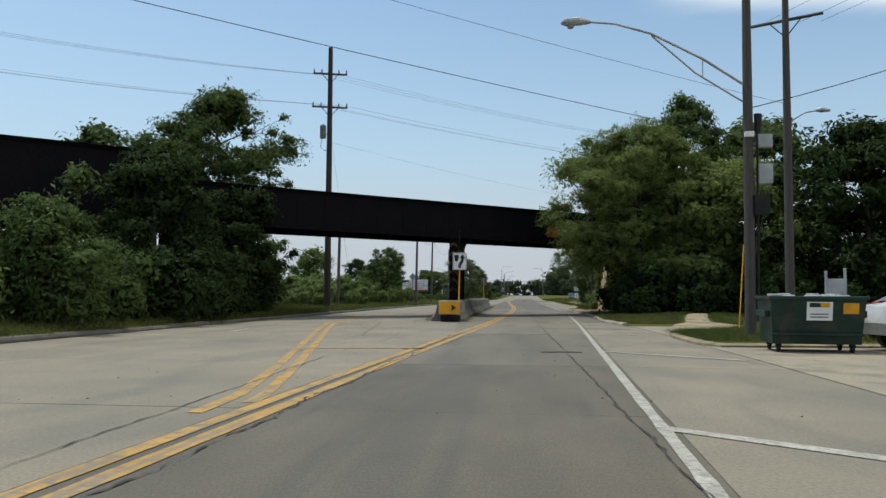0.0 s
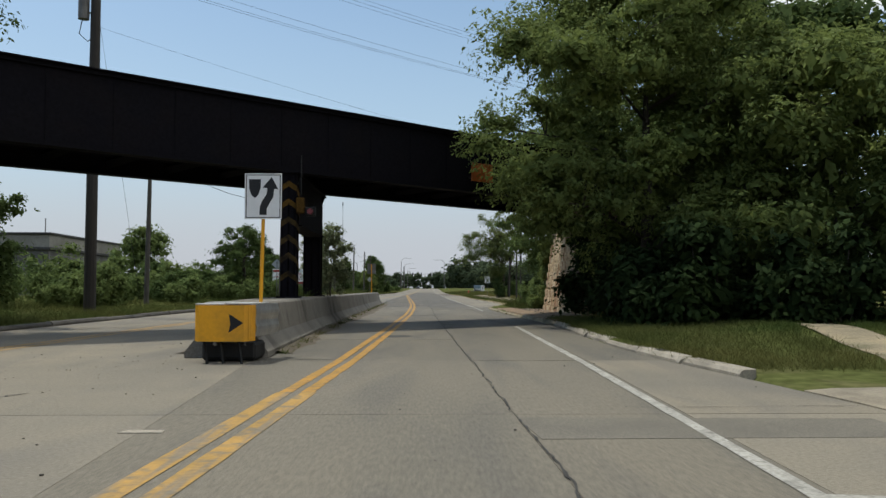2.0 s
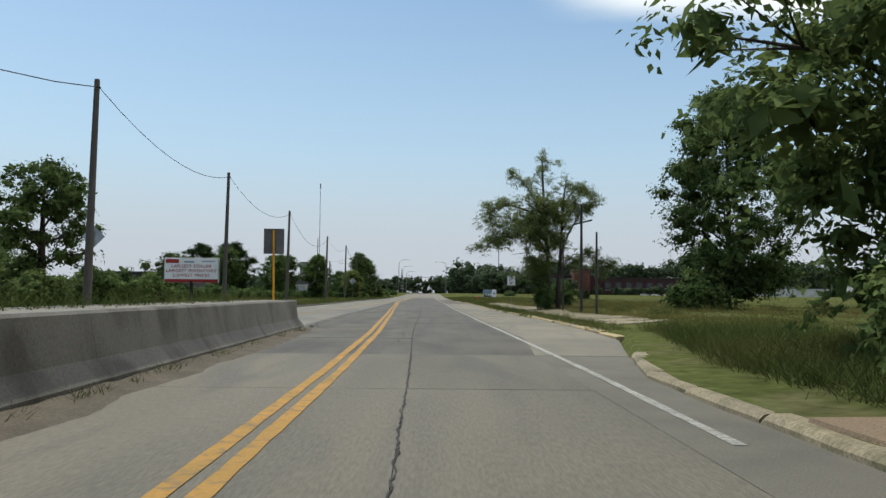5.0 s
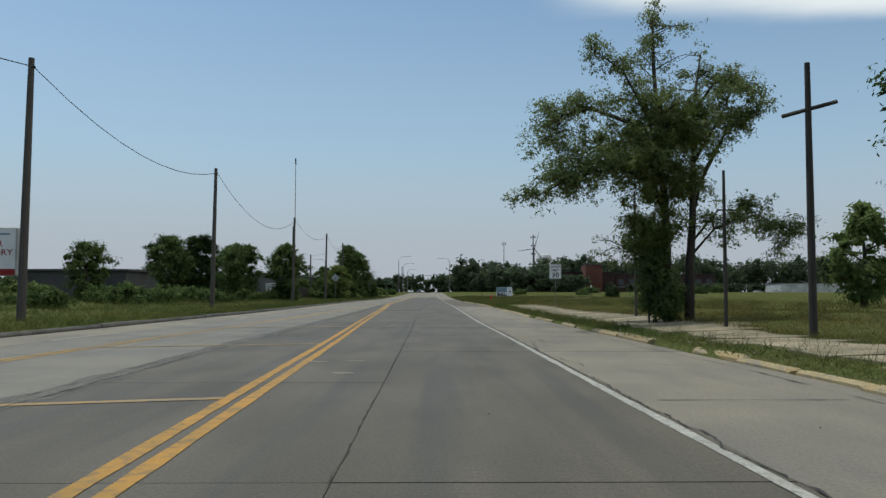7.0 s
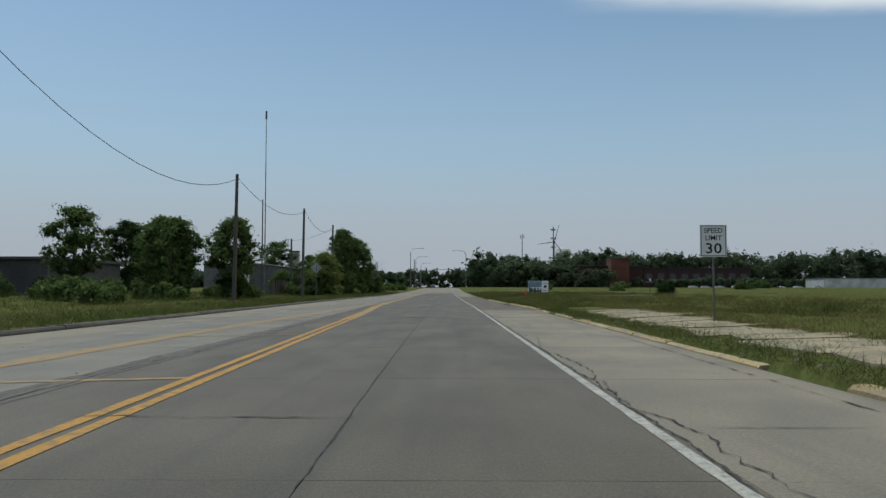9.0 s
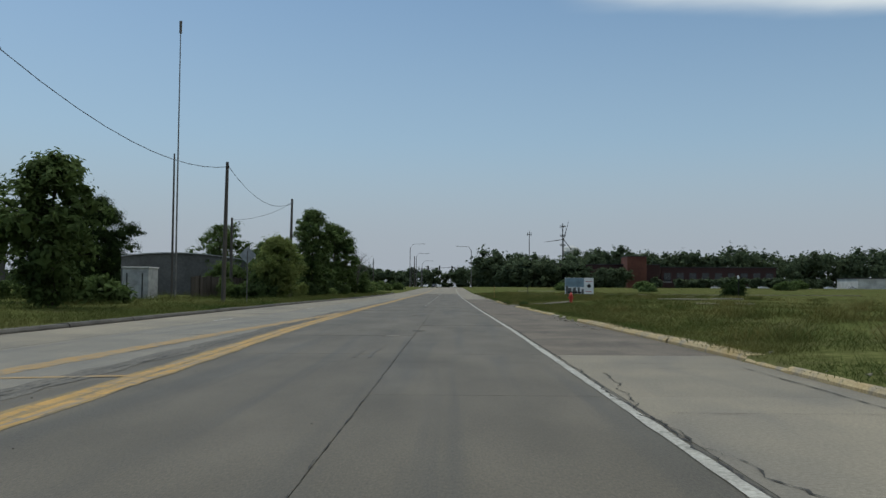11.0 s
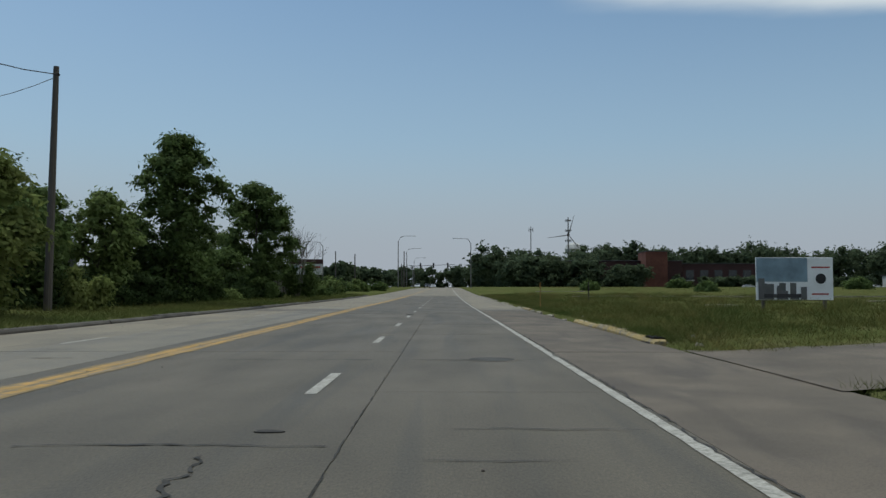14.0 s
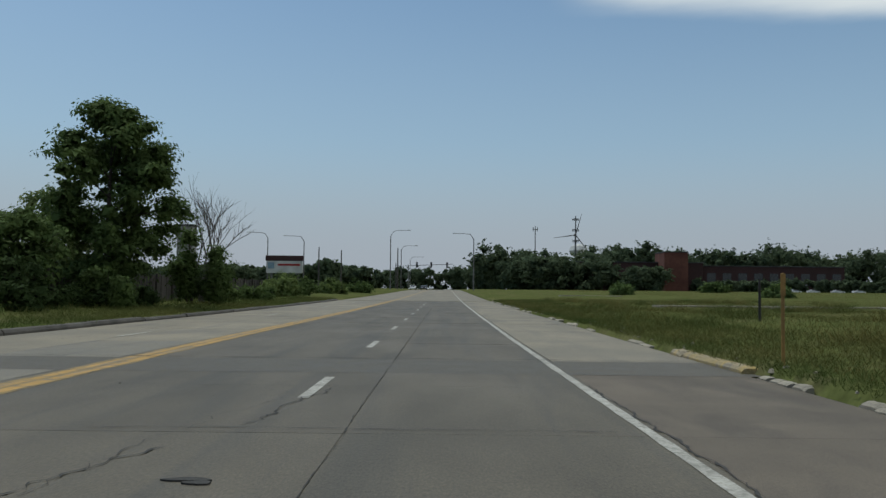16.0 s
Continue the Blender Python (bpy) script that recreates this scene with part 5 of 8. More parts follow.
def tree(x, y, h, w, seed, leaf="leaf", leaves=9000, size=0.16, crown_from=0.3, trunk=0.22, label="", z0=0.2, limbs=9, group="", clump=0.2, lean=(0, 0), depth=None, squash=1.0, stems=1, name="tree", fill=60, peak=0.8):
    """A tapered trunk, limbs that fork, and leaf clumps at their ends. w: crown width."""
    rng = random.Random(seed)
    depth = depth or w
    t = thing(name, (x, y, z0), label or "leafy roadside tree with an uneven crown", "tree", group)
    g = Geo()
    ends = []
    for st in range(stems):
        ox, oy = (0, 0) if stems == 1 else (rng.uniform(-0.5, 0.5), rng.uniform(-0.4, 0.4))
        tip = (ox * 2.5 + lean[0], oy * 2 + lean[1], h * (0.72 + 0.1 * rng.random()))
        mid = (ox * 1.6 + lean[0] * 0.4 + rng.uniform(-0.15, 0.15), oy * 1.4 + lean[1] * 0.4, h * 0.38)
        r0 = trunk / math.sqrt(stems)
        g.tube([(ox, oy, -0.3), (ox * 1.2, oy * 1.2, h * 0.12), mid, tip], [r0 * 1.25, r0, r0 * 0.7, r0 * 0.18], 9)
        for i in range(limbs):
            f = crown_from + (0.92 - crown_from) * (i + rng.random() * 0.7) / limbs
            zz = h * f
            k = min(1, f / 0.75)
            base = Vector((ox + (tip[0] - ox) * k, oy + (tip[1] - oy) * k, min(zz * 0.9, tip[2])))
            ang = i * 2.4 + rng.uniform(-0.5, 0.5) + st
            prof = math.sin(math.pi * min(1, max(0.08, (f - crown_from * 0.75) / (1.03 - crown_from * 0.75))) ** 0.8) ** 0.6
            reach = prof * rng.uniform(0.65, 1.02)
            end = base + Vector((math.cos(ang) * w * 0.5 * reach, math.sin(ang) * depth * 0.5 * reach, h * rng.uniform(0.06, 0.16)))
            m = base.lerp(end, 0.5) + Vector((rng.uniform(-0.2, 0.2), rng.uniform(-0.2, 0.2), h * 0.03))
            rr = r0 * (0.42 - 0.26 * f)
            g.tube([base, m, end], [rr, rr * 0.6, rr * 0.15], 6)
            ends.append((end, 1.0))
            ends.append((m, 0.75))
            for _ in range(3):
                e2 = m.lerp(end, rng.random()) + Vector((rng.uniform(-1, 1) * w * 0.14, rng.uniform(-1, 1) * depth * 0.14, rng.uniform(-0.05, 0.10) * h))
                g.tube([m.lerp(end, 0.3), e2], [rr * 0.4, rr * 0.1], 5)
                ends.append((e2, 0.7))
        ends.append((Vector((tip[0], tip[1], h * 0.93)), 0.8))
    g.ob("trunk", M["bark"], t, smooth=True)
    cs = [e for e, _ in ends]
    rs = [clump * w * 0.5 * s * rng.uniform(0.5, 0.95) for _, s in ends]
    # smaller clumps that fill out an uneven egg-shaped crown
    n1, n2 = rng.uniform(0, 6.28), rng.uniform(0, 6.28)
    for _ in range(fill):
        gg = rng.random() ** 0.85
        zz = h * (crown_from * 0.85 + (0.97 - crown_from * 0.85) * gg)
        ang = rng.uniform(0, 2 * math.pi)
        wide = math.sin(math.pi * min(0.95, max(0.06, gg)) ** peak) ** 0.6 * (1 + 0.18 * math.sin(2 * ang + n1 + gg * 5) + 0.16 * math.sin(3 * ang + n2 - gg * 9))
        rr = wide * rng.uniform(0.35, 0.98)
        k = gg * 0.8
        cs.append(Vector((lean[0] * k + math.cos(ang) * w * 0.46 * rr, lean[1] * k + math.sin(ang) * depth * 0.46 * rr, zz)))
        rs.append(w * rng.uniform(0.075, 0.155))
    leaf_cloud("crown", cs, rs, leaves, size, M[leaf], t, seed, flat=0.66 * squash, hollow=0.55, up=0.5)
    return t


def bush(x, y, h, w, seed, leaf="leaf", leaves=3000, size=0.12, depth=None, label="", z0=0.2, group="", name="bush"):
    rng = random.Random(seed)
    depth = depth or w
    t = thing(name, (x, y, z0), label or "dense leafy bush", "bush", group)
    g, cs, rs = Geo(), [], []
    for i in range(max(6, int(w * 3))):
        a, r = rng.uniform(0, 6.28), math.sqrt(rng.random())
        px, py = math.cos(a) * r * w * 0.42, math.sin(a) * r * depth * 0.42
        ht = h * (1 - 0.55 * r * r) * rng.uniform(0.6, 0.95)
        g.tube([(px * 0.5, py * 0.5, -0.2), (px * 0.8, py * 0.8, ht * 0.5), (px, py, ht)], [0.035, 0.025, 0.008], 5)
        for f in (0.3, 0.6, 0.88):
            cs.append((px * (0.6 + 0.4 * f), py * (0.6 + 0.4 * f), ht * f))
            rs.append(min(w, h) * rng.uniform(0.10, 0.22))
    g.ob("woody_base", M["bark"], t)
    leaf_cloud("foliage", cs, rs, leaves, size, M[leaf], t, seed, flat=0.9, hollow=0.2)
    return t


# right: the wood in front of the bridge
WR = "trees before the bridge"
tree(6.2, 47.2, 10.4, 10.4, 11, "leaf_maple", depth=9.0, leaves=120000, size=0.062, crown_from=0.08, trunk=0.22, clump=0.27, limbs=19, group=WR, label="broad maple tree overhanging the road before the bridge")
tree(11.5, 46.8, 8.4, 10.5, 12, "leaf_maple", leaves=44000, size=0.1, crown_from=0.08, clump=0.28, limbs=14, group=WR, label="tall maple tree before the bridge")
tree(9.9, 52.0, 13.6, 5.5, 13, "leaf_dark", leaves=20000, size=0.11, crown_from=0.3, clump=0.3, group=WR, label="tall narrow tree topping the wood")
# the next two stand against the light: their shade is in the leaf colour
tree(17.0, 43.0, 9.8, 10.0, 14, "leaf_deep_shade", fill=100, leaves=32000, size=0.12, crown_from=0.08, clump=0.28, limbs=13, group=WR, label="tall maple tree before the bridge")
tree(21.5, 39.0, 12.6, 9.6, 15, "leaf_deep_shade", leaves=34000, size=0.13, fill=110, crown_from=0.04, clump=0.26, limbs=12, group=WR, label="dark elm tree at the edge of the wood")
tree(15.0, 55.0, 12.4, 10.5, 16, "leaf_dark", leaves=11000, size=0.18, crown_from=0.1, clump=0.3, limbs=12, group=WR, label="dark elm tree in the wood")
tree(24.0, 50.0, 12.0, 11.0, 17, "leaf_dark", leaves=7000, size=0.22, crown_from=0.1, clump=0.3, limbs=12, group=WR, label="dark elm tree in the wood")
# undergrowth: the shade below the crowns is put into its leaf colour
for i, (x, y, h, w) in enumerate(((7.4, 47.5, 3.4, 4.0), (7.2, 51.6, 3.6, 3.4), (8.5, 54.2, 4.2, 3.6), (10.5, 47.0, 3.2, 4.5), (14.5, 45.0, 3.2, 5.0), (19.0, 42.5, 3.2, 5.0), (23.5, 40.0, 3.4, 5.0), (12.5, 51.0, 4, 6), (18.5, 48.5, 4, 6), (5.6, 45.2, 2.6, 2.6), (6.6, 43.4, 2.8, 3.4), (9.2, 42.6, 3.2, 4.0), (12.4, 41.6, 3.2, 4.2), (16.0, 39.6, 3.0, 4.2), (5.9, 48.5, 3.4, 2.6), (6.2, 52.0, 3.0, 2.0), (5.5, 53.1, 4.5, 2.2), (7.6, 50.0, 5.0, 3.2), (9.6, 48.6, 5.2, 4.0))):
    bush(x, y, h, w, 30 + i, "leaf_deep_shade", 4800, 0.105, label="dark shaded undergrowth below the trees", group="undergrowth")

# a maple in darker leaves, dimmed for the shade beside the bridge
tree(10.3, 51.0, 8.6, 7.4, 18, "leaf_dark", leaves=30000, size=0.075, crown_from=0.2, clump=0.24, limbs=11, group=WR, label="maple tree with branches hanging over the bridge's edge")

# right: after the abutment
WV = "trees behind the abutment"
tree(8.2, 66.0, 12.8, 7.8, 41, fill=110, leaves=44000, size=0.09, crown_from=0.05, clump=0.34, limbs=14, group=WV, label="vine-covered tree leaning out behind the abutment")
tree(8.3, 71.5, 11.6, 9.2, 42, fill=110, leaves=40000, size=0.09, crown_from=0.06, clump=0.32, limbs=14, group=WV, label="vine-covered tree behind the abutment")
tree(12.5, 69.5, 11.0, 8.0, 43, "leaf_dark", leaves=10000, size=0.14, crown_from=0.1, clump=0.32, group=WV, label="dark tree behind the abutment")
bush(7.0, 66.0, 8.4, 3.4, 148, "leaf", 20000, 0.075, depth=4.5, label="tall curtain of climbing vines behind the abutment")
bush(6.3, 63.2, 7.6, 2.6, 44, "leaf_maple", 20000, 0.06, depth=2.2, label="climbing vines hanging at the wall's end")
for i, (x, y, h, w) in enumerate(((5.05, 62.7, 0.9, 1.1), (4.95, 64.0, 0.8, 1.2), (5.3, 63.4, 1.2, 1.2))):
    bush(x, y, h, w, 245 + i, "leaf_maple", 2600, 0.04, label="low green weeds at the wall's foot", group="weeds at the wall")
bush(5.5, 62.0, 4.6, 1.2, 47, "leaf_maple", 9000, 0.05, depth=1.3, label="climbing vines hanging at the wall's end")
bush(5.3, 65.0, 1.3, 1.5, 48, "leaf", 2600, 0.05, label="roadside weeds and vines")
bush(5.3, 68.0, 1.6, 1.8, 49, "leaf", 2800, 0.055, label="roadside weeds and vines")
bush(6.2, 66.5, 3.2, 2.6, 45, "leaf", 4200, 0.10, label="roadside weeds and vines")
bush(6.8, 70.0, 2.6, 3.0, 46, "leaf", 3600, 0.10, label="roadside weeds and vines")
# right: meadow trees
wt = thing("tree", (8.15, 113.6, 0.2), "open-crowned willow with two dark trunks standing alone beside the road", "tree")
g, cs, rs = Geo(), [], []
rng = random.Random(51)


def limb(pts, r0, leafy, spread, tufts):
    """A bending limb through pts with twigs and leaf tufts on its outer part."""
    pts = [Vector(p) for p in pts]
    n_ = len(pts) - 1
    g.tube(pts, [r0 * (1 - 0.85 * i / n_) for i in range(n_ + 1)], 7)
    for _ in range(tufts):
        f = leafy + (1 - leafy) * rng.random() ** 0.8
        i = min(n_ - 1, int(f * n_))
        at = pts[i].lerp(pts[i + 1], f * n_ - i)
        way = Vector((rng.gauss(0, 1), rng.gauss(0, 1), rng.gauss(0.1, 0.75))) * spread
        mid_ = at + way * 0.5 + Vector((0, 0, 0.12))
        g.tube([at, mid_, at + way], [0.018, 0.011, 0.004], 4)
        cs.append(at + way)
        rs.append(rng.uniform(0.16, 0.40))
        cs.append(mid_ + Vector((rng.gauss(0, 0.1), rng.gauss(0, 0.1), 0)))
        rs.append(rng.uniform(0.12, 0.30))


limb([(-0.25, 0.3, -0.3), (-0.3, 0.3, 1.6), (-0.35, 0.2, 3.6), (-0.6, 0.0, 6.0), (-0.7, 0.1, 8.4), (-0.75, 0.0, 10.2)], 0.20, 0.55, 0.55, 46)
limb([(0.25, -0.2, -0.3), (0.3, -0.2, 1.8), (0.45, -0.1, 3.4), (0.55, 0.1, 5.2), (0.7, 0.3, 7.4), (0.9, 0.2, 8.9)], 0.18, 0.5, 0.65, 46)
limb([(-0.6, 0.0, 5.6), (-1.1, -0.3, 6.9), (-1.9, -0.5, 8.2), (-3.0, -0.6, 8.9)], 0.08, 0.5, 0.30, 22)
limb([(-0.4, 0.1, 5.2), (-1.6, -0.6, 6.4), (-3.0, -1.0, 6.8), (-4.0, -1.3, 6.5), (-4.3, -1.4, 5.6)], 0.10, 0.35, 0.50, 56)
limb([(-0.35, 0.2, 3.6), (-1.0, -0.6, 4.5), (-2.2, -1.2, 4.9), (-3.4, -1.6, 4.6), (-4.3, -1.9, 4.2)], 0.11, 0.3, 0.50, 80)
limb([(-0.4, 0.1, 4.4), (-1.2, 0.6, 5.4), (-2.4, 1.2, 6.0), (-3.4, 1.6, 5.5)], 0.08, 0.4, 0.50, 40)
limb([(-3.6, -1.6, 4.7), (-4.5, -1.5, 4.1), (-5.5, -1.3, 3.7)], 0.025, 0.45, 0.14, 9)
limb([(0.7, 0.3, 7.0), (1.4, 0.4, 8.0), (2.0, 0.2, 8.0), (2.6, 0.0, 7.4)], 0.06, 0.4, 0.42, 34)
limb([(0.45, -0.1, 3.6), (1.0, 0.2, 5.0), (1.8, 0.4, 6.4), (2.7, 0.5, 6.9)], 0.10, 0.6, 0.34, 26)
limb([(0.55, 0.1, 5.2), (1.1, -0.6, 6.4), (1.5, -1.0, 7.4)], 0.06, 0.4, 0.45, 26)
limb([(0.4, -0.1, 2.6), (1.4, 0.2, 3.7), (2.4, 0.2, 3.7), (3.3, 0.1, 3.2), (3.7, 0.0, 2.7)], 0.04, 0.4, 0.40, 40)
limb([(0.4, -0.1, 2.2), (1.0, -0.5, 3.0), (1.7, -0.8, 3.3)], 0.05, 0.4, 0.36, 20)
limb([(-0.3, 0.2, 1.8), (-0.9, -0.3, 2.8), (-1.5, -0.6, 3.3)], 0.06, 0.3, 0.45, 34)
limb([(-0.3, 0.2, 1.2), (-0.9, 0.3, 2.0), (-1.7, 0.4, 2.5)], 0.05, 0.2, 0.45, 34)
limb([(-0.5, 0.1, 5.0), (-0.6, -0.9, 6.0), (-0.9, -1.2, 6.9)], 0.06, 0.2, 0.55, 44)
limb([(-0.4, 0.1, 4.2), (-0.9, -0.9, 5.0), (-1.4, -1.1, 5.6)], 0.06, 0.2, 0.50, 40)
mass, mass_r = [], []
for c_, e_, n_ in (((-0.7, -0.6, 6.3), (1.1, 0.9, 1.0), 46), ((-0.9, -0.5, 4.5), (1.0, 0.8, 0.8), 30), ((0.5, 0.2, 4.6), (0.7, 0.6, 0.8), 18), ((-0.9, -0.3, 2.9), (0.7, 0.7, 0.7), 24), ((0.5, 0.1, 6.4), (0.8, 0.7, 0.8), 18), ((-1.9, -0.9, 5.4), (0.9, 0.6, 0.5), 20)):
    for _ in range(n_):
        mass.append(Vector(c_) + Vector((rng.gauss(0, 0.6) * e_[0], rng.gauss(0, 0.6) * e_[1], rng.gauss(0, 0.6) * e_[2])))
        mass_r.append(rng.uniform(0.2, 0.45))
g.ob("trunk", M["bark"], wt, smooth=True)
leaf_cloud("inner_crown", mass, mass_r, 34000, 0.05, M["leaf_sunny"], wt, 57, flat=0.9, hollow=0.15, core=0.02, sprig=8, bunch=2.6, slim=0.42)
leaf_cloud("crown", cs, rs, 62000, 0.052, M["leaf_grey"], wt, 51, flat=0.9, hollow=0.15, core=0.0, sprig=8, bunch=2.6, slim=0.42)
bush(7.1, 113.2, 2.9, 2.0, 52, "leaf_dark", 9000, 0.06, label="bushy growth round the willow's foot")
tree(19.1, 112.0, 14.6, 9.6, 53, "leaf_dark", leaves=46000, size=0.11, crown_from=0.06, clump=0.26, limbs=20, fill=110, label="tall dark elm beside the meadow")
bush(9.7, 121.6, 2.7, 2.8, 152, "leaf_dark", 7000, 0.065, label="dark bush behind the willow")
bush(16.6, 110, 3.0, 4.5, 54, "leaf_dark", 3000, 0.13, label="undergrowth below the elm")
bush(4.7, 196.4, 0.5, 0.55, 239, "leaf_dark", 1200, 0.03, label="small weed bush at the broken kerb", z0=0.1)
for i, (x, y, h, w) in enumerate(((35, 246, 2.6, 3.4), (44, 330, 2.0, 4.0), (28, 352, 2.2, 5), (95, 380, 3.0, 7), (62, 410, 3.2, 7), (120, 430, 3.6, 9))):
    bush(x, y, h, w, 230 + i, "leaf_deep_shade" if i == 0 else "leaf_dark", 3600, 0.11 + 0.0004 * y, label="rounded bush standing in the meadow", group="meadow bushes", z0=0.25 + rise(y))
tree(25.5, 135.0, 6.3, 4.2, 55, "leaf", leaves=5000, size=0.13, crown_from=0.08, clump=0.3, label="small young tree in the meadow")

# left: trees before the bridge
tree(-18.2, 46.4, 13.0, 9.4, 61, "leaf_dark", leaves=46000, size=0.09, crown_from=0.38, trunk=0.26, clump=0.2, limbs=13, fill=80, label="leafy elm rising behind the bridge")
# low trees whose shaded look is put into the leaf colour
tree(-14.2, 37.8, 6.3, 5.2, 62, "leaf_deep_shade", leaves=38000, size=0.085, crown_from=0.03, clump=0.32, label="low dark tree in front of the bridge")
tree(-15.7, 33.0, 6.9, 5.8, 75, "leaf_deep_shade", leaves=32000, size=0.085, crown_from=0.02, clump=0.32, fill=90, label="low dark tree in front of the bridge")
bush(-13.6, 21.5, 4.2, 4.2, 63, "leaf_dark", 20000, 0.07, label="overgrown sunlit bush at the kerb")
bush(-14.0, 17.0, 3.2, 4.5, 64, "leaf", 18000, 0.075, label="overgrown sunlit bush at the kerb")
bush(-13.9, 26.5, 3.6, 4.2, 65, "leaf_dark", 16000, 0.075, label="dark bush at the kerb")
bush(-17.0, 18.0, 3.6, 5.0, 66, "leaf", 8000, 0.10, label="tall overgrown bush behind the kerb")
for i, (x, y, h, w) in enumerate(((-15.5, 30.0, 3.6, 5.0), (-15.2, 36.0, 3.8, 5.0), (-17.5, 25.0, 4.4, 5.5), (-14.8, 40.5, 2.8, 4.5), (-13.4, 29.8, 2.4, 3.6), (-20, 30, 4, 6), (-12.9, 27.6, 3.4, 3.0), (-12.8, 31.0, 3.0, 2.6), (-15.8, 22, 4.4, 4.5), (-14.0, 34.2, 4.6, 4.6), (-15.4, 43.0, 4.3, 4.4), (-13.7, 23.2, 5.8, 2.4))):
    bush(x, y, h, w, 170 + i, "leaf_deep_shade" if y > 26 else "leaf_dark", 6000, 0.1, label="dark thicket below the roadside trees", group="thicket before the bridge")
tree(-22, 40, 10.0, 5.0, 67, "leaf_dark", leaves=5000, size=0.15, clump=0.25, label="tree behind the bridge")
# left: beyond the bridge
tree(-19.7, 56.5, 6.0, 5.8, 68, "leaf_dark", leaves=12000, size=0.1, crown_from=0.06, clump=0.3, limbs=12, label="dark leafy tree just beyond the bridge")
bush(-18.8, 53.0, 3.2, 3.6, 69, "leaf_dark", 5000, 0.1, label="dark thicket beside the bridge")
tree(-3.85, 53.2, 2.65, 1.8, 71, "leaf_silver", leaves=9500, size=0.042, crown_from=0.05, trunk=0.04, clump=0.24, limbs=10, stems=3, z0=0.85, label="young poplar sapling growing out of the median")
for i, (x, y, h, w, lf) in enumerate(((-20, 72, 2.6, 6, "leaf"), (-25, 78, 3.2, 7, "leaf"), (-18.5, 82, 2.6, 5, "leaf"), (-29, 66, 3.0, 7, "leaf"), (-23, 90, 3.2, 6, "leaf_dark"), (-17.5, 96, 2.0, 4, "leaf"),
                                      (-34, 84, 3.6, 8, "leaf_dark"), (-18.5, 106, 1.8, 4, "leaf"), (-22, 61, 2.4, 6, "leaf"), (-17, 64, 1.8, 4, "leaf"))):
    bush(x, y, h * 1.4, w, 80 + i, lf, 5600, 0.11, label="bushy scrub behind the verge", group="scrub beside the road")
tree(-16.6, 95.0, 6.6, 5.0, 95, "leaf_dark", leaves=11000, size=0.085, crown_from=0.3, clump=0.24, limbs=11, label="open leafy tree rising out of the scrub")
for i, (x, y, h, w, lf) in enumerate(((-16.2, 60.0, 2.1, 3.4, "leaf"), (-18.4, 67.5, 2.8, 4.4, "leaf"), (-15.6, 75.0, 2.0, 3.2, "leaf"), (-17.4, 79.0, 3.0, 4.0, "leaf_dark"), (-15.8, 84.5, 2.2, 3.2, "leaf"), (-18.6, 88.5, 3.4, 4.4, "leaf_dark"),
                                      (-15.4, 92.0, 2.0, 3.0, "leaf"), (-16.4, 100.5, 2.6, 3.8, "leaf_dark"), (-15.8, 106.0, 2.2, 3.4, "leaf"), (-18.2, 111.5, 3.2, 4.2, "leaf_dark"), (-21.5, 101.0, 3.8, 5.0, "leaf_dark"), (-24.5, 108.0, 4.2, 5.4, "leaf"),
                                      (-27.5, 73.0, 4.4, 6.0, "leaf_dark"), (-31.0, 80.0, 4.6, 6.0, "leaf"), (-24.0, 66.0, 3.8, 5.0, "leaf"))):
    bush(x, y, h, w, 400 + i, lf, 4600, 0.085, label="bushy scrub behind the verge", group="scrub beside the road")
tree(-26.0, 97.0, 6.6, 6.0, 96, "leaf", leaves=5000, size=0.15, crown_from=0.2, clump=0.28, label="spreading tree behind the verge")
LT = "trees along the verge"
for i, (x, y, h, w, lf, n, cf) in enumerate((
        (-34.0, 168, 6.0, 5.0, "leaf_dark", 4000, 0.1), (-30.0, 181, 7.6, 5.0, "leaf_dark", 5200, 0.15), (-20.6, 176, 6.3, 4.8, "leaf_dark", 6500, 0.06), (-16.3, 178, 6.3, 4.6, "leaf_dark", 6500, 0.08),
        (-23.5, 184, 6.6, 5, "leaf_dark", 5000, 0.1), (-46.0, 249, 12.0, 11.0, "leaf_deep_shade", 44000, 0.03), (-54.0, 252, 12.2, 10.0, "leaf_deep_shade", 22000, 0.04),
        (-14.8, 214.5, 5.4, 3.8, "leaf_sunny", 9000, 0.04), (-15.5, 235.6, 9.6, 5.2, "leaf_dark", 12000, 0.06), (-16.8, 229, 5.6, 3.2, "leaf", 4200, 0.08), (-18.5, 226, 5.4, 4.0, "leaf_dark", 4200, 0.08),
        (-16.3, 258.7, 9.6, 6.6, "leaf_dark", 20000, 0.04), (-20.5, 262, 6.0, 5.0, "leaf_grey", 4500, 0.1), (-18.6, 237, 5.2, 4.6, "leaf_dark", 5200, 0.04), (-18.5, 247, 4.6, 5.0, "leaf_dark", 4200, 0.04), (-21.0, 221, 3.2, 4.4, "leaf_dark", 4000, 0.03), (-17.0, 221.5, 4.4, 4.4, "leaf_dark", 5000, 0.03), (-17.2, 242, 3.6, 3.8, "leaf_dark", 3600, 0.03), (-17.4, 252.5, 4.0, 4.0, "leaf_dark", 3600, 0.03))):
    tree(x, y, h, w, 100 + i, lf, leaves=int(n * 1.45), size=0.118, crown_from=cf, clump=0.26, limbs=12, group=LT, fill=110, trunk=0.18, peak=1.15, label="dark leafy tree behind the verge" if lf in ("leaf_dark", "leaf_deep_shade") else "green leafy tree behind the verge")
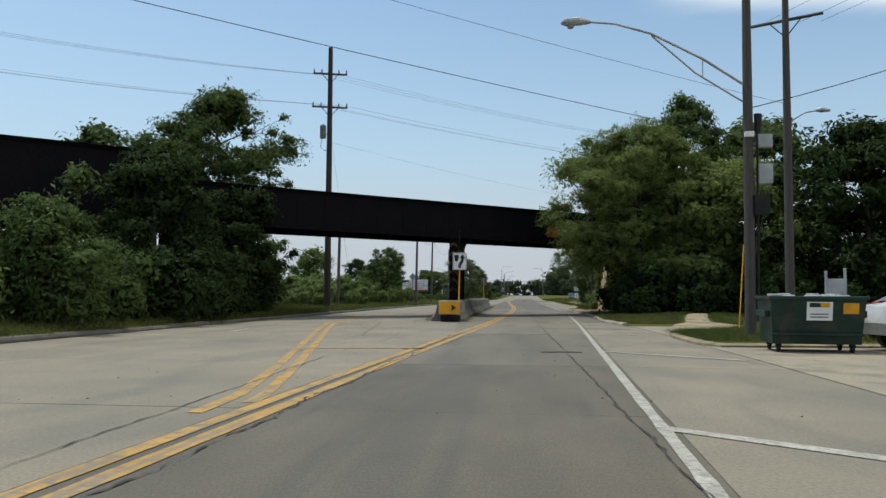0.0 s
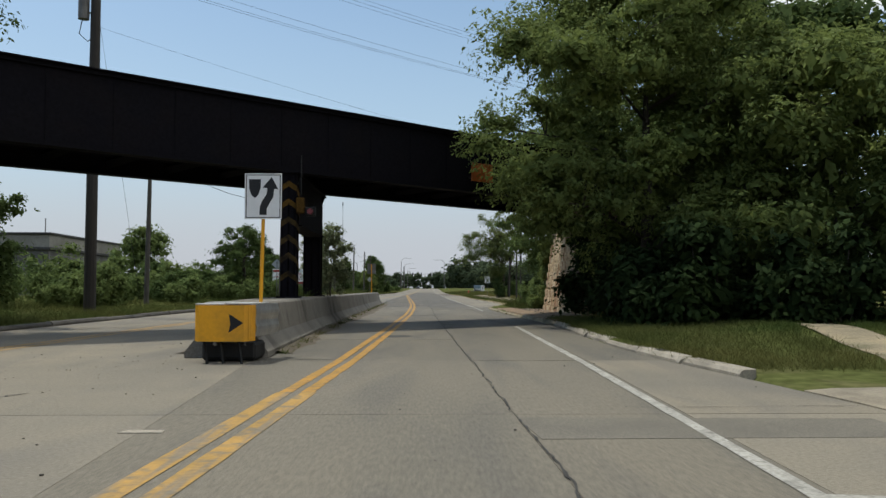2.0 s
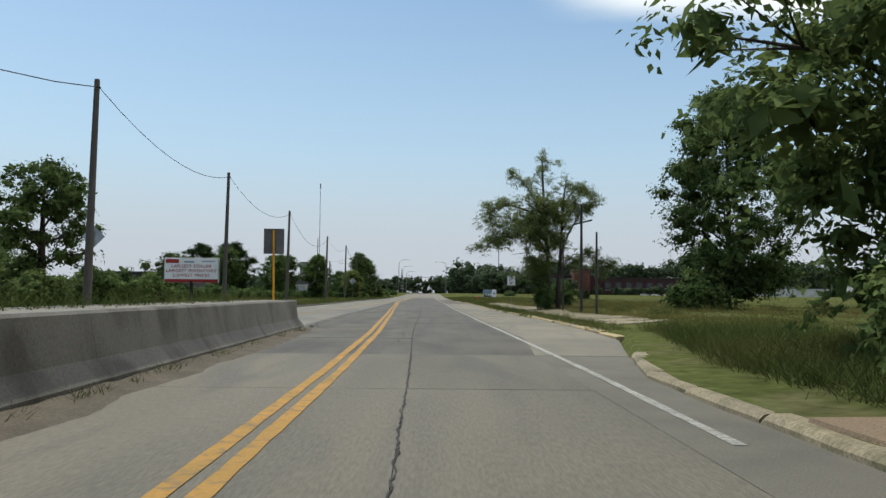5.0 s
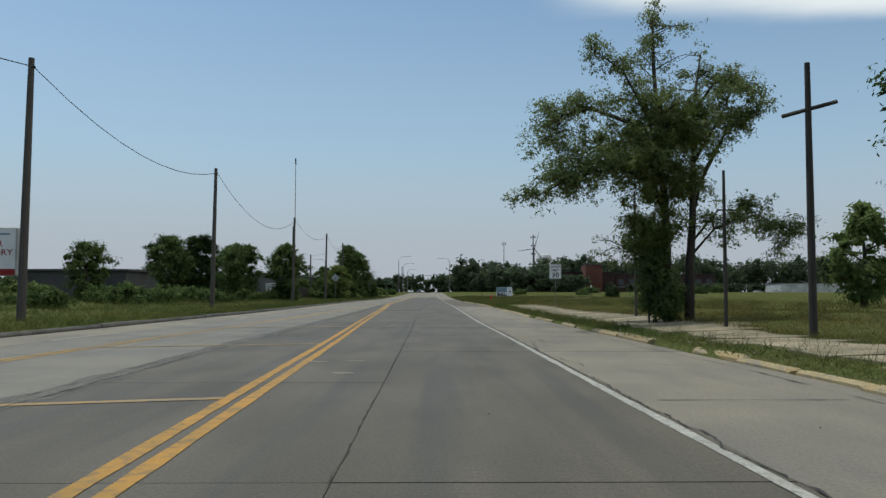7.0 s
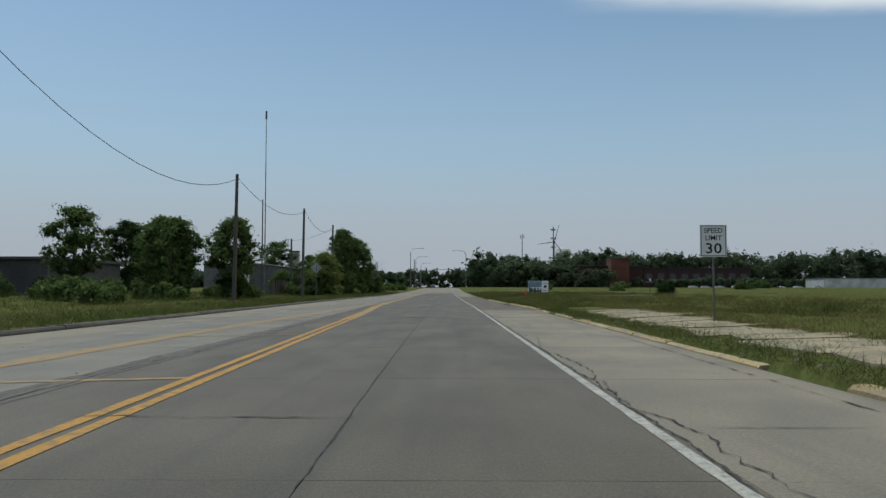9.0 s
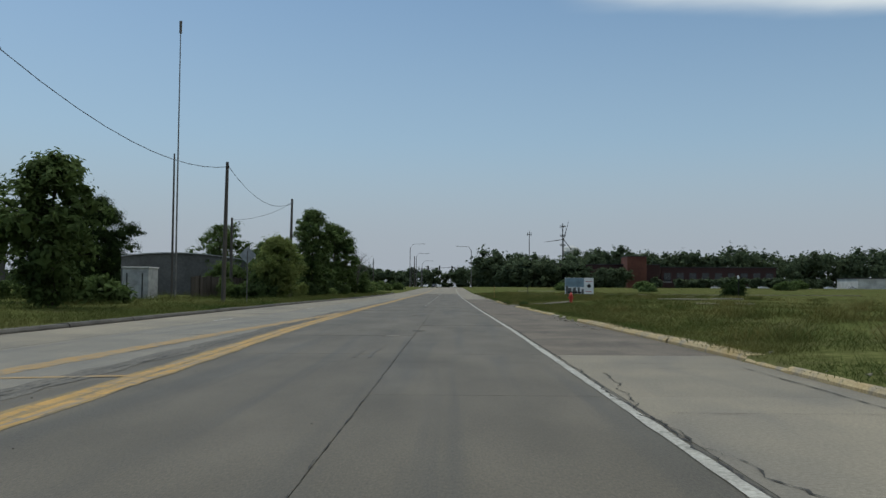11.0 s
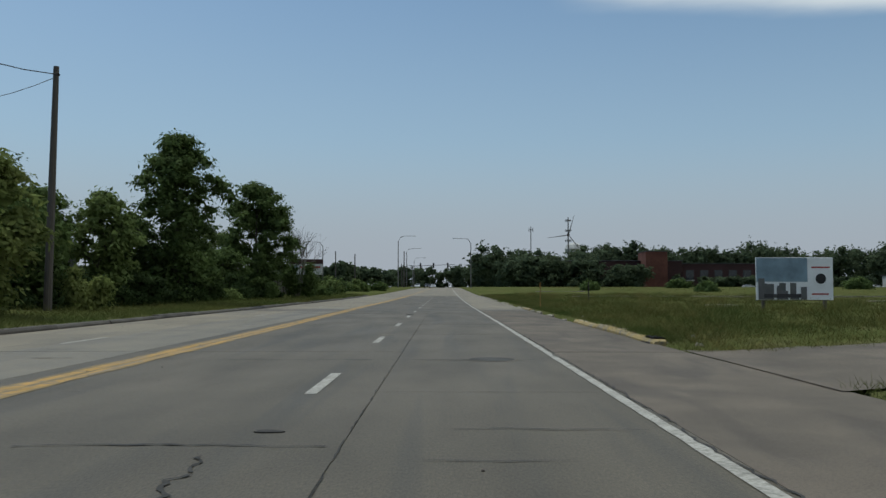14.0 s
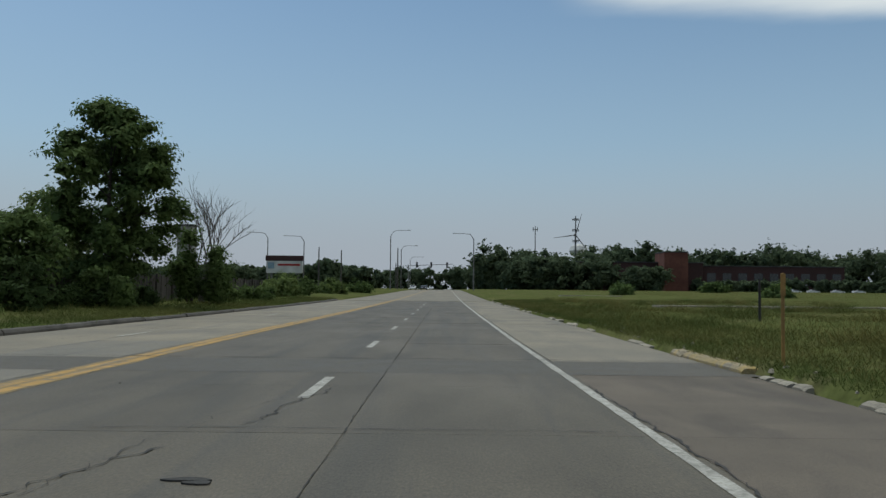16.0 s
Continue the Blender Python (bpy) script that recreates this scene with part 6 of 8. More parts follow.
for i, (x, y, h, w, lf) in enumerate(((-14.6, 222, 2.6, 1.9, "leaf_sunny"), (-16.4, 225, 2.6, 3.4, "leaf_deep_shade"), (-15.6, 231, 2.3, 3.0, "leaf_deep_shade"), (-16.4, 242, 2.8, 4.2, "leaf_deep_shade"), (-16.0, 249, 2.6, 4.2, "leaf_deep_shade"),
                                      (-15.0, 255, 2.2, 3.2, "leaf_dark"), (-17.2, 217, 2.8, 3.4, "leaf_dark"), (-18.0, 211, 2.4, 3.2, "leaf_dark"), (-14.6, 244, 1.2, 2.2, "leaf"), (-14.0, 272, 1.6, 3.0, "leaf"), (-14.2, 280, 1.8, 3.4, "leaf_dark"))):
    bush(x, y, h, w, 300 + i, lf, 4200, 0.085, label="dense dark shrub growing in front of the fence" if lf in ("leaf_dark", "leaf_deep_shade") else "bright green shrub growing in front of the fence", group="shrubs at the fence")
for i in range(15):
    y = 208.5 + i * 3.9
    bush(-15.9 + 0.35 * math.sin(i * 2.1), y, 1.5 + 0.35 * math.sin(i * 1.3), 3.6, 430 + i, "leaf_deep_shade", 3000, 0.075, depth=4.2, label="dark tangled hedge at the foot of the trees", group="hedge before the fence")
for i, (x, y, h, w) in enumerate(((-21.5, 176, 2.2, 4.0), (-25, 184, 2.4, 4.6), (-29, 176, 2.4, 5.0), (-33, 188, 2.8, 5.4), (-38, 180, 2.6, 5.4), (-19.4, 186, 1.9, 3.6), (-28.5, 197, 2.4, 4.6), (-36, 200, 2.8, 5.6), (-43, 192, 2.8, 6.0), (-44, 206, 3.0, 6.0), (-24, 152, 2.0, 4.4), (-31, 140, 2.2, 5.0))):
    bush(x, y, h, w, 450 + i, "leaf_dark", 3200, 0.1, label="low dark scrub in the rough grass", group="scrub beside the road")
tree(-24.5, 231, 7.6, 6.4, 128, "leaf_dark", leaves=9000, size=0.11, crown_from=0.1, clump=0.36, limbs=12, group=LT, label="dark leafy tree behind the fence")
for i, (x, y, h, w) in enumerate(((-21, 150, 1.8, 4), (-26, 156, 2.2, 5), (-19, 160, 1.5, 3.4), (-30, 163, 2.4, 6), (-23, 166, 1.9, 4.4), (-18.5, 170, 1.6, 3.4), (-36, 158, 2.6, 6), (-21, 132, 1.5, 3.6), (-27, 126, 2.0, 5), (-19.5, 118, 1.4, 3.4))):
    bush(x, y, h, w, 330 + i, "leaf_dark", 2600, 0.11, label="low dark scrub in the rough grass", group="scrub beside the road")
bush(-13.7, 264.6, 5.0, 3.6, 120, "leaf_dark", 14000, 0.085, label="round dark bush below the dead tree")
for i, (x, y, h, w) in enumerate(((-24, 172, 2.0, 4), (-27, 160, 2.2, 4), (-17.5, 186, 1.8, 3), (-15.5, 296, 2.4, 5), (-17, 310, 2.8, 6), (-15.5, 330, 2.4, 6), (-14.5, 350, 2.6, 6), (-31, 150, 2.0, 5), (-40, 165, 2.4, 6))):
    bush(x, y, h, w, 130 + i, "leaf" if i % 2 else "leaf_dark", 2600, 0.16, label="low bush in the verge", group="scrub beside the road", z0=0.2 + rise(y))

dt = thing("dead_tree", (-14.4, 267.4, 0.3), "bleached leafless dead tree", "tree")
g = Geo()
rng = random.Random(5)


def fork(p, d, length, r, depth_):
    q = p + d * length
    g.tube([p, p.lerp(q, 0.5) + Vector((rng.uniform(-1, 1), rng.uniform(-1, 1), 0)) * length * 0.05, q], [r, r * 0.8, r * 0.55], 5)
    if depth_:
        for _ in range(3 if depth_ > 1 else 2):
            fork(p.lerp(q, rng.uniform(0.6, 1.0)), (d + Vector((rng.uniform(-0.6, 0.6), rng.uniform(-0.6, 0.6), rng.uniform(0.0, 0.25)))).normalized(), length * rng.uniform(0.55, 0.8), r * 0.55, depth_ - 1)


for k in range(4):
    fork(Vector((rng.uniform(-0.15, 0.15), rng.uniform(-0.1, 0.1), -0.2)), Vector((rng.uniform(-0.22, 0.22), rng.uniform(-0.2, 0.2), 1)).normalized(), 3.05, 0.08, 4)
g.ob("trunk", M["dead"], dt)


# ---- distance ----
def far_woods(name, x0, x1, y, h, n, seed, label, width=60.0, size=0.62, leaves=720):
    rng_ = np.random.default_rng(seed)
    pts, rs = [], []
    for _ in range(n):
        cx, cy = rng_.uniform(x0, x1), y + rng_.uniform(-width / 2, width / 2)
        b = rise(cy)
        wave = 0.5 + 0.5 * math.sin(cx * 0.11 + seed) * math.sin(cx * 0.037 + seed * 2)
        q = h * (0.5 + 0.25 * wave + 0.25 * rng_.random())
        for f in (0.12, 0.3, 0.45, 0.6, 0.6, 0.72, 0.72, 0.82):
            pts.append((cx + rng_.normal() * q * (0.24 if f < 0.8 else 0.12), cy + rng_.normal() * q * 0.15, b + q * f))
            rs.append(q * rng_.uniform(0.7, 1.15) * (0.25 if f < 0.7 else 0.19))
    e = thing(name, (0, 0, 0), label, "woods", kind="stuff")
    leaf_cloud("far_foliage", pts, rs, int(n * leaves), size * 0.8, M["leaf_far"], e, seed, flat=0.9, hollow=0.45, core=0.25, sprig=6, bunch=1.7, slim=0.85, droop=0.1)
    return e


far_woods("far_woods", -70, 30, 720, 17, 46, 201, "distant hazy wood across the road's end")
far_woods("far_woods", 64, 79, 524, 11, 12, 213, "round trees before the distant factory", width=8, size=0.5)
far_woods("far_woods", 26, 63, 526, 15, 44, 211, "trees before the distant factory", width=14, size=0.5)
far_woods("far_woods", 95, 180, 534, 6.4, 44, 212, "bushes before the distant factory", width=10, size=0.45)
far_woods("far_woods", 18, 130, 640, 28, 70, 202, "distant dark trees behind the meadow")
far_woods("far_woods", 130, 330, 700, 33, 110, 203, "distant dark trees behind the meadow")
far_woods("far_woods", 330, 700, 760, 27, 90, 204, "distant dark trees behind the meadow")
far_woods("far_woods", -330, -60, 620, 14, 66, 205, "distant trees on the skyline", size=0.7)
far_woods("far_woods", -120, -22, 460, 9, 50, 206, "distant trees behind the verge")
far_woods("far_woods", -700, -300, 700, 18, 50, 207, "distant trees on the skyline", size=0.8)

# buildings
def building(name, x, y, w, d, h, wall, label, turn=0, windows=0, roof_over=0.4, z=0.0):
    b = thing(name, (x, y, z), label, "building", turn=turn)
    Geo().box(-w / 2, w / 2, -d / 2, d / 2, -1.0, h, 0.05).ob("wall", M[wall], b)
    Geo().box(-w / 2 - roof_over, w / 2 + roof_over, -d / 2 - roof_over, d / 2 + roof_over, h, h + 0.35, 0.05).ob("roof", M["roof"], b)
    for i in range(windows):
        xx = -w / 2 + (i + 0.5) * w / windows
        win = Geo().box(xx - w / windows * 0.28, xx + w / windows * 0.28, -d / 2 - 0.06, -d / 2 + 0.1, h * 0.35, h * 0.75, 0.02).ob("window", M["glass"], b)
        Geo().box(xx - w / windows * 0.32, xx + w / windows * 0.32, -d / 2 - 0.12, -d / 2, h * 0.31, h * 0.345, 0.01).ob("sill", M["bld_white"], win)
    return b


ware = building("warehouse", -59.7, 149, 14, 28, 6.5, "bld_dark", "grey warehouse with a pale upper band behind the scrub", 2)
Geo().box(-7.12, 7.12, -14.12, 14.12, 6.86, 8.6, 0.05).ob("upper_band", M["bld_grey"], ware, "dull pale upper cladding band")
Geo().box(-7.4, 7.4, -14.4, 14.4, 8.6, 8.9, 0.05).ob("top_roof", M["roof"], ware)
Geo().tube([(5.2, -11.0, 8.85), (5.2, -11.0, 11.1)], 0.07, 6).ob("roof_mast", M["sign_back"], ware)
building("long_shed", -52, 215, 16, 20, 4.3, "roof", "long low grey shed behind the verge", 0, 0)
shop = thing("workshop", (-27.5, 232, 0.0), "plain grey workshop with a shallow barrel roof behind the fence", "building", turn=8)
arc_ = [(-6.5 + 13 * i / 16, 3.75 + 0.95 * math.cos((i / 16 - 0.4) * 2.3)) for i in range(17)]
Geo().extrude([(-6.5, -1.0), (6.5, -1.0)] + [(a_, b_ - 0.12) for a_, b_ in arc_[::-1]], [(0, -4, 0), (0, 4, 0)]).ob("wall", M["bld_dark"], shop)
Geo().extrude(arc_ + [(a_, b_ - 0.1) for a_, b_ in arc_[::-1]], [(0, -4.25, 0), (0, 4.25, 0)]).ob("roof", M["box_grey"], shop, "pale ribbed metal barrel roof")
hut = thing("switch_hut", (-22.75, 204.5, 0.2), "small pale metal hut with a white lid behind the verge", "hut")
Geo().box(-0.95, 0.95, -0.95, 0.95, -0.3, 2.3, 0.02).ob("wall", M["box_grey"], hut)
Geo().box(-1.02, 1.02, -1.02, 1.02, 2.3, 2.42, 0.02).ob("roof", M["bld_white"], hut, "white metal lid")
for x in (-0.5, 0.62):
    Geo().box(x - 0.035, x + 0.035, -1.3, -1.22, -0.3, 1.95, 0.005).ob("guard_post", M["black"], hut, "dark guard post")
building("brick_factory", 70, 560, 60, 40, 11.5, "brick", "long dark red brick factory across the meadow", 0, 0, z=1.4)
building("brick_tower_house", 87, 538, 9.0, 14, 15.2, "brick_light", "orange-red brick block at the factory's corner", 0, 0, roof_over=0.15, z=1.4)
building("brick_factory_wing", 130, 566, 56, 40, 10.5, "brick", "long dark red brick factory wing", 0, 9, z=1.4)
rbd = thing("roadside_board", (-39.8, 420, 1.2), "large roadside board with a dark top and a pale printed panel", "billboard")
for x in (-3.2, 3.2):
    Geo().box(x - 0.25, x + 0.25, -0.2, 0.2, -0.5, 5.2, 0.03).ob("post", M["bld_dark"], rbd)
Geo().box(-4.6, 4.6, -0.5, 0.5, 6.9, 8.2, 0.05).ob("top_panel", M["brick"], rbd, "dark brown top panel")
Geo().box(-4.4, 4.4, -0.45, 0.45, 3.9, 6.88, 0.05).ob("panel", M["bld_white"], rbd, "pale printed panel")
Geo().box(-4.0, -2.4, -0.52, -0.46, 5.0, 6.5, 0.02).ob("emblem", M["sign_blue"], rbd)
Geo().box(-1.6, 3.9, -0.52, -0.46, 5.7, 6.2, 0.02).ob("red_bar", M["sign_red"], rbd)
building("stair_tower", -48, 370, 2.8, 2.8, 11.8, "bld_grey", "slim grey tower block with a flat dark cap", 0, roof_over=0.15, z=0.7)
building("white_shed", 200, 520, 40, 20, 5.0, "bld_white", "white sheds at the far edge of the meadow", 0, z=1.4)
building("white_shed", 290, 560, 60, 20, 8.0, "bld_white", "white sheds at the far edge of the meadow", 0, z=1.4)

# telecom towers, far lamps, signals
tw = thing("telecom_tower", (71.5, 675, 1.6), "distant steel telecom tower with antennas", "tower")
Geo().tube([(0, 0, 0), (0, 0, 42)], [0.6, 0.3], 8).ob("shaft", M["sign_back"], tw)
for z in (28, 34, 40):
    g = Geo()
    for a in range(6):
        c_, s_ = math.cos(a * 1.047), math.sin(a * 1.047)
        g.box(c_ * 1.6 - 0.14, c_ * 1.6 + 0.14, s_ * 1.6 - 0.12, s_ * 1.6 + 0.12, z - 0.7, z + 0.7)
    g.tube([(-2, 0, z), (2, 0, z)], 0.12, 4).tube([(0, -2, z), (0, 2, z)], 0.12, 4).ob("antenna_array", M["sign_back"], tw)
turbine = thing("wind_turbine", (75.2, 700, 1.6), "distant wind turbine with three blades at rest", "wind turbine")
Geo().tube([(0, 0, 0), (0, 0, 33)], [0.5, 0.3], 8).ob("mast", M["sign_back"], turbine)
Geo().box(-0.7, 0.7, -1.2, 1.5, 32.4, 33.8, 0.2).ob("nacelle", M["sign_back"], turbine)
for a in (74, 188, 308):
    c_, s_ = math.cos(radians(a)), math.sin(radians(a))
    Geo().tube([(0, -1.4, 33), (c_ * 4, -1.4, 33 + s_ * 4), (c_ * 13, -1.4, 33 + s_ * 13)], [0.22, 0.32, 0.1], 6).ob("blade", M["sign_back"], turbine)
fp = thing("telecom_pole", (55.5, 735, 1.6), "distant slim telecom pole", "tower")
Geo().tube([(0, 0, 0), (0, 0, 41)], [0.4, 0.25], 8).ob("shaft", M["sign_back"], fp)
Geo().box(-1.5, 1.5, -0.2, 0.2, 38.6, 39.0, 0.05).box(-1.5, -1.1, -0.25, 0.25, 37.6, 40.2, 0.05).box(1.1, 1.5, -0.25, 0.25, 37.6, 40.2, 0.05).ob("antenna_array", M["sign_back"], fp)


def street_lamp(x, y, h, way):
    s = thing("street_lamp", (x, y, rise(y)), "slender steel street lamp with a curved arm", "street lamp", "street lamps")
    Geo().tube([(0, 0, 0), (0, 0, h * 0.9), (way * 0.8, 0, h * 0.985), (way * 2.4, 0, h), (way * 4.4, 0, h)], [0.16, 0.11, 0.08, 0.06, 0.05], 8).ob("pole", M["sign_back"], s)
    Geo().box(min(way * 4.3, way * 5.2), max(way * 4.3, way * 5.2), -0.15, 0.15, h - 0.06, h + 0.14, 0.04).ob("lamp_head", M["galv"], s)
    return s


for x, y, h, w_ in ((-14.6, 430, 15.5, 1), (-14.6, 480, 14.0, 1), (-14.6, 545, 13, 1), (6.6, 425, 14.5, -1), (-44, 420, 14, -1), (-36, 425, 13.5, -1)):
    street_lamp(x, y, h, w_)
for x, y, h in ((-14.2, 455, 12), (-33, 430, 11), (-28, 436, 10.5), (-17.5, 500, 9)):
    timber_pole(x, y, rise(y), h + rise(y), 0.18, "distant timber utility pole")
sg = thing("signal_gantry", (-13.5, 505, 1.5), "traffic signals hanging from a long mast arm", "traffic signal")
Geo().tube([(0, 0, 0), (0, 0, 8.6)], 0.16, 8).tube([(0, 0, 8.3), (15.5, 0, 9.0)], 0.1, 8).ob("mast_arm", M["sign_back"], sg)
for x in (3.0, 8.0, 13.5):
    Geo().box(x - 0.3, x + 0.3, -0.25, 0.2, 7.6, 9.6, 0.05).ob("signal_head", M["black"], sg)
car(-10.4, 470, rise(470), 0, M["car_white"], "silver car waiting far down the road", "distant cars")
car(-6.6, 455, rise(455), 0, M["car_dark"], "dark car waiting far down the road", "distant cars")
car(-6.0, 540, rise(540), 0, M["car_white"], "white car far down the road", "distant cars")
for i, x in enumerate((118, 125, 133, 139, 148, 171, 178)):
    car(x, 512 + (i % 3) * 3, rise(512), 90 + i * 2, M["car_white"], "white van-like vehicle parked before the distant factory", "distant cars")
wtower = thing("water_tower", (109.5, 900, 1.5), "distant pale water tower on a slim pedestal", "water tower")
Geo().tube([(0, 0, 0), (0, 0, 26), (0, 0, 29)], [2.2, 1.6, 3.0], 12).ob("pedestal", M["bld_white"], wtower)
Geo().tube([(0, 0, 28.5), (0, 0, 30.5), (0, 0, 34), (0, 0, 37.5), (0, 0, 39.5)], [3.0, 6.5, 8.0, 6.5, 2.0], 18).ob("tank", M["bld_white"], wtower)


# ---- kerbs ----
def kerb(name, xf, y0, y1, side, m, seed, piece=3.0, h=0.14, w=0.3, skip=0.0, rough_=0.02):
    """A row of kerb stones; side 1 runs outwards to +x."""
    rng_ = random.Random(seed)
    k = thing(name, (0, 0, 0), "weathered concrete kerb with broken pieces" if skip else "low concrete kerb along the verge", "kerb", kind="structure")
    y = y0
    while y < y1:
        ln = piece * rng_.uniform(0.75, 1.2)
        e = min(y1, y + ln - 0.03)
        if rng_.random() >= skip:
            hh = h + rng_.uniform(-rough_, rough_)
            prof = [(0, -0.1), (0.0, hh * 0.45), (0.045, hh * 0.9), (0.08, hh), (w, hh), (w, -0.1)]
            if side < 0:
                prof = [(-a, b) for a, b in prof][::-1]
            else:
                prof = prof[::-1]
            dx = rng_.uniform(-rough_, rough_) * 1.5
            cuts = [y, y + 0.07] + [y + (e - y) * f for f in (0.3, 0.5, 0.72)] + [e - 0.07, e] if rough_ > 0.02 else [y, 0.5 * (y + e), e]
            path = [(xf(q) + dx + rng_.uniform(-rough_, rough_) * 0.5, q, rise(q) - (hh * rng_.uniform(0.1, 0.5) if rough_ > 0.02 and i_ in (0, len(cuts) - 1) else rng_.uniform(0, rough_) * 0.3)) for i_, q in enumerate(cuts)]
            Geo().extrude(prof[::-1], path).ob("kerb_stone", M[m], k)
        y += ln
    return k


kerb("kerb", curb_left_x, -20, 300, -1, "curb_dark", 1, 4.0, 0.13)
kerb("kerb", curb_right_x, 33.5, 49, 1, "curb", 3, 2.2, 0.11, w=0.26, rough_=0.022)
kerb("kerb", curb_right_x, 49, 75, 1, "path", 13, 2.4, 0.105, w=0.26, rough_=0.025)
kerb("kerb", curb_right_x, 80, 158, 1, "curb_faded", 4, 2.6, 0.085, w=0.24, skip=0.12, rough_=0.035)
kerb("kerb", curb_right_x, 158, 174.2, 1, "curb_faded", 5, 4.6, 0.115, w=0.34, rough_=0.015)
kerb("kerb", curb_right_x, 175.3, 181, 1, "curb", 15, 0.6, 0.05, w=0.2, skip=0.55, rough_=0.035)
kerb("kerb", curb_right_x, 181, 197.5, 1, "curb_yellow", 16, 2.4, 0.09, w=0.2, skip=0.1, rough_=0.03)
kerb("kerb", curb_right_x, 206, 217, 1, "curb_yellow", 6, 2.2, 0.10, w=0.25, skip=0.1, rough_=0.035)
kerb("kerb", curb_right_x, 217, 231, 1, "curb", 7, 0.4, 0.05, w=0.13, skip=0.72, rough_=0.03)
kerb("kerb", curb_right_x, 231.6, 235.2, 1, "curb_yellow", 8, 3.5, 0.12, w=0.3, rough_=0.025)
kerb("kerb", curb_right_x, 236, 300, 1, "curb", 9, 1.2, 0.06, w=0.22, skip=0.6, rough_=0.03)

# drive, walk and bare ground beside the road
drive = Geo()
drive.prism([(4.28, -40), (30, -40), (30, 33), (9.5, 33), (6.6, 33.0), (5.3, 32.3), (4.3, 32.2), (3.88, 32.0), (3.98, 31), (4.14, 25), (4.18, 17)], -0.1, 0.015)
tagged(drive.ob("driveway", M["drive"]), "wide cracked concrete driveway", "driveway", kind="structure")
plot = Geo().prism([(4.4, 19.2), (6, 19.5), (9, 19.8), (15, 20.2), (15, 32.6), (10.8, 32.2), (9.2, 31.5), (7.7, 30.4), (5.2, 27.0), (4.4, 25.4), (4.2, 23.5), (4.2, 20.4)], -0.05, 0.09)
tagged(plot.ob("grass_plot", M["ground"]), "grass island in the driveway", "lawn", kind="structure")
rim = Geo()
rim.extrude([(-0.12, -0.05), (0.12, -0.05), (0.10, 0.06), (-0.02, 0.10), (-0.12, 0.10)], [(7.7, 30.5, 0), (5.15, 27.1, 0), (4.35, 25.4, 0), (4.15, 23.5, 0), (4.15, 20.4, 0), (4.4, 19.2, 0), (6, 19.45, 0), (9, 19.75, 0), (15, 20.1, 0)])
tagged(rim.ob("plot_kerb", M["path"]), "concrete kerb round the grass island", "kerb", kind="structure")


def path_x(y):
    return float(np.interp(y, [33, 35, 37, 39.5, 42, 44], [7.0, 7.05, 7.3, 7.9, 8.7, 9.8]))


py_ = frange(32.4, 43.5, 0.5)


def path_half(y):
    return float(np.interp(y, [32.4, 33.6, 35.2, 44], [1.5, 1.2, 0.5, 0.45]))


tagged(Geo().add([(path_x(y) + o * path_half(y), y, max(ground_z(path_x(y) + o * path_half(y), y), -0.012) + 0.03) for y in py_ for o in (-1, -0.5, 0, 0.5, 1)],
                 [(5 * i + k, 5 * i + k + 1, 5 * i + k + 6, 5 * i + k + 5) for i in range(len(py_) - 1) for k in range(4)]).ob("footpath", M["path"]), "narrow concrete footpath in the grass", "footpath", kind="structure")
dirt_y = frange(49, 66.5, 0.5)
tagged(Geo().add([(curb_right_x(y) + 0.13 + 0.03 * math.sin(y * 5.1) + f * (6.2 - curb_right_x(y)), y, 0.0 if d_ else max(0.120 + 0.11 * f, ground_z(curb_right_x(y) + 0.13 + f * (6.2 - curb_right_x(y)), y) + 0.035) + 0.012 * math.sin(y * 2.3 + f * 7)) for y in dirt_y for d_, f in ((1, 0), (0, 0.01), (0, 0.25), (0, 0.5), (0, 0.75), (0, 1))],
                 [(6 * i + k, 6 * i + k + 1, 6 * i + k + 7, 6 * i + k + 6) for i in range(len(dirt_y) - 1) for k in range(5)]).ob("bare_strip", M["dirt"]), "bare red-brown dirt strip below the abutment", "dirt", kind="structure")
slabs = thing("old_footpath", (0, 0, 0), "broken old concrete footpath slabs with weeds", "footpath", kind="structure")
rng = random.Random(8)
for i in range(38):
    y = 88 + i * 1.65
    x0 = 6.1 + float(np.interp(y, [88, 110, 130, 150], [0.3, 0.2, -0.1, 0.1]))
    if rng.random() < 0.95:
        e = 1.65 * rng.uniform(0.93, 1.02)
        w0, w1 = rng.uniform(1.5, 2.7), rng.uniform(1.5, 2.7)
        poly = [(x0 - rng.uniform(-0.25, 0.45), y), (x0 + w0 * 0.55, y - rng.uniform(0, 0.1)), (x0 + w0, y + rng.uniform(0, 0.15)), (x0 + w1 + rng.uniform(-0.1, 0.2), y + e * 0.55), (x0 + w1, y + e), (x0 + w1 * 0.4, y + e - rng.uniform(0, 0.12)), (x0 - rng.uniform(-0.25, 0.4), y + e - rng.uniform(0, 0.1))]
        n_ = len(poly)
        lift = rng.uniform(0.02, 0.045)
        mesh_ob("slab", [(px, py, ground_z(px, py) - 0.06) for px, py in poly] + [(px, py, ground_z(px, py) + lift) for px, py in poly],
                [tuple(range(n_, 2 * n_))] + [(q, (q + 1) % n_, n_ + (q + 1) % n_, n_ + q) for q in range(n_)], M["path"], slabs)


def drive_z(x, y):
    e = min(1, max(0, (x - curb_right_x(y)) / 1.6))
    return rise(y) + 0.012 + e * (ground_z(x, y) + 0.035 - rise(y))


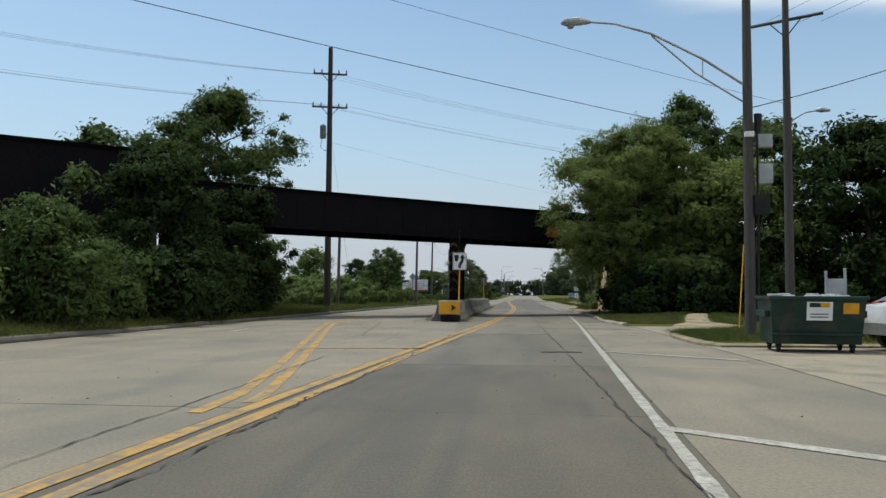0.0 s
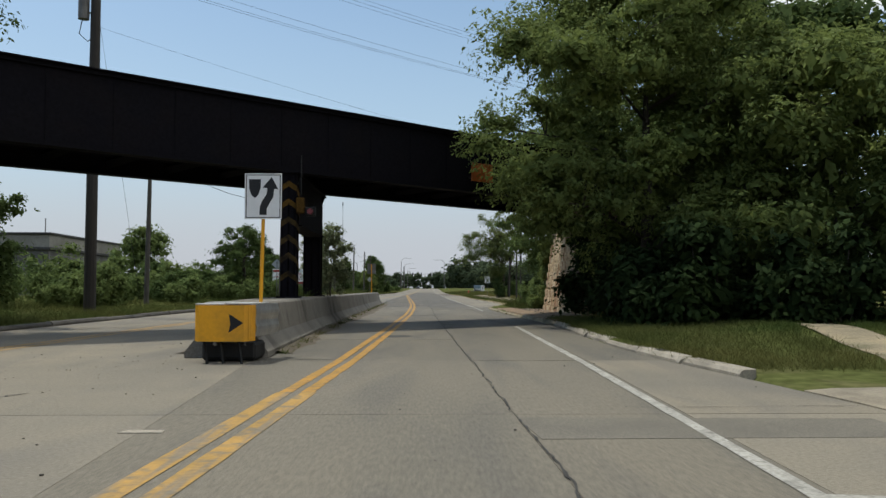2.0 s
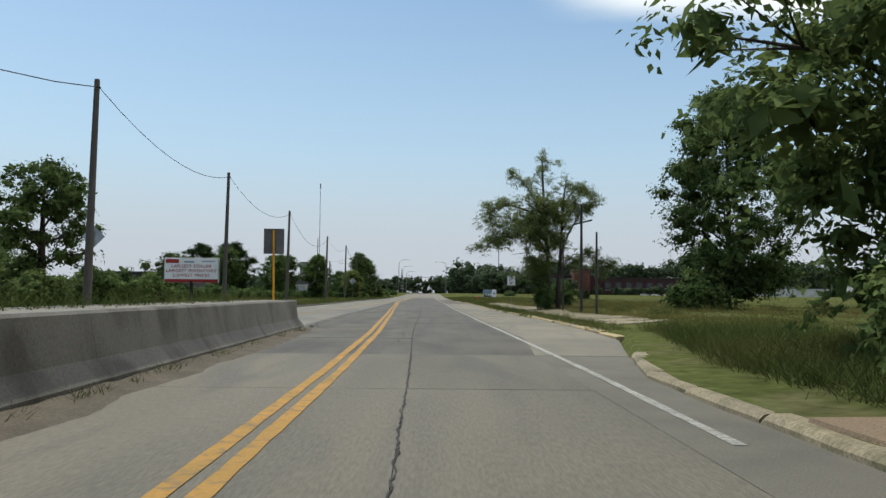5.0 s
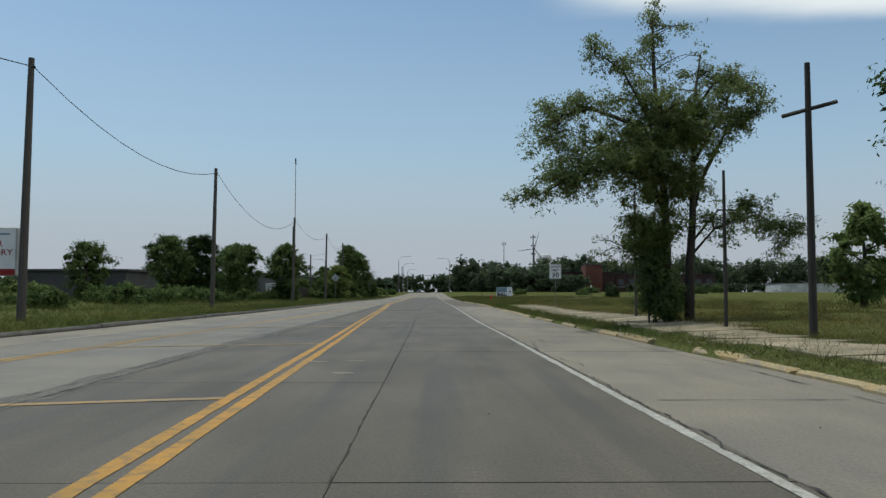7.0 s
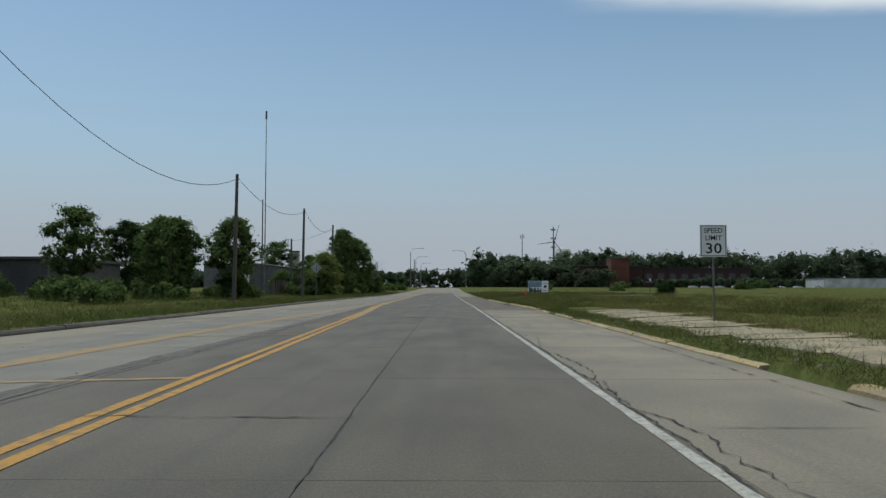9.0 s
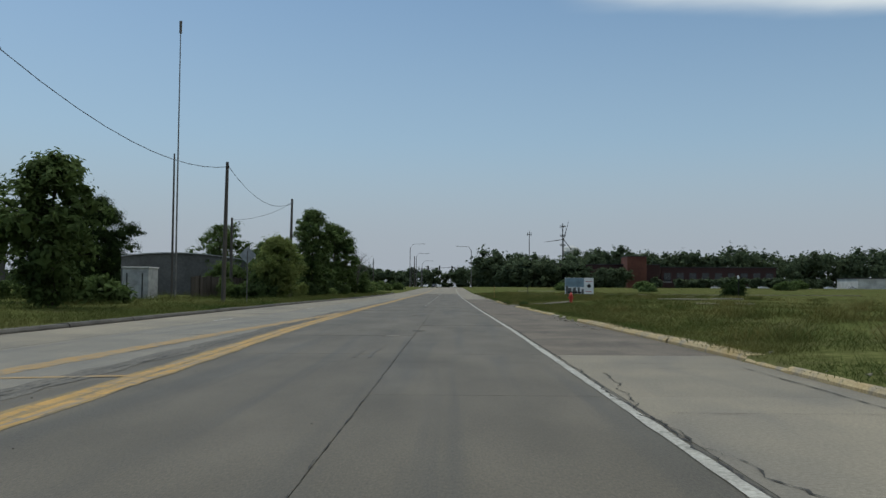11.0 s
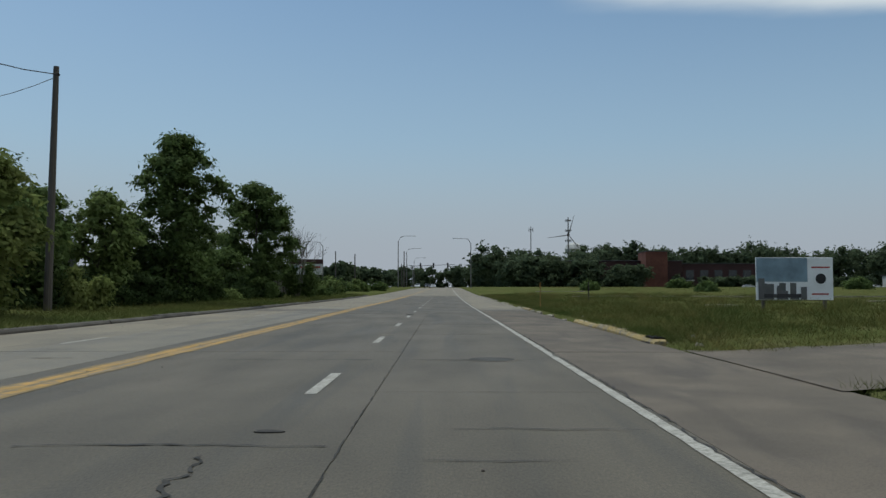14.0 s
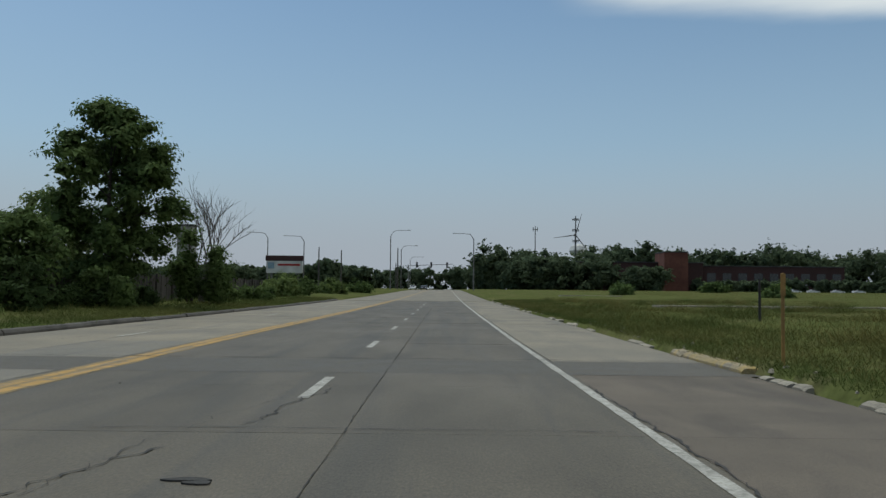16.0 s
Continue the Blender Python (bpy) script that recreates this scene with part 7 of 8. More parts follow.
dxs, dys = frange(0, 4.2, 0.6), frange(0, 1, 0.1)
tagged(Geo().add([(4.12 + a, 198.4 + 0.22 * a * (1 - b) + b * (6.0 - 0.3 * a) + 0.12 * math.sin(a * 3 + b * 9), 0) for b in dys for a in dxs],
                 [(j * len(dxs) + i, j * len(dxs) + i + 1, (j + 1) * len(dxs) + i + 1, (j + 1) * len(dxs) + i) for j in range(len(dys) - 1) for i in range(len(dxs) - 1)]).ob("side_drive", M["shoulder"]), "old pale concrete side drive into the meadow", "driveway", kind="structure")
for v_ in bpy.data.objects["side_drive"].data.vertices:
    v_.co.z = drive_z(v_.co.x, v_.co.y)
tagged(Geo().prism([(15, 329.6), (23.5, 330.6), (23.5, 332.4), (15, 331.0)], 0.2, 0.72).ob("meadow_path", M["curb"]), "short pale concrete strip in the meadow", "footpath", kind="structure")
tagged(Geo().prism([(11.6, 265.5), (60, 265.2), (60, 266.6), (11.6, 266.9)], 0.1, 0.46).ob("meadow_path", M["curb"]), "pale concrete strip in the meadow", "footpath", kind="structure")
rubble = Geo()
for i in range(420):
    y = rng.choice([rng.uniform(205, 300), rng.uniform(84, 160), rng.uniform(54, 64)])
    x = curb_right_x(y) + rng.uniform(0.15, 1.0) + (rng.uniform(0.6, 1.15) if y < 65 else 0)
    s = rng.uniform(0.012, 0.055) * (0.8 if y < 65 else 1)
    zb = max(ground_z(x, y), 0.05) if y > 65 else 0.18
    rot = rng.uniform(0, 1.57)
    cz, sz = math.cos(rot), math.sin(rot)
    pts = [(x + (a * cz - b * sz) * s * rng.uniform(0.7, 1.2), y + (a * sz + b * cz) * s * rng.uniform(0.7, 1.3), zb + c * s * rng.uniform(0.5, 1.0)) for a, b, c in ((-1, -1, -1), (1, -1, -1), (1, 1, -1), (-1, 1, -1), (-0.6, -0.7, 1), (0.7, -0.5, 1), (0.6, 0.7, 0.7), (-0.5, 0.6, 0.9))]
    rubble.add(pts, [(3, 2, 1, 0), (4, 5, 6, 7), (0, 1, 5, 4), (1, 2, 6, 5), (2, 3, 7, 6), (3, 0, 4, 7)])
for i in range(90):
    k_ = rng.choice([(4.45, 174.6, 0.32, 0.55), (4.5, 176.8, 0.25, 0.9), (4.33, 172.0, 0.08, 0.5), (4.25, 170.3, 0.1, 0.8), (4.35, 168.6, 0.07, 0.7)])
    x, y, s = k_[0] + rng.gauss(0, 0.5) * k_[2], k_[1] + rng.gauss(0, 0.5) * k_[3], rng.uniform(0.01, 0.042 if k_[1] > 174 else 0.018)
    rubble.box(x - s * rng.uniform(0.6, 1.6), x + s, y - s, y + s * rng.uniform(0.6, 1.8), 0.0, s * rng.uniform(0.7, 1.5), s * 0.35)
tagged(rubble.ob("rubble", M["curb"]), "scattered broken concrete pieces along the kerb", "rubble", kind="stuff")
fence_ = thing("board_fence", (0, 0, 0), "long weathered brown board fence behind the verge", "fence")
y = 206.0
while y < 300:
    xx = -19.5 + (y - 206) * 0.018
    Geo().box(xx - 0.02, xx + 0.02, y, y + 0.9, 0.1, 2.0 + rng.uniform(-0.06, 0.06), 0.008).ob("panel", M["fence"], fence_)
    if int(y) % 3 == 0:
        Geo().box(xx + 0.03, xx + 0.12, y - 0.05, y + 0.05, 0.0, 2.1, 0.01).ob("post", M["fence"], fence_)
    y += 0.94
for x, y, r in ((0.56, 202.5, 0.36), (-1.12, 42.8, 0.42)):
    mh = thing("manhole_cover", (x, y, 0.0), "round iron manhole cover set flush in the road", "manhole cover")
    Geo().tube([(0, 0, -0.02), (0, 0, 0.0035)], r, 28).ob("cover", M["joint"], mh)
    ring = Geo()
    for i in range(28):
        a, b = i * 2 * math.pi / 28, (i + 1) * 2 * math.pi / 28
        ring.add([(math.cos(a) * r, math.sin(a) * r, 0.0042), (math.cos(a) * (r + 0.07), math.sin(a) * (r + 0.07), 0.0042), (math.cos(b) * (r + 0.07), math.sin(b) * (r + 0.07), 0.0042), (math.cos(b) * r, math.sin(b) * r, 0.0042)], [(0, 1, 2, 3)])
    ring.ob("collar", M["lane"], mh)
gr = thing("drain_inlet", (4.0, 206.6, 0.0), "rusty iron storm drain in the kerb", "drain")
Geo().box(-0.05, 0.35, -0.35, 0.35, -0.05, 0.012, 0.01).ob("frame", M["steel_dark"], gr)
for i in range(6):
    Geo().box(-0.02, 0.3, -0.3 + i * 0.11, -0.25 + i * 0.11, 0.012, 0.03, 0.004).ob("bar", M["sign_back"], gr)
Geo().box(0.05, 0.3, -0.35, 0.35, 0.03, 0.13, 0.02).ob("hood", M["steel_dark"], gr)
dr = thing("kerb_inlet", (3.62, 36.75, 0.0), "dark open drain hole in the kerb", "drain")
Geo().box(-0.06, 0.1, -0.22, 0.22, 0.01, 0.12, 0.02).ob("opening", M["black"], dr)

# dirt and weeds that gathered along the barrier's foot
for name_, base_x, sgn, seed_ in (("dirt_drift", -2.95, 1, 61), ("dirt_drift", -5.35, -1, 62)):
    r_ = random.Random(seed_)
    v_, q_ = [], frange(37.5, 86, 0.35)
    wide_ = 0.3
    for y in q_:
        wide_ = min(0.75, max(0.12, wide_ + r_.uniform(-0.09, 0.09)))
        x = side_x(y, base_x)
        v_ += [(x - sgn * 0.03, y, 0.05 + r_.uniform(0, 0.03)), (x + sgn * wide_ * 0.45, y, 0.018 + r_.uniform(0, 0.012)), (x + sgn * wide_, y, -0.004)]
    f_ = [(3 * i + k, 3 * i + k + 1, 3 * i + k + 4, 3 * i + k + 3) for i in range(len(q_) - 1) for k in (0, 1)]
    tagged(mesh_ob(name_, v_, f_ if sgn > 0 else [t_[::-1] for t_ in f_], M["drift"], smooth=True), "drift of brown dirt along the barrier's foot", "dirt", kind="stuff")

# ---- painted lines ----
def paint(name, xf, w_, y0, y1, m, z=0.006, side=0.5, step=1.5, wob=0.10):
    return strip(xf, w_, y0, y1, z, step, side, wob).ob(name, M[m], road)


paint("tar_seam", lambda y: seam_x(y) - 0.06, 0.48, 72, 186, "seam", z=0.0042, step=0.5, wob=0.3)
paint("edge_line", white_x, 0.12, -20, 48, "white", step=0.4, wob=0.14)
paint("edge_line", white_x, 0.112, 66, 300, "white", step=0.4, wob=0.16)
paint("edge_line", white_x, 0.13, 300, 470, "white")
paint("centre_line", lambda y: yellow_x(y) - 0.04, 0.17, -20, 32, "yellow_worn", step=0.5, wob=0.09)
paint("centre_line", lambda y: yellow_x(y) - 0.31, 0.17, -20, 32, "yellow_worn", step=0.5, wob=0.09)
paint("centre_line", lambda y: yellow_x(y) - 0.055, 0.14, 32, 150, "yellow", step=0.5, wob=0.12)
paint("centre_line", lambda y: yellow_x(y) - 0.06, 0.15, 150, 300, "yellow_worn", step=0.5, wob=0.12)
paint("centre_line", lambda y: yellow_x(y) - 0.295, 0.14, 32, 150, "yellow", step=0.5, wob=0.12)
paint("centre_line", lambda y: yellow_x(y) - 0.29, 0.15, 150, 300, "yellow_worn", step=0.5, wob=0.12)
paint("old_island_line", lambda y: far_yellow_x(y) - 0.02, 0.44, 120, 184, "yellow_faint", z=0.0046, step=0.5, wob=0.25)
paint("old_centre_line", lambda y: yellow_x(y) - 0.19, 0.52, 146, 300, "yellow_old", z=0.0048, step=0.6, wob=0.12)
paint("centre_line", lambda y: yellow_x(y) - 0.17, 0.35, 300, 470, "yellow_faint")
paint("island_line", lambda y: far_yellow_x(y) + 0.13, 0.17, 8.4, 50, "yellow_worn", step=0.5, wob=0.09)
paint("island_line", lambda y: far_yellow_x(y) - 0.17, 0.17, 7.6, 50, "yellow_worn", step=0.5, wob=0.09)
for dx_ in (0.09, -0.14):
    paint("island_line", lambda y: far_yellow_x(y) + dx_, 0.12, 50, 108, "yellow_worn", step=0.5, wob=0.2)
    paint("island_line", lambda y: far_yellow_x(y) + dx_, 0.12, 108, 186, "yellow_faint")
for y in (17.5, 56.6, 86.0, 95.9, 105.6, 115.4, 125.5, 135.4, 145.3, 155.2):
    a, b = far_yellow_x(y) + 0.1, yellow_x(y) - 0.35
    if 37 < y < 86.5:
        a = max(a, side_x(y, -2.95) + 0.1)
    low = 0.25 * (b - a)
    Geo().add([(a, y - low, 0.0075), (b, y, 0.0075), (b, y + 0.2, 0.0075), (a, y - low + 0.19, 0.0075)], [(0, 1, 2, 3)]).ob("hatch_bar", M["yellow_faint" if y > 40 else "yellow"], road)
for y in (198.2, 206.4, 213.9, 221.3, 228.5, 236.2, 243.8, 251.4, 259, 266.6, 274.2, 282, 290):
    paint("lane_dash", lambda q: -1.62 - (q - 206) * 0.004, 0.13, y, y + 2.1, "white", step=1.05, wob=0.05)
for i in range(18):
    y = 8 + i * 16.5
    if abs(y - 62) > 26:
        paint("lane_dash", lambda q: 0.5 * (curb_left_x(q) + (far_yellow_x(q) if q < 186 else yellow_x(q))) - 0.1, 0.12, y, y + 2.2, "white", step=1.1, wob=0.1)
Geo().add([(1.17, 7.22, 0.0085), (4.3, 4.55, 0.0085), (4.42, 4.72, 0.0085), (1.29, 7.38, 0.0085)], [(0, 1, 2, 3)]).ob("stop_bar", M["white"], road)
Geo().add([(1.9, 27.3, 0.0085), (4.0, 27.0, 0.0085), (4.0, 27.14, 0.0085), (1.9, 27.45, 0.0085)], [(0, 1, 2, 3)]).ob("stop_bar", M["white"], road)
Geo().add([(1.5, 17.25, 0.0085), (3.9, 15.25, 0.0085), (4.0, 15.4, 0.0085), (1.62, 17.4, 0.0085)], [(0, 1, 2, 3)]).ob("stop_bar", M["white"], road)


def crack(xf, y0, y1, w_, jit, seed, step=0.35, breaks=0.0):
    rng_ = random.Random(seed)
    v, ys_ = [], frange(y0, y1, step)
    off = 0.0
    for q in ys_:
        off = off * 0.8 + rng_.uniform(-jit, jit)
        hw = w_ * rng_.uniform(0.2, 1.0) * 0.5 * (0.15 if rng_.random() < breaks else 1)
        v += [(xf(q) + off - hw, q, rise(q) + 0.009), (xf(q) + off + hw, q, rise(q) + 0.009)]
    return Geo().add(v, [(2 * i, 2 * i + 1, 2 * i + 3, 2 * i + 2) for i in range(len(ys_) - 1)]).ob("crack", M["crack"], road)


crack(crack_x, -5, 76, 0.030, 0.018, 1, 0.1, 0.12)
crack(crack_x, 76, 300, 0.016, 0.008, 2, 0.1, 0.4)
crack(lambda y: crack_x(y) - 0.28, 79, 90, 0.02, 0.04, 3, 0.12, 0.2)
crack(lambda y: yellow_x(y) + 0.15 - 0.022 * max(0, y - 5) + 0.03 * math.sin(y * 1.3), 2, 26, 0.04, 0.035, 4, 0.1, 0.25)
crack(lambda y: -3.35 - 0.035 * (y - 6), 1, 15, 0.022, 0.02, 5, 0.15)
crack(lambda y: -4.7 - 0.13 * (y - 23.1), 23.1, 34.2, 0.045, 0.014, 6, 0.12, 0.1)
crack(lambda y: -4.7 + 0.34 * (23.1 - y), 21.9, 23.1, 0.04, 0.03, 16, 0.1)
crack(lambda y: white_x(y) + 0.10, 80, 230, 0.034, 0.03, 7, 0.09, 0.2)
crack(lambda y: seam_x(y) + 0.05, 74, 182, 0.06, 0.02, 8, 0.15, 0.3)
crack(lambda y: seam_x(y) - 0.13, 74, 182, 0.03, 0.02, 18, 0.15, 0.5)
crack(lambda y: -3.0 + 0.15 * (y - 222), 222, 229, 0.011, 0.06, 9, 0.1, 0.2)
crack(lambda y: -8.6, 120, 260, 0.02, 0.06, 10, 0.4, 0.4)


for i, (xa, ya, xb, yb, w_) in enumerate(((2.85, 107.1, 2.46, 107.8, 0.05), (2.75, 106.4, 2.85, 107.1, 0.05), (3.0, 105.4, 2.75, 106.4, 0.045), (2.4, 117.0, 3.4, 118.4, 0.03), (2.5, 118.2, 3.0, 116.6, 0.025), (2.2, 104.0, 3.0, 105.6, 0.03), (2.9, 128.0, 4.4, 128.8, 0.03), (-3.3, 222.6, -2.2, 225.8, 0.03), (-1.6, 186.5, -1.2, 188.6, 0.035), (-1.65, 194.48, -1.76, 195.04, 0.045), (-1.77, 194.28, -1.65, 194.48, 0.06), (-1.6, 193.5, -1.77, 194.28, 0.05), (-1.4, 192.0, -1.6, 193.5, 0.03), (-1.37, 165.95, -1.47, 166.93, 0.03), (-1.54, 165.3, -1.37, 165.95, 0.05), (-1.42, 164.68, -1.54, 165.3, 0.04), (-1.55, 164.3, -1.42, 164.68, 0.06), (-0.95, 170.0, -0.75, 174.0, 0.02), (-1.9, 226.8, -1.5, 229.4, 0.03), (-6.2, 27.6, -4.6, 32.0, 0.05), (-7.4, 24.6, -6.3, 27.4, 0.035))):
    crack(lambda q: xa + (xb - xa) * (q - ya) / (yb - ya), min(ya, yb), max(ya, yb), w_, 0.05, 70 + i, 0.07, 0.15)


def cross_crack(y, x0, x1, w_, jit, seed):
    rng_ = random.Random(seed)
    xs, v, off = frange(x0, x1, 0.11), [], 0.0
    for q in xs:
        off = off * 0.8 + rng_.uniform(-jit, jit)
        hw = w_ * rng_.uniform(0.1, 1.0) * 0.36 * (0.45 + 0.55 * math.sin(q * 1.9 + seed) ** 2)
        v += [(q, y + off + hw, 0.0095), (q, y + off - hw, 0.0095)]
    Geo().add(v, [(2 * i, 2 * i + 1, 2 * i + 3, 2 * i + 2) for i in range(len(xs) - 1)]).ob("crack", M["crack"], road)


for i, (y, x0, x1, w_) in enumerate(((17.3, -2.8, 0.3, 0.05), (17.05, 1.0, 4.2, 0.07), (17.42, -1.6, 0.6, 0.03), (81.9, -2.0, 2.3, 0.10), (84.2, -2, 2, 0.03), (107.25, 0.9, 2.3, 0.05), (107.8, 2.5, 4.2, 0.03), (106.65, 2.75, 4.1, 0.045), (122.4, -3.1, -0.5, 0.09), (123.4, -8.6, -5.0, 0.07), (120.9, -6.2, -4.4, 0.06), (126.6, -2.6, 4.4, 0.03), (157.5, -4, 4.6, 0.05), (161.2, 2.1, 4.9, 0.05),
                                     (167, -4, 1.7, 0.085), (168.1, -4.7, -0.8, 0.05), (170.2, -0.7, 1.4, 0.06), (174.2, -3, 1.6, 0.04), (202.35, -4.6, 1.3, 0.09), (195.3, -3.2, -0.9, 0.09), (196.05, -0.1, 1.5, 0.05), (194.83, -0.3, 0.7, 0.04), (198.3, 0.1, 0.5, 0.08), (204.5, -7.6, -6.9, 0.09), (202.6, -6.8, -6.1, 0.09), (208.2, -3.5, 1.2, 0.03), (226.6, -3.2, 1.2, 0.04), (229.6, -4, 1.4, 0.03), (233.6, -9, 3.9, 0.10), (24.5, -2, 3, 0.03), (30.8, 1.0, 4, 0.03))):
    cross_crack(y, x0, x1, w_, 0.03, 40 + i)
for i in range(17):
    y = 87.1 + i * 4.35
    cross_crack(y, white_x(y) + 0.35, curb_right_x(y) - 0.25, 0.05 if i % 3 == 2 else 0.03, 0.012, 120 + i)
crack(lambda y: curb_right_x(y) - 0.42, 86, 157, 0.035, 0.012, 150, 0.2, 0.4)
crack(lambda y: white_x(y) + 0.22 + 0.12 * math.sin(y * 0.9), 100, 156, 0.03, 0.05, 151, 0.1, 0.3)


def ragged(name, x, y, rx, ry, m, seed, z=0.0105, turn=0.0):
    """A worn patch with a broken outline."""
    r_ = random.Random(seed)
    pts_ = []
    for i in range(22):
        a_ = i * 2 * math.pi / 22
        q_ = 0.85 + 0.12 * math.sin(3 * a_ + seed) + r_.uniform(-0.07, 0.07)
        u_, w2 = math.cos(a_) * rx * q_, math.sin(a_) * ry * q_
        pts_.append((x + u_ * math.cos(turn) - w2 * math.sin(turn), y + u_ * math.sin(turn) + w2 * math.cos(turn)))
    Geo().prism(pts_, 0.0, z).ob(name, M[m], road)


ragged("worn_patch", 0.72, 16.97, 0.42, 0.12, "joint", 1, 0.0095)
for i, (x, y, rx, ry) in enumerate(((0.45, 16.85, 0.16, 0.05), (0.8, 17.08, 0.22, 0.07), (1.02, 16.95, 0.13, 0.06), (0.62, 17.02, 0.10, 0.05), (-0.76, 167.02, 0.19, 0.06), (-1.53, 195.9, 0.13, 0.06), (-1.74, 224.74, 0.17, 0.05), (-1.66, 224.66, 0.10, 0.05),
                                    (-2.45, 17.3, 0.2, 0.08), (-2.3, 17.55, 0.16, 0.06))):
    ragged("tar_patch", x, y, rx, ry, "crack", 10 + i, 0.0115)
Geo().prism([(0.58, 29.15), (3.6, 29.2), (3.6, 30.1), (0.5, 30.2)], 0.0, 0.004).ob("worn_patch", M["asphalt_patch"], road)
ragged("worn_patch", -5.0, 88.2, 0.9, 0.7, "seam", 43, 0.005)
for x, y0, y1 in ((-1.48, 158.4, 160.7), (-1.24, 158.4, 160.6), (-1.48, 182.4, 184.4), (-1.28, 182.3, 184.3)):
    paint("tyre_mark", lambda q: x + 0.02 * math.sin(q * 2), 0.07, y0, y1, "tyre", z=0.0045, step=0.3, wob=0.5)
paint("transverse_patch", lambda q: -3.2, 15.0, 231.2, 233.4, "tyre", z=0.0028, step=0.6, wob=0.0)
for x, y in ((-1.14, 100.87), (-1.78, 100.73), (-1.12, 98.79), (-1.27, 114.6), (-1.25, 116.57), (0.35, 48.6), (0.23, 50.2), (-1.09, 46.2), (-2.53, 29.5), (-1.32, 164.7), (-1.4, 179.9), (-1.6, 209.3)):
    a, b, c_, d = [rng.uniform(0.8, 1.25) for _ in range(4)]
    Geo().prism([(x - 0.15 * a, y - 0.06 * b), (x + 0.14 * c_, y - 0.05 * d), (x + 0.16 * b, y + 0.05 * a), (x - 0.13 * d, y + 0.065 * c_)], 0.0, 0.0085).ob("marker_patch", M["curb"], road)
debris = Geo()
for i in range(420):
    y = rng.choice([rng.uniform(8, 40), rng.uniform(5, 90), rng.uniform(90, 230)])
    x = rng.choice([rng.uniform(-6.5, -2.6), rng.uniform(-10, 4)])
    s = rng.uniform(0.004, 0.011)
    debris.box(x - s, x + s, y - s, y + s, 0.0, s, s * 0.3)
for i in range(150):
    y = rng.uniform(22, 37)
    x = rng.uniform(-9.5, -3.6) - 0.05 * (y - 22)
    s = rng.uniform(0.003, 0.009)
    debris.box(x - s, x + s, y - s * 0.7, y + s, 0.0, s, s * 0.3)
tagged(debris.ob("road_grit", M["bark"]), "scattered grit and twigs on the road", "debris", kind="stuff")

# ---- grass ----
def grass(name, n, seed, area, h, m, label, blades=5, spread=0.14):
    """Tufts of bent blades over the places that area(rng, n) gives; one mesh."""
    r = np.random.default_rng(seed)
    P = area(r, n)
    z = np.array([ground_z(x, y) for x, y in P])
    P = np.column_stack([P, z])
    P = np.repeat(P, blades, 0)
    k = len(P)
    P[:, :2] += r.normal(size=(k, 2)) * spread
    ang = r.random(k) * 2 * np.pi
    side = np.stack([np.cos(ang), np.sin(ang), np.zeros(k)], 1)
    bend = r.normal(size=(k, 3)) * 0.85
    bend[:, 2] = 0
    hh = h * (0.4 + 0.9 * r.random(k) ** 1.3)
    w_ = 0.004 + 0.011 * hh
    up = np.array([0, 0, 1.0])
    tip = P + up * hh[:, None] + bend * hh[:, None]
    v = np.stack([P - side * w_[:, None], P + side * w_[:, None], tip], 1).reshape(-1, 3)
    me = bpy.data.meshes.new(name)
    me.vertices.add(len(v))
    me.vertices.foreach_set("co", v.astype(np.float32).ravel())
    me.loops.add(k * 3)
    me.loops.foreach_set("vertex_index", np.arange(k * 3, dtype=np.int32))
    me.polygons.add(k)
    me.polygons.foreach_set("loop_start", np.arange(0, k * 3, 3, dtype=np.int32))
    me.materials.append(M[m])
    me.update(calc_edges=True)
    return tagged(new(name, me), label, "grass", kind="stuff")


def band(side, y0, y1, d0, d1, power=1.6):
    def area(r, n):
        y = r.uniform(y0, y1, n)
        d = d0 + (d1 - d0) * r.random(n) ** power
        if side > 0:
            y = np.where((y > 198.8 + d * 0.22) & (y < 203.9 - d * 0.28), 206 + 3 * r.random(n), y)
        f = np.array([curb_left_x(q) - 0.3 if side < 0 else curb_right_x(q) + 0.3 for q in y])
        x = f + side * d
        if side > 0 and y0 < 45:
            off = x - np.array([path_x(q) for q in y])
            half_ = np.array([path_half(q) for q in y]) + 0.12
            x = np.where((np.abs(off) < half_) & (y < 43.5), x + np.where(off > 0, half_, -half_), x)
        return np.column_stack([x, y])
    return area


grass("verge_grass", 9000, 1, band(-1, 8, 60, 0.0, 7), 0.26, "grass", "green verge grass along the kerb")
grass("verge_grass", 17000, 2, band(-1, 60, 300, 0.0, 9), 0.27, "grass", "green verge grass along the kerb")
grass("verge_grass", 14000, 3, band(1, 34, 51, 0.0, 9), 0.13, "grass", "short green grass on the bank")
grass("verge_grass", 3500, 4, band(1, 63.5, 84, 0.9, 5), 0.34, "grass", "weedy green grass at the kerb")
grass("meadow_grass", 20000, 5, band(1, 84, 160, 2.9, 26, 1.8), 0.17, "grass_dry", "tall seeding meadow grass")
grass("meadow_grass", 24000, 15, band(1, 160, 300, 0.5, 30, 1.8), 0.15, "grass_dry", "tall seeding meadow grass")
grass("meadow_grass", 20000, 6, band(1, 158, 290, 0.0, 16, 1.6), 0.15, "grass", "tall green meadow grass")
grass("meadow_grass", 16000, 7, band(1, 90, 480, 25, 130, 1.2), 0.3, "grass_dry", "tall seeding meadow grass", spread=0.5)
grass("verge_grass", 9000, 8, band(-1, 60, 330, 6, 40, 1.2), 0.45, "grass", "tall rough grass behind the verge", spread=0.4)
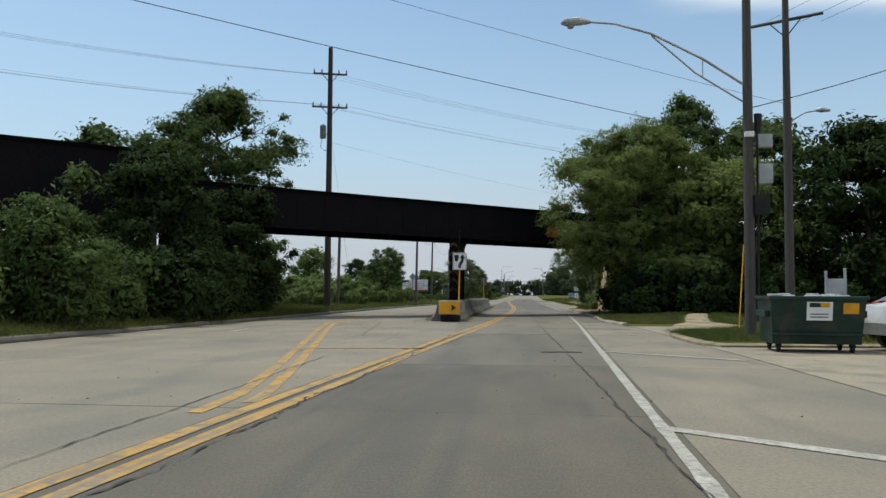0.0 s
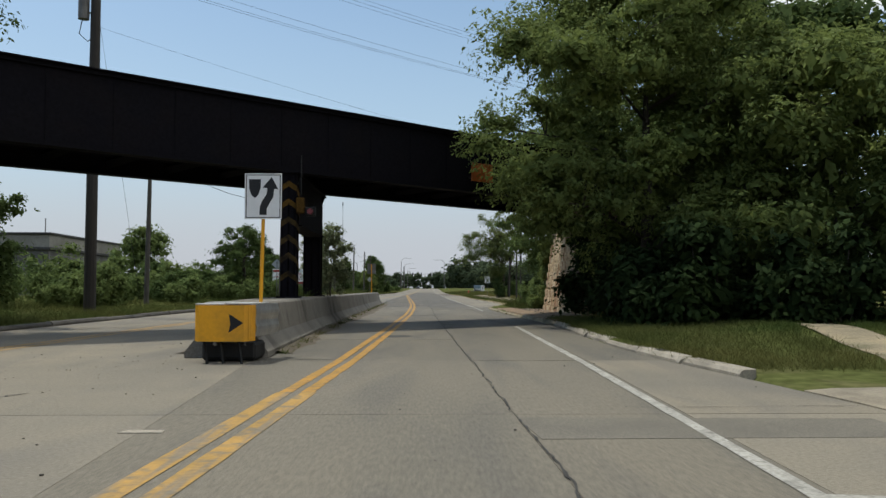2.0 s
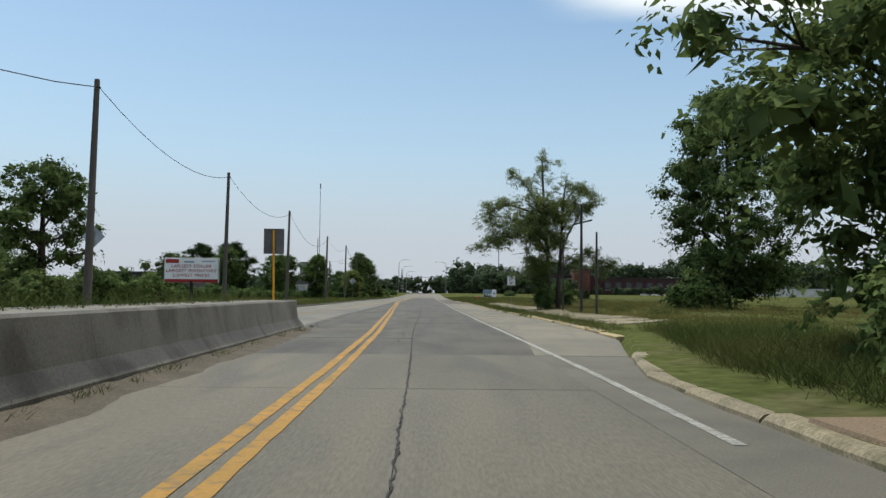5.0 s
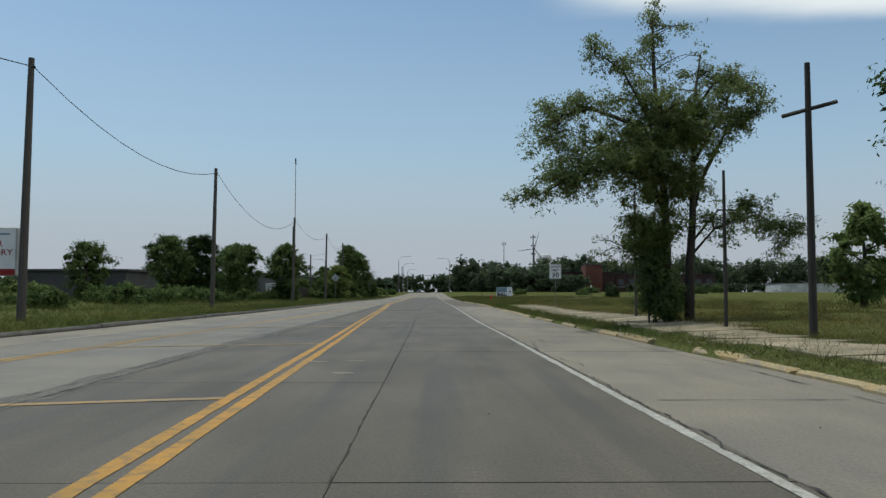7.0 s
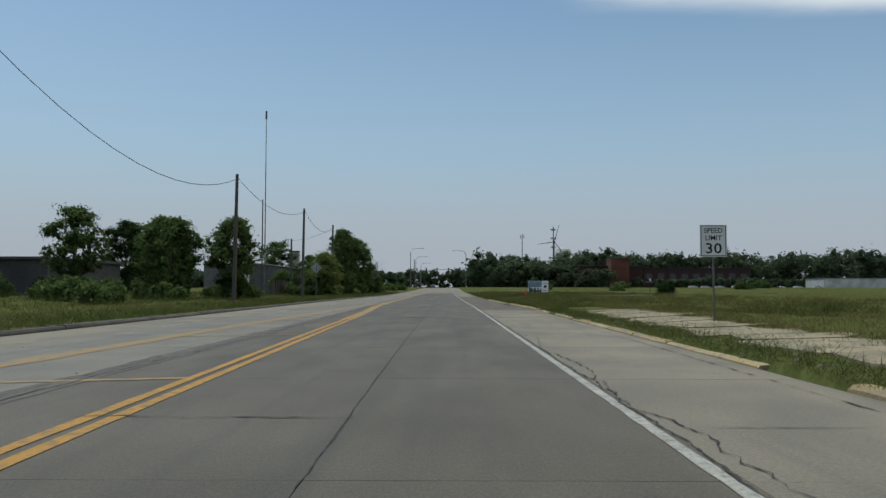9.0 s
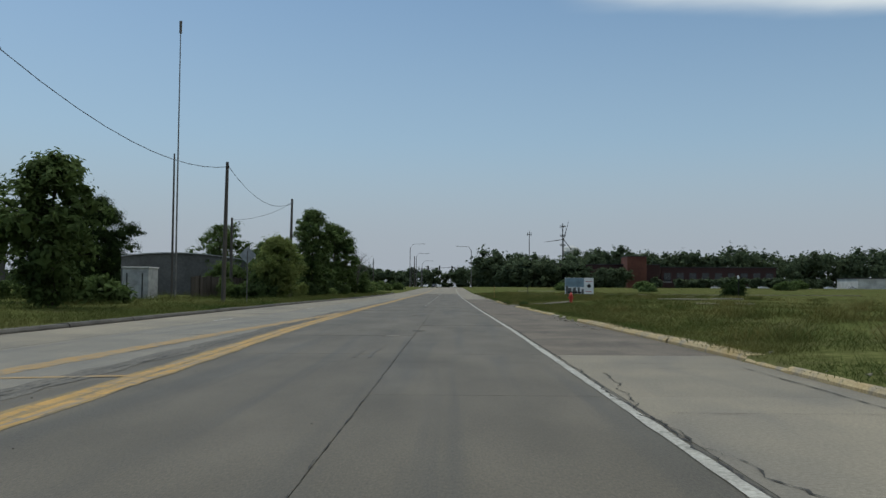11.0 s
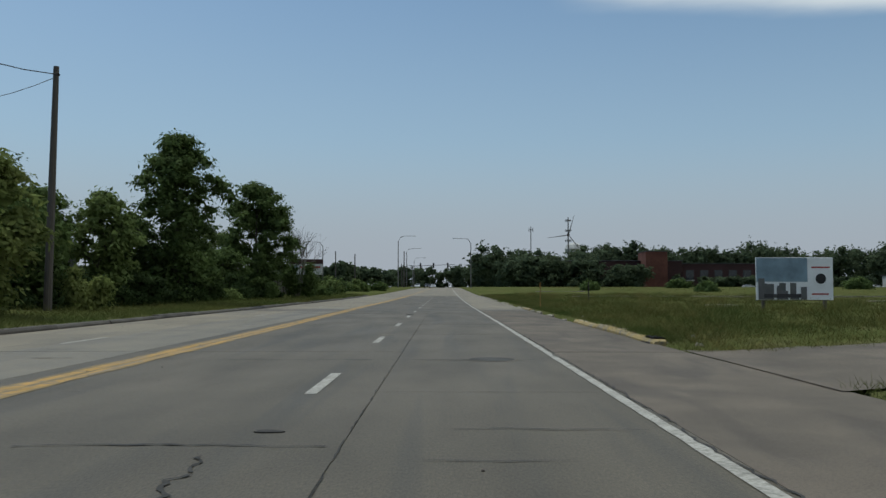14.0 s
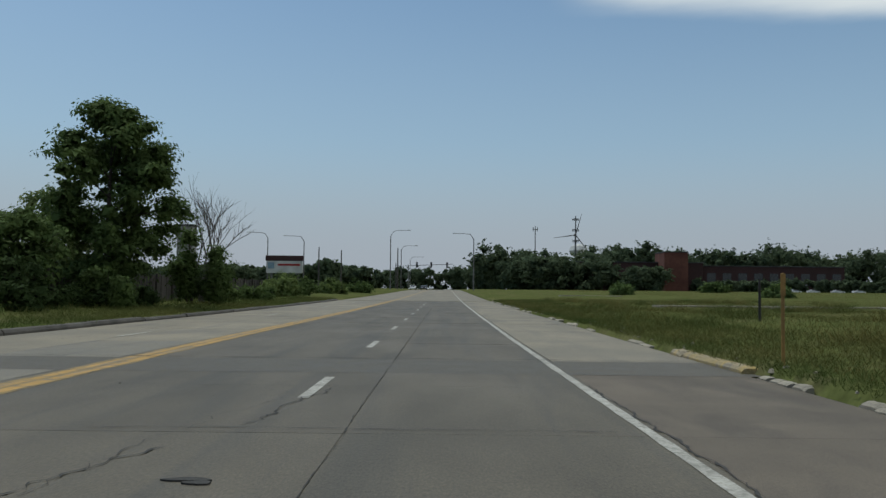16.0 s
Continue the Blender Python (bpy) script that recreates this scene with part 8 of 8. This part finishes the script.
grass("verge_grass", 18000, 16, band(1, 158, 300, -0.15, 3.5, 1.3), 0.13, "grass", "short weedy grass along the kerb", spread=0.1)
grass("verge_grass", 12000, 17, band(-1, 60, 300, 0.0, 3.5, 1.2), 0.18, "grass", "short weedy grass along the kerb", spread=0.1)
grass("weeds", 450, 9, band(-1, 90, 132, 0.1, 2.2), 0.35, "weed", "yellow flowering weeds along the kerb")
grass("weeds", 5200, 10, band(1, 84, 160, -0.25, 0.7, 1.3), 0.08, "grass", "weeds growing in the broken kerb")


def foot_area(r, n):
    y = 38 + 48 * r.random(n)
    y = np.where(r.random(n) < 0.7, np.round(y / 3.1) * 3.1 + r.normal(size=n) * 0.25, y)
    return np.column_stack([[side_x(q, -2.95) + 0.1 for q in y] + r.random(n) * 0.12, y])


def patchy(r, n):
    """Clumps of taller growth here and there in the meadow."""
    c = np.column_stack([6.4 + 24 * r.random(n // 40) ** 1.4, r.uniform(96, 292, n // 40)])
    c[:, 0] = np.where(c[:, 1] < 158, c[:, 0] + 3.5, c[:, 0])
    c[:, 1] = np.where((c[:, 1] > 194) & (c[:, 1] < 208), c[:, 1] + 16, c[:, 1])
    k = r.integers(0, len(c), n)
    return c[k] + r.normal(size=(n, 2)) * 0.35


grass("tall_weeds", 9000, 23, patchy, 0.38, "grass", "clumps of taller weeds in the meadow", spread=0.1)
grass("tall_weeds", 4000, 24, patchy, 0.42, "grass_dry", "clumps of taller dry grass in the meadow", spread=0.1)
wf = grass("weeds", 260, 21, foot_area, 0.13, "grass", "weeds growing in the dirt at the barrier's foot", spread=0.06)
wf.location.z = 0.32


def top_area(r, n):
    y = 47 + 38 * r.random(n)
    return np.column_stack([[side_x(q, -2.95) - 0.9 for q in y] - r.random(n) * 1.0, y])


wt_ = grass("weeds", 420, 22, top_area, 0.28, "grass", "tall weeds growing out of the median's paved top", spread=0.1)
wt_.location.z = 1.18


def plot_area(r, n):
    x = 4.4 + 10.6 * r.random(n) ** 1.3
    y = r.uniform(19.9, 32.0, n)
    top_y = np.interp(x, [4.4, 5.2, 7.7, 9.2, 15], [25.2, 26.8, 30.2, 31.3, 32.2])
    return np.column_stack([x, np.where(y > top_y, 20.0 + (y - 20.0) * 0.45, y)])


gp = grass("lawn_grass", 8000, 11, plot_area, 0.14, "grass", "short lawn grass on the island")
gp.location.z = 0.15

grass("weeds", 900, 31, band(1, 86, 156, 0.05, 0.9, 1.3), 0.24, "grass", "clumps of weeds between the kerb and the old footpath", spread=0.07)

grass("weeds", 800, 32, band(1, 90, 152, 1.2, 3.6, 1.0), 0.12, "grass", "weeds growing between the old footpath slabs", spread=0.1)

# ---- broken slabs lying in the meadow ----
def slab(x, y, w_, d_, seed):
    rng_ = random.Random(seed)
    n_ = 7
    pts_ = [(x + math.cos(6.283 * i / n_) * w_ * rng_.uniform(0.7, 1.1), y + math.sin(6.283 * i / n_) * d_ * rng_.uniform(0.7, 1.1)) for i in range(n_)]
    z_ = ground_z(x, y)
    tagged(Geo().prism(pts_, z_ - 0.1, z_ + (0.13 if w_ > 0.5 else 0.035)).ob("concrete_slab", M["curb"]), "broken pale concrete slab lying in the grass", "slab", "slabs in the meadow")


for i, (x, y, w_, d_) in enumerate(((19.3, 212.7, 2.4, 1.4), (23.2, 213.5, 1.6, 1.2), (14.7, 191.7, 0.7, 0.9), (16.9, 191.6, 0.6, 0.8), (27.0, 240.0, 1.6, 1.4), (12.2, 226.5, 0.8, 0.8))):
    slab(x, y, w_, d_, 300 + i)
# ---- abutment stones ----
rng = random.Random(21)
course, z = 0, 0.05
while z < 4.3:
    hh = 0.385 * rng.uniform(0.95, 1.05)
    s = -0.3 * (course % 2)
    L = (AB1 - AB0).length
    dirv = (AB1 - AB0).normalized()
    out = Vector((-1, 0, 0))
    while s < L:
        ln = rng.uniform(1.1, 2.4)
        a, b = max(0, s + 0.012), min(L, s + ln - 0.012)
        if b - a > 0.1:
            p, q = AB0 + dirv * a - out * (z * BATTER), AB0 + dirv * b - out * (z * BATTER)
            z1_ = min(z + hh - 0.016, 4.37)
            nx, nz, base_ = 8, 4, rng.uniform(0.0, 0.016)
            vv = [p - out * 0.8 + Vector((0, 0, z)), q - out * 0.8 + Vector((0, 0, z)), q - out * 0.8 + Vector((0, 0, z1_)), p - out * 0.8 + Vector((0, 0, z1_))]
            for iz in range(nz + 1):
                for ix in range(nx + 1):
                    rim_ = ix in (0, nx) or iz in (0, nz)
                    at = p.lerp(q, (ix + (0 if ix in (0, nx) else rng.uniform(-0.25, 0.25))) / nx) + Vector((0, 0, z + (z1_ - z) * (iz + (0 if iz in (0, nz) else rng.uniform(-0.2, 0.2))) / nz))
                    vv.append(at + out * (base_ + (-0.04 if rim_ and rng.random() < 0.12 else -0.007 if rim_ else rng.uniform(-0.003, 0.006))))
            row = nx + 1
            ff = [(4 + a_ * row + b_, 4 + a_ * row + b_ + 1, 4 + (a_ + 1) * row + b_ + 1, 4 + (a_ + 1) * row + b_) for a_ in range(nz) for b_ in range(nx)]
            ff += [(0, 1) + tuple(4 + b_ for b_ in range(nx, -1, -1)), (3,) + tuple(4 + nz * row + b_ for b_ in range(nx + 1)) + (2,),
                   (0,) + tuple(4 + a_ * row for a_ in range(nz + 1)) + (3,), (2,) + tuple(4 + a_ * row + nx for a_ in range(nz, -1, -1)) + (1,)]
            # darker blocks high up and below the bridge: sooty, with its shade painted in
            mesh_ob("stone_block", vv, ff, M["stone_sooty_shade" if z + rng.uniform(-0.4, 0.35) > 3.6 - 0.35 * max(0, 59.5 - p.y) and rng.random() < 0.88 or (p.y < 57.0 and z > 1.5 and rng.random() < 0.85) else "stone"], abut)
        s += ln
    z += hh
    course += 1

# ---- road slabs ----
rng = random.Random(31)
row_y = frange(-20, 300, 5.6)
for a, b in zip(row_y[:-1], row_y[1:]):
    for col in range(5):
        la, lb = lines_out(a), lines_out(b)
        gap = 0.003
        j = 0.004 if rng.random() < 0.7 else 0.009
        zt = rng.uniform(-0.002, 0.002)
        quad = [(la[col] + gap, a + j), (la[col + 1] - gap, a + j), (lb[col + 1] - gap, b - j), (lb[col] + gap, b - j)]
        top_ = [(x, y, rise(y) + zt) for x, y in quad]
        bot_ = [(x, y, rise(y) - 0.06) for x, y in quad]
        mesh_ob("slab", bot_ + top_, [(4, 5, 6, 7), (0, 1, 5, 4), (1, 2, 6, 5), (2, 3, 7, 6), (3, 0, 4, 7)], slab_material(col, 0.5 * (a + b)), road)
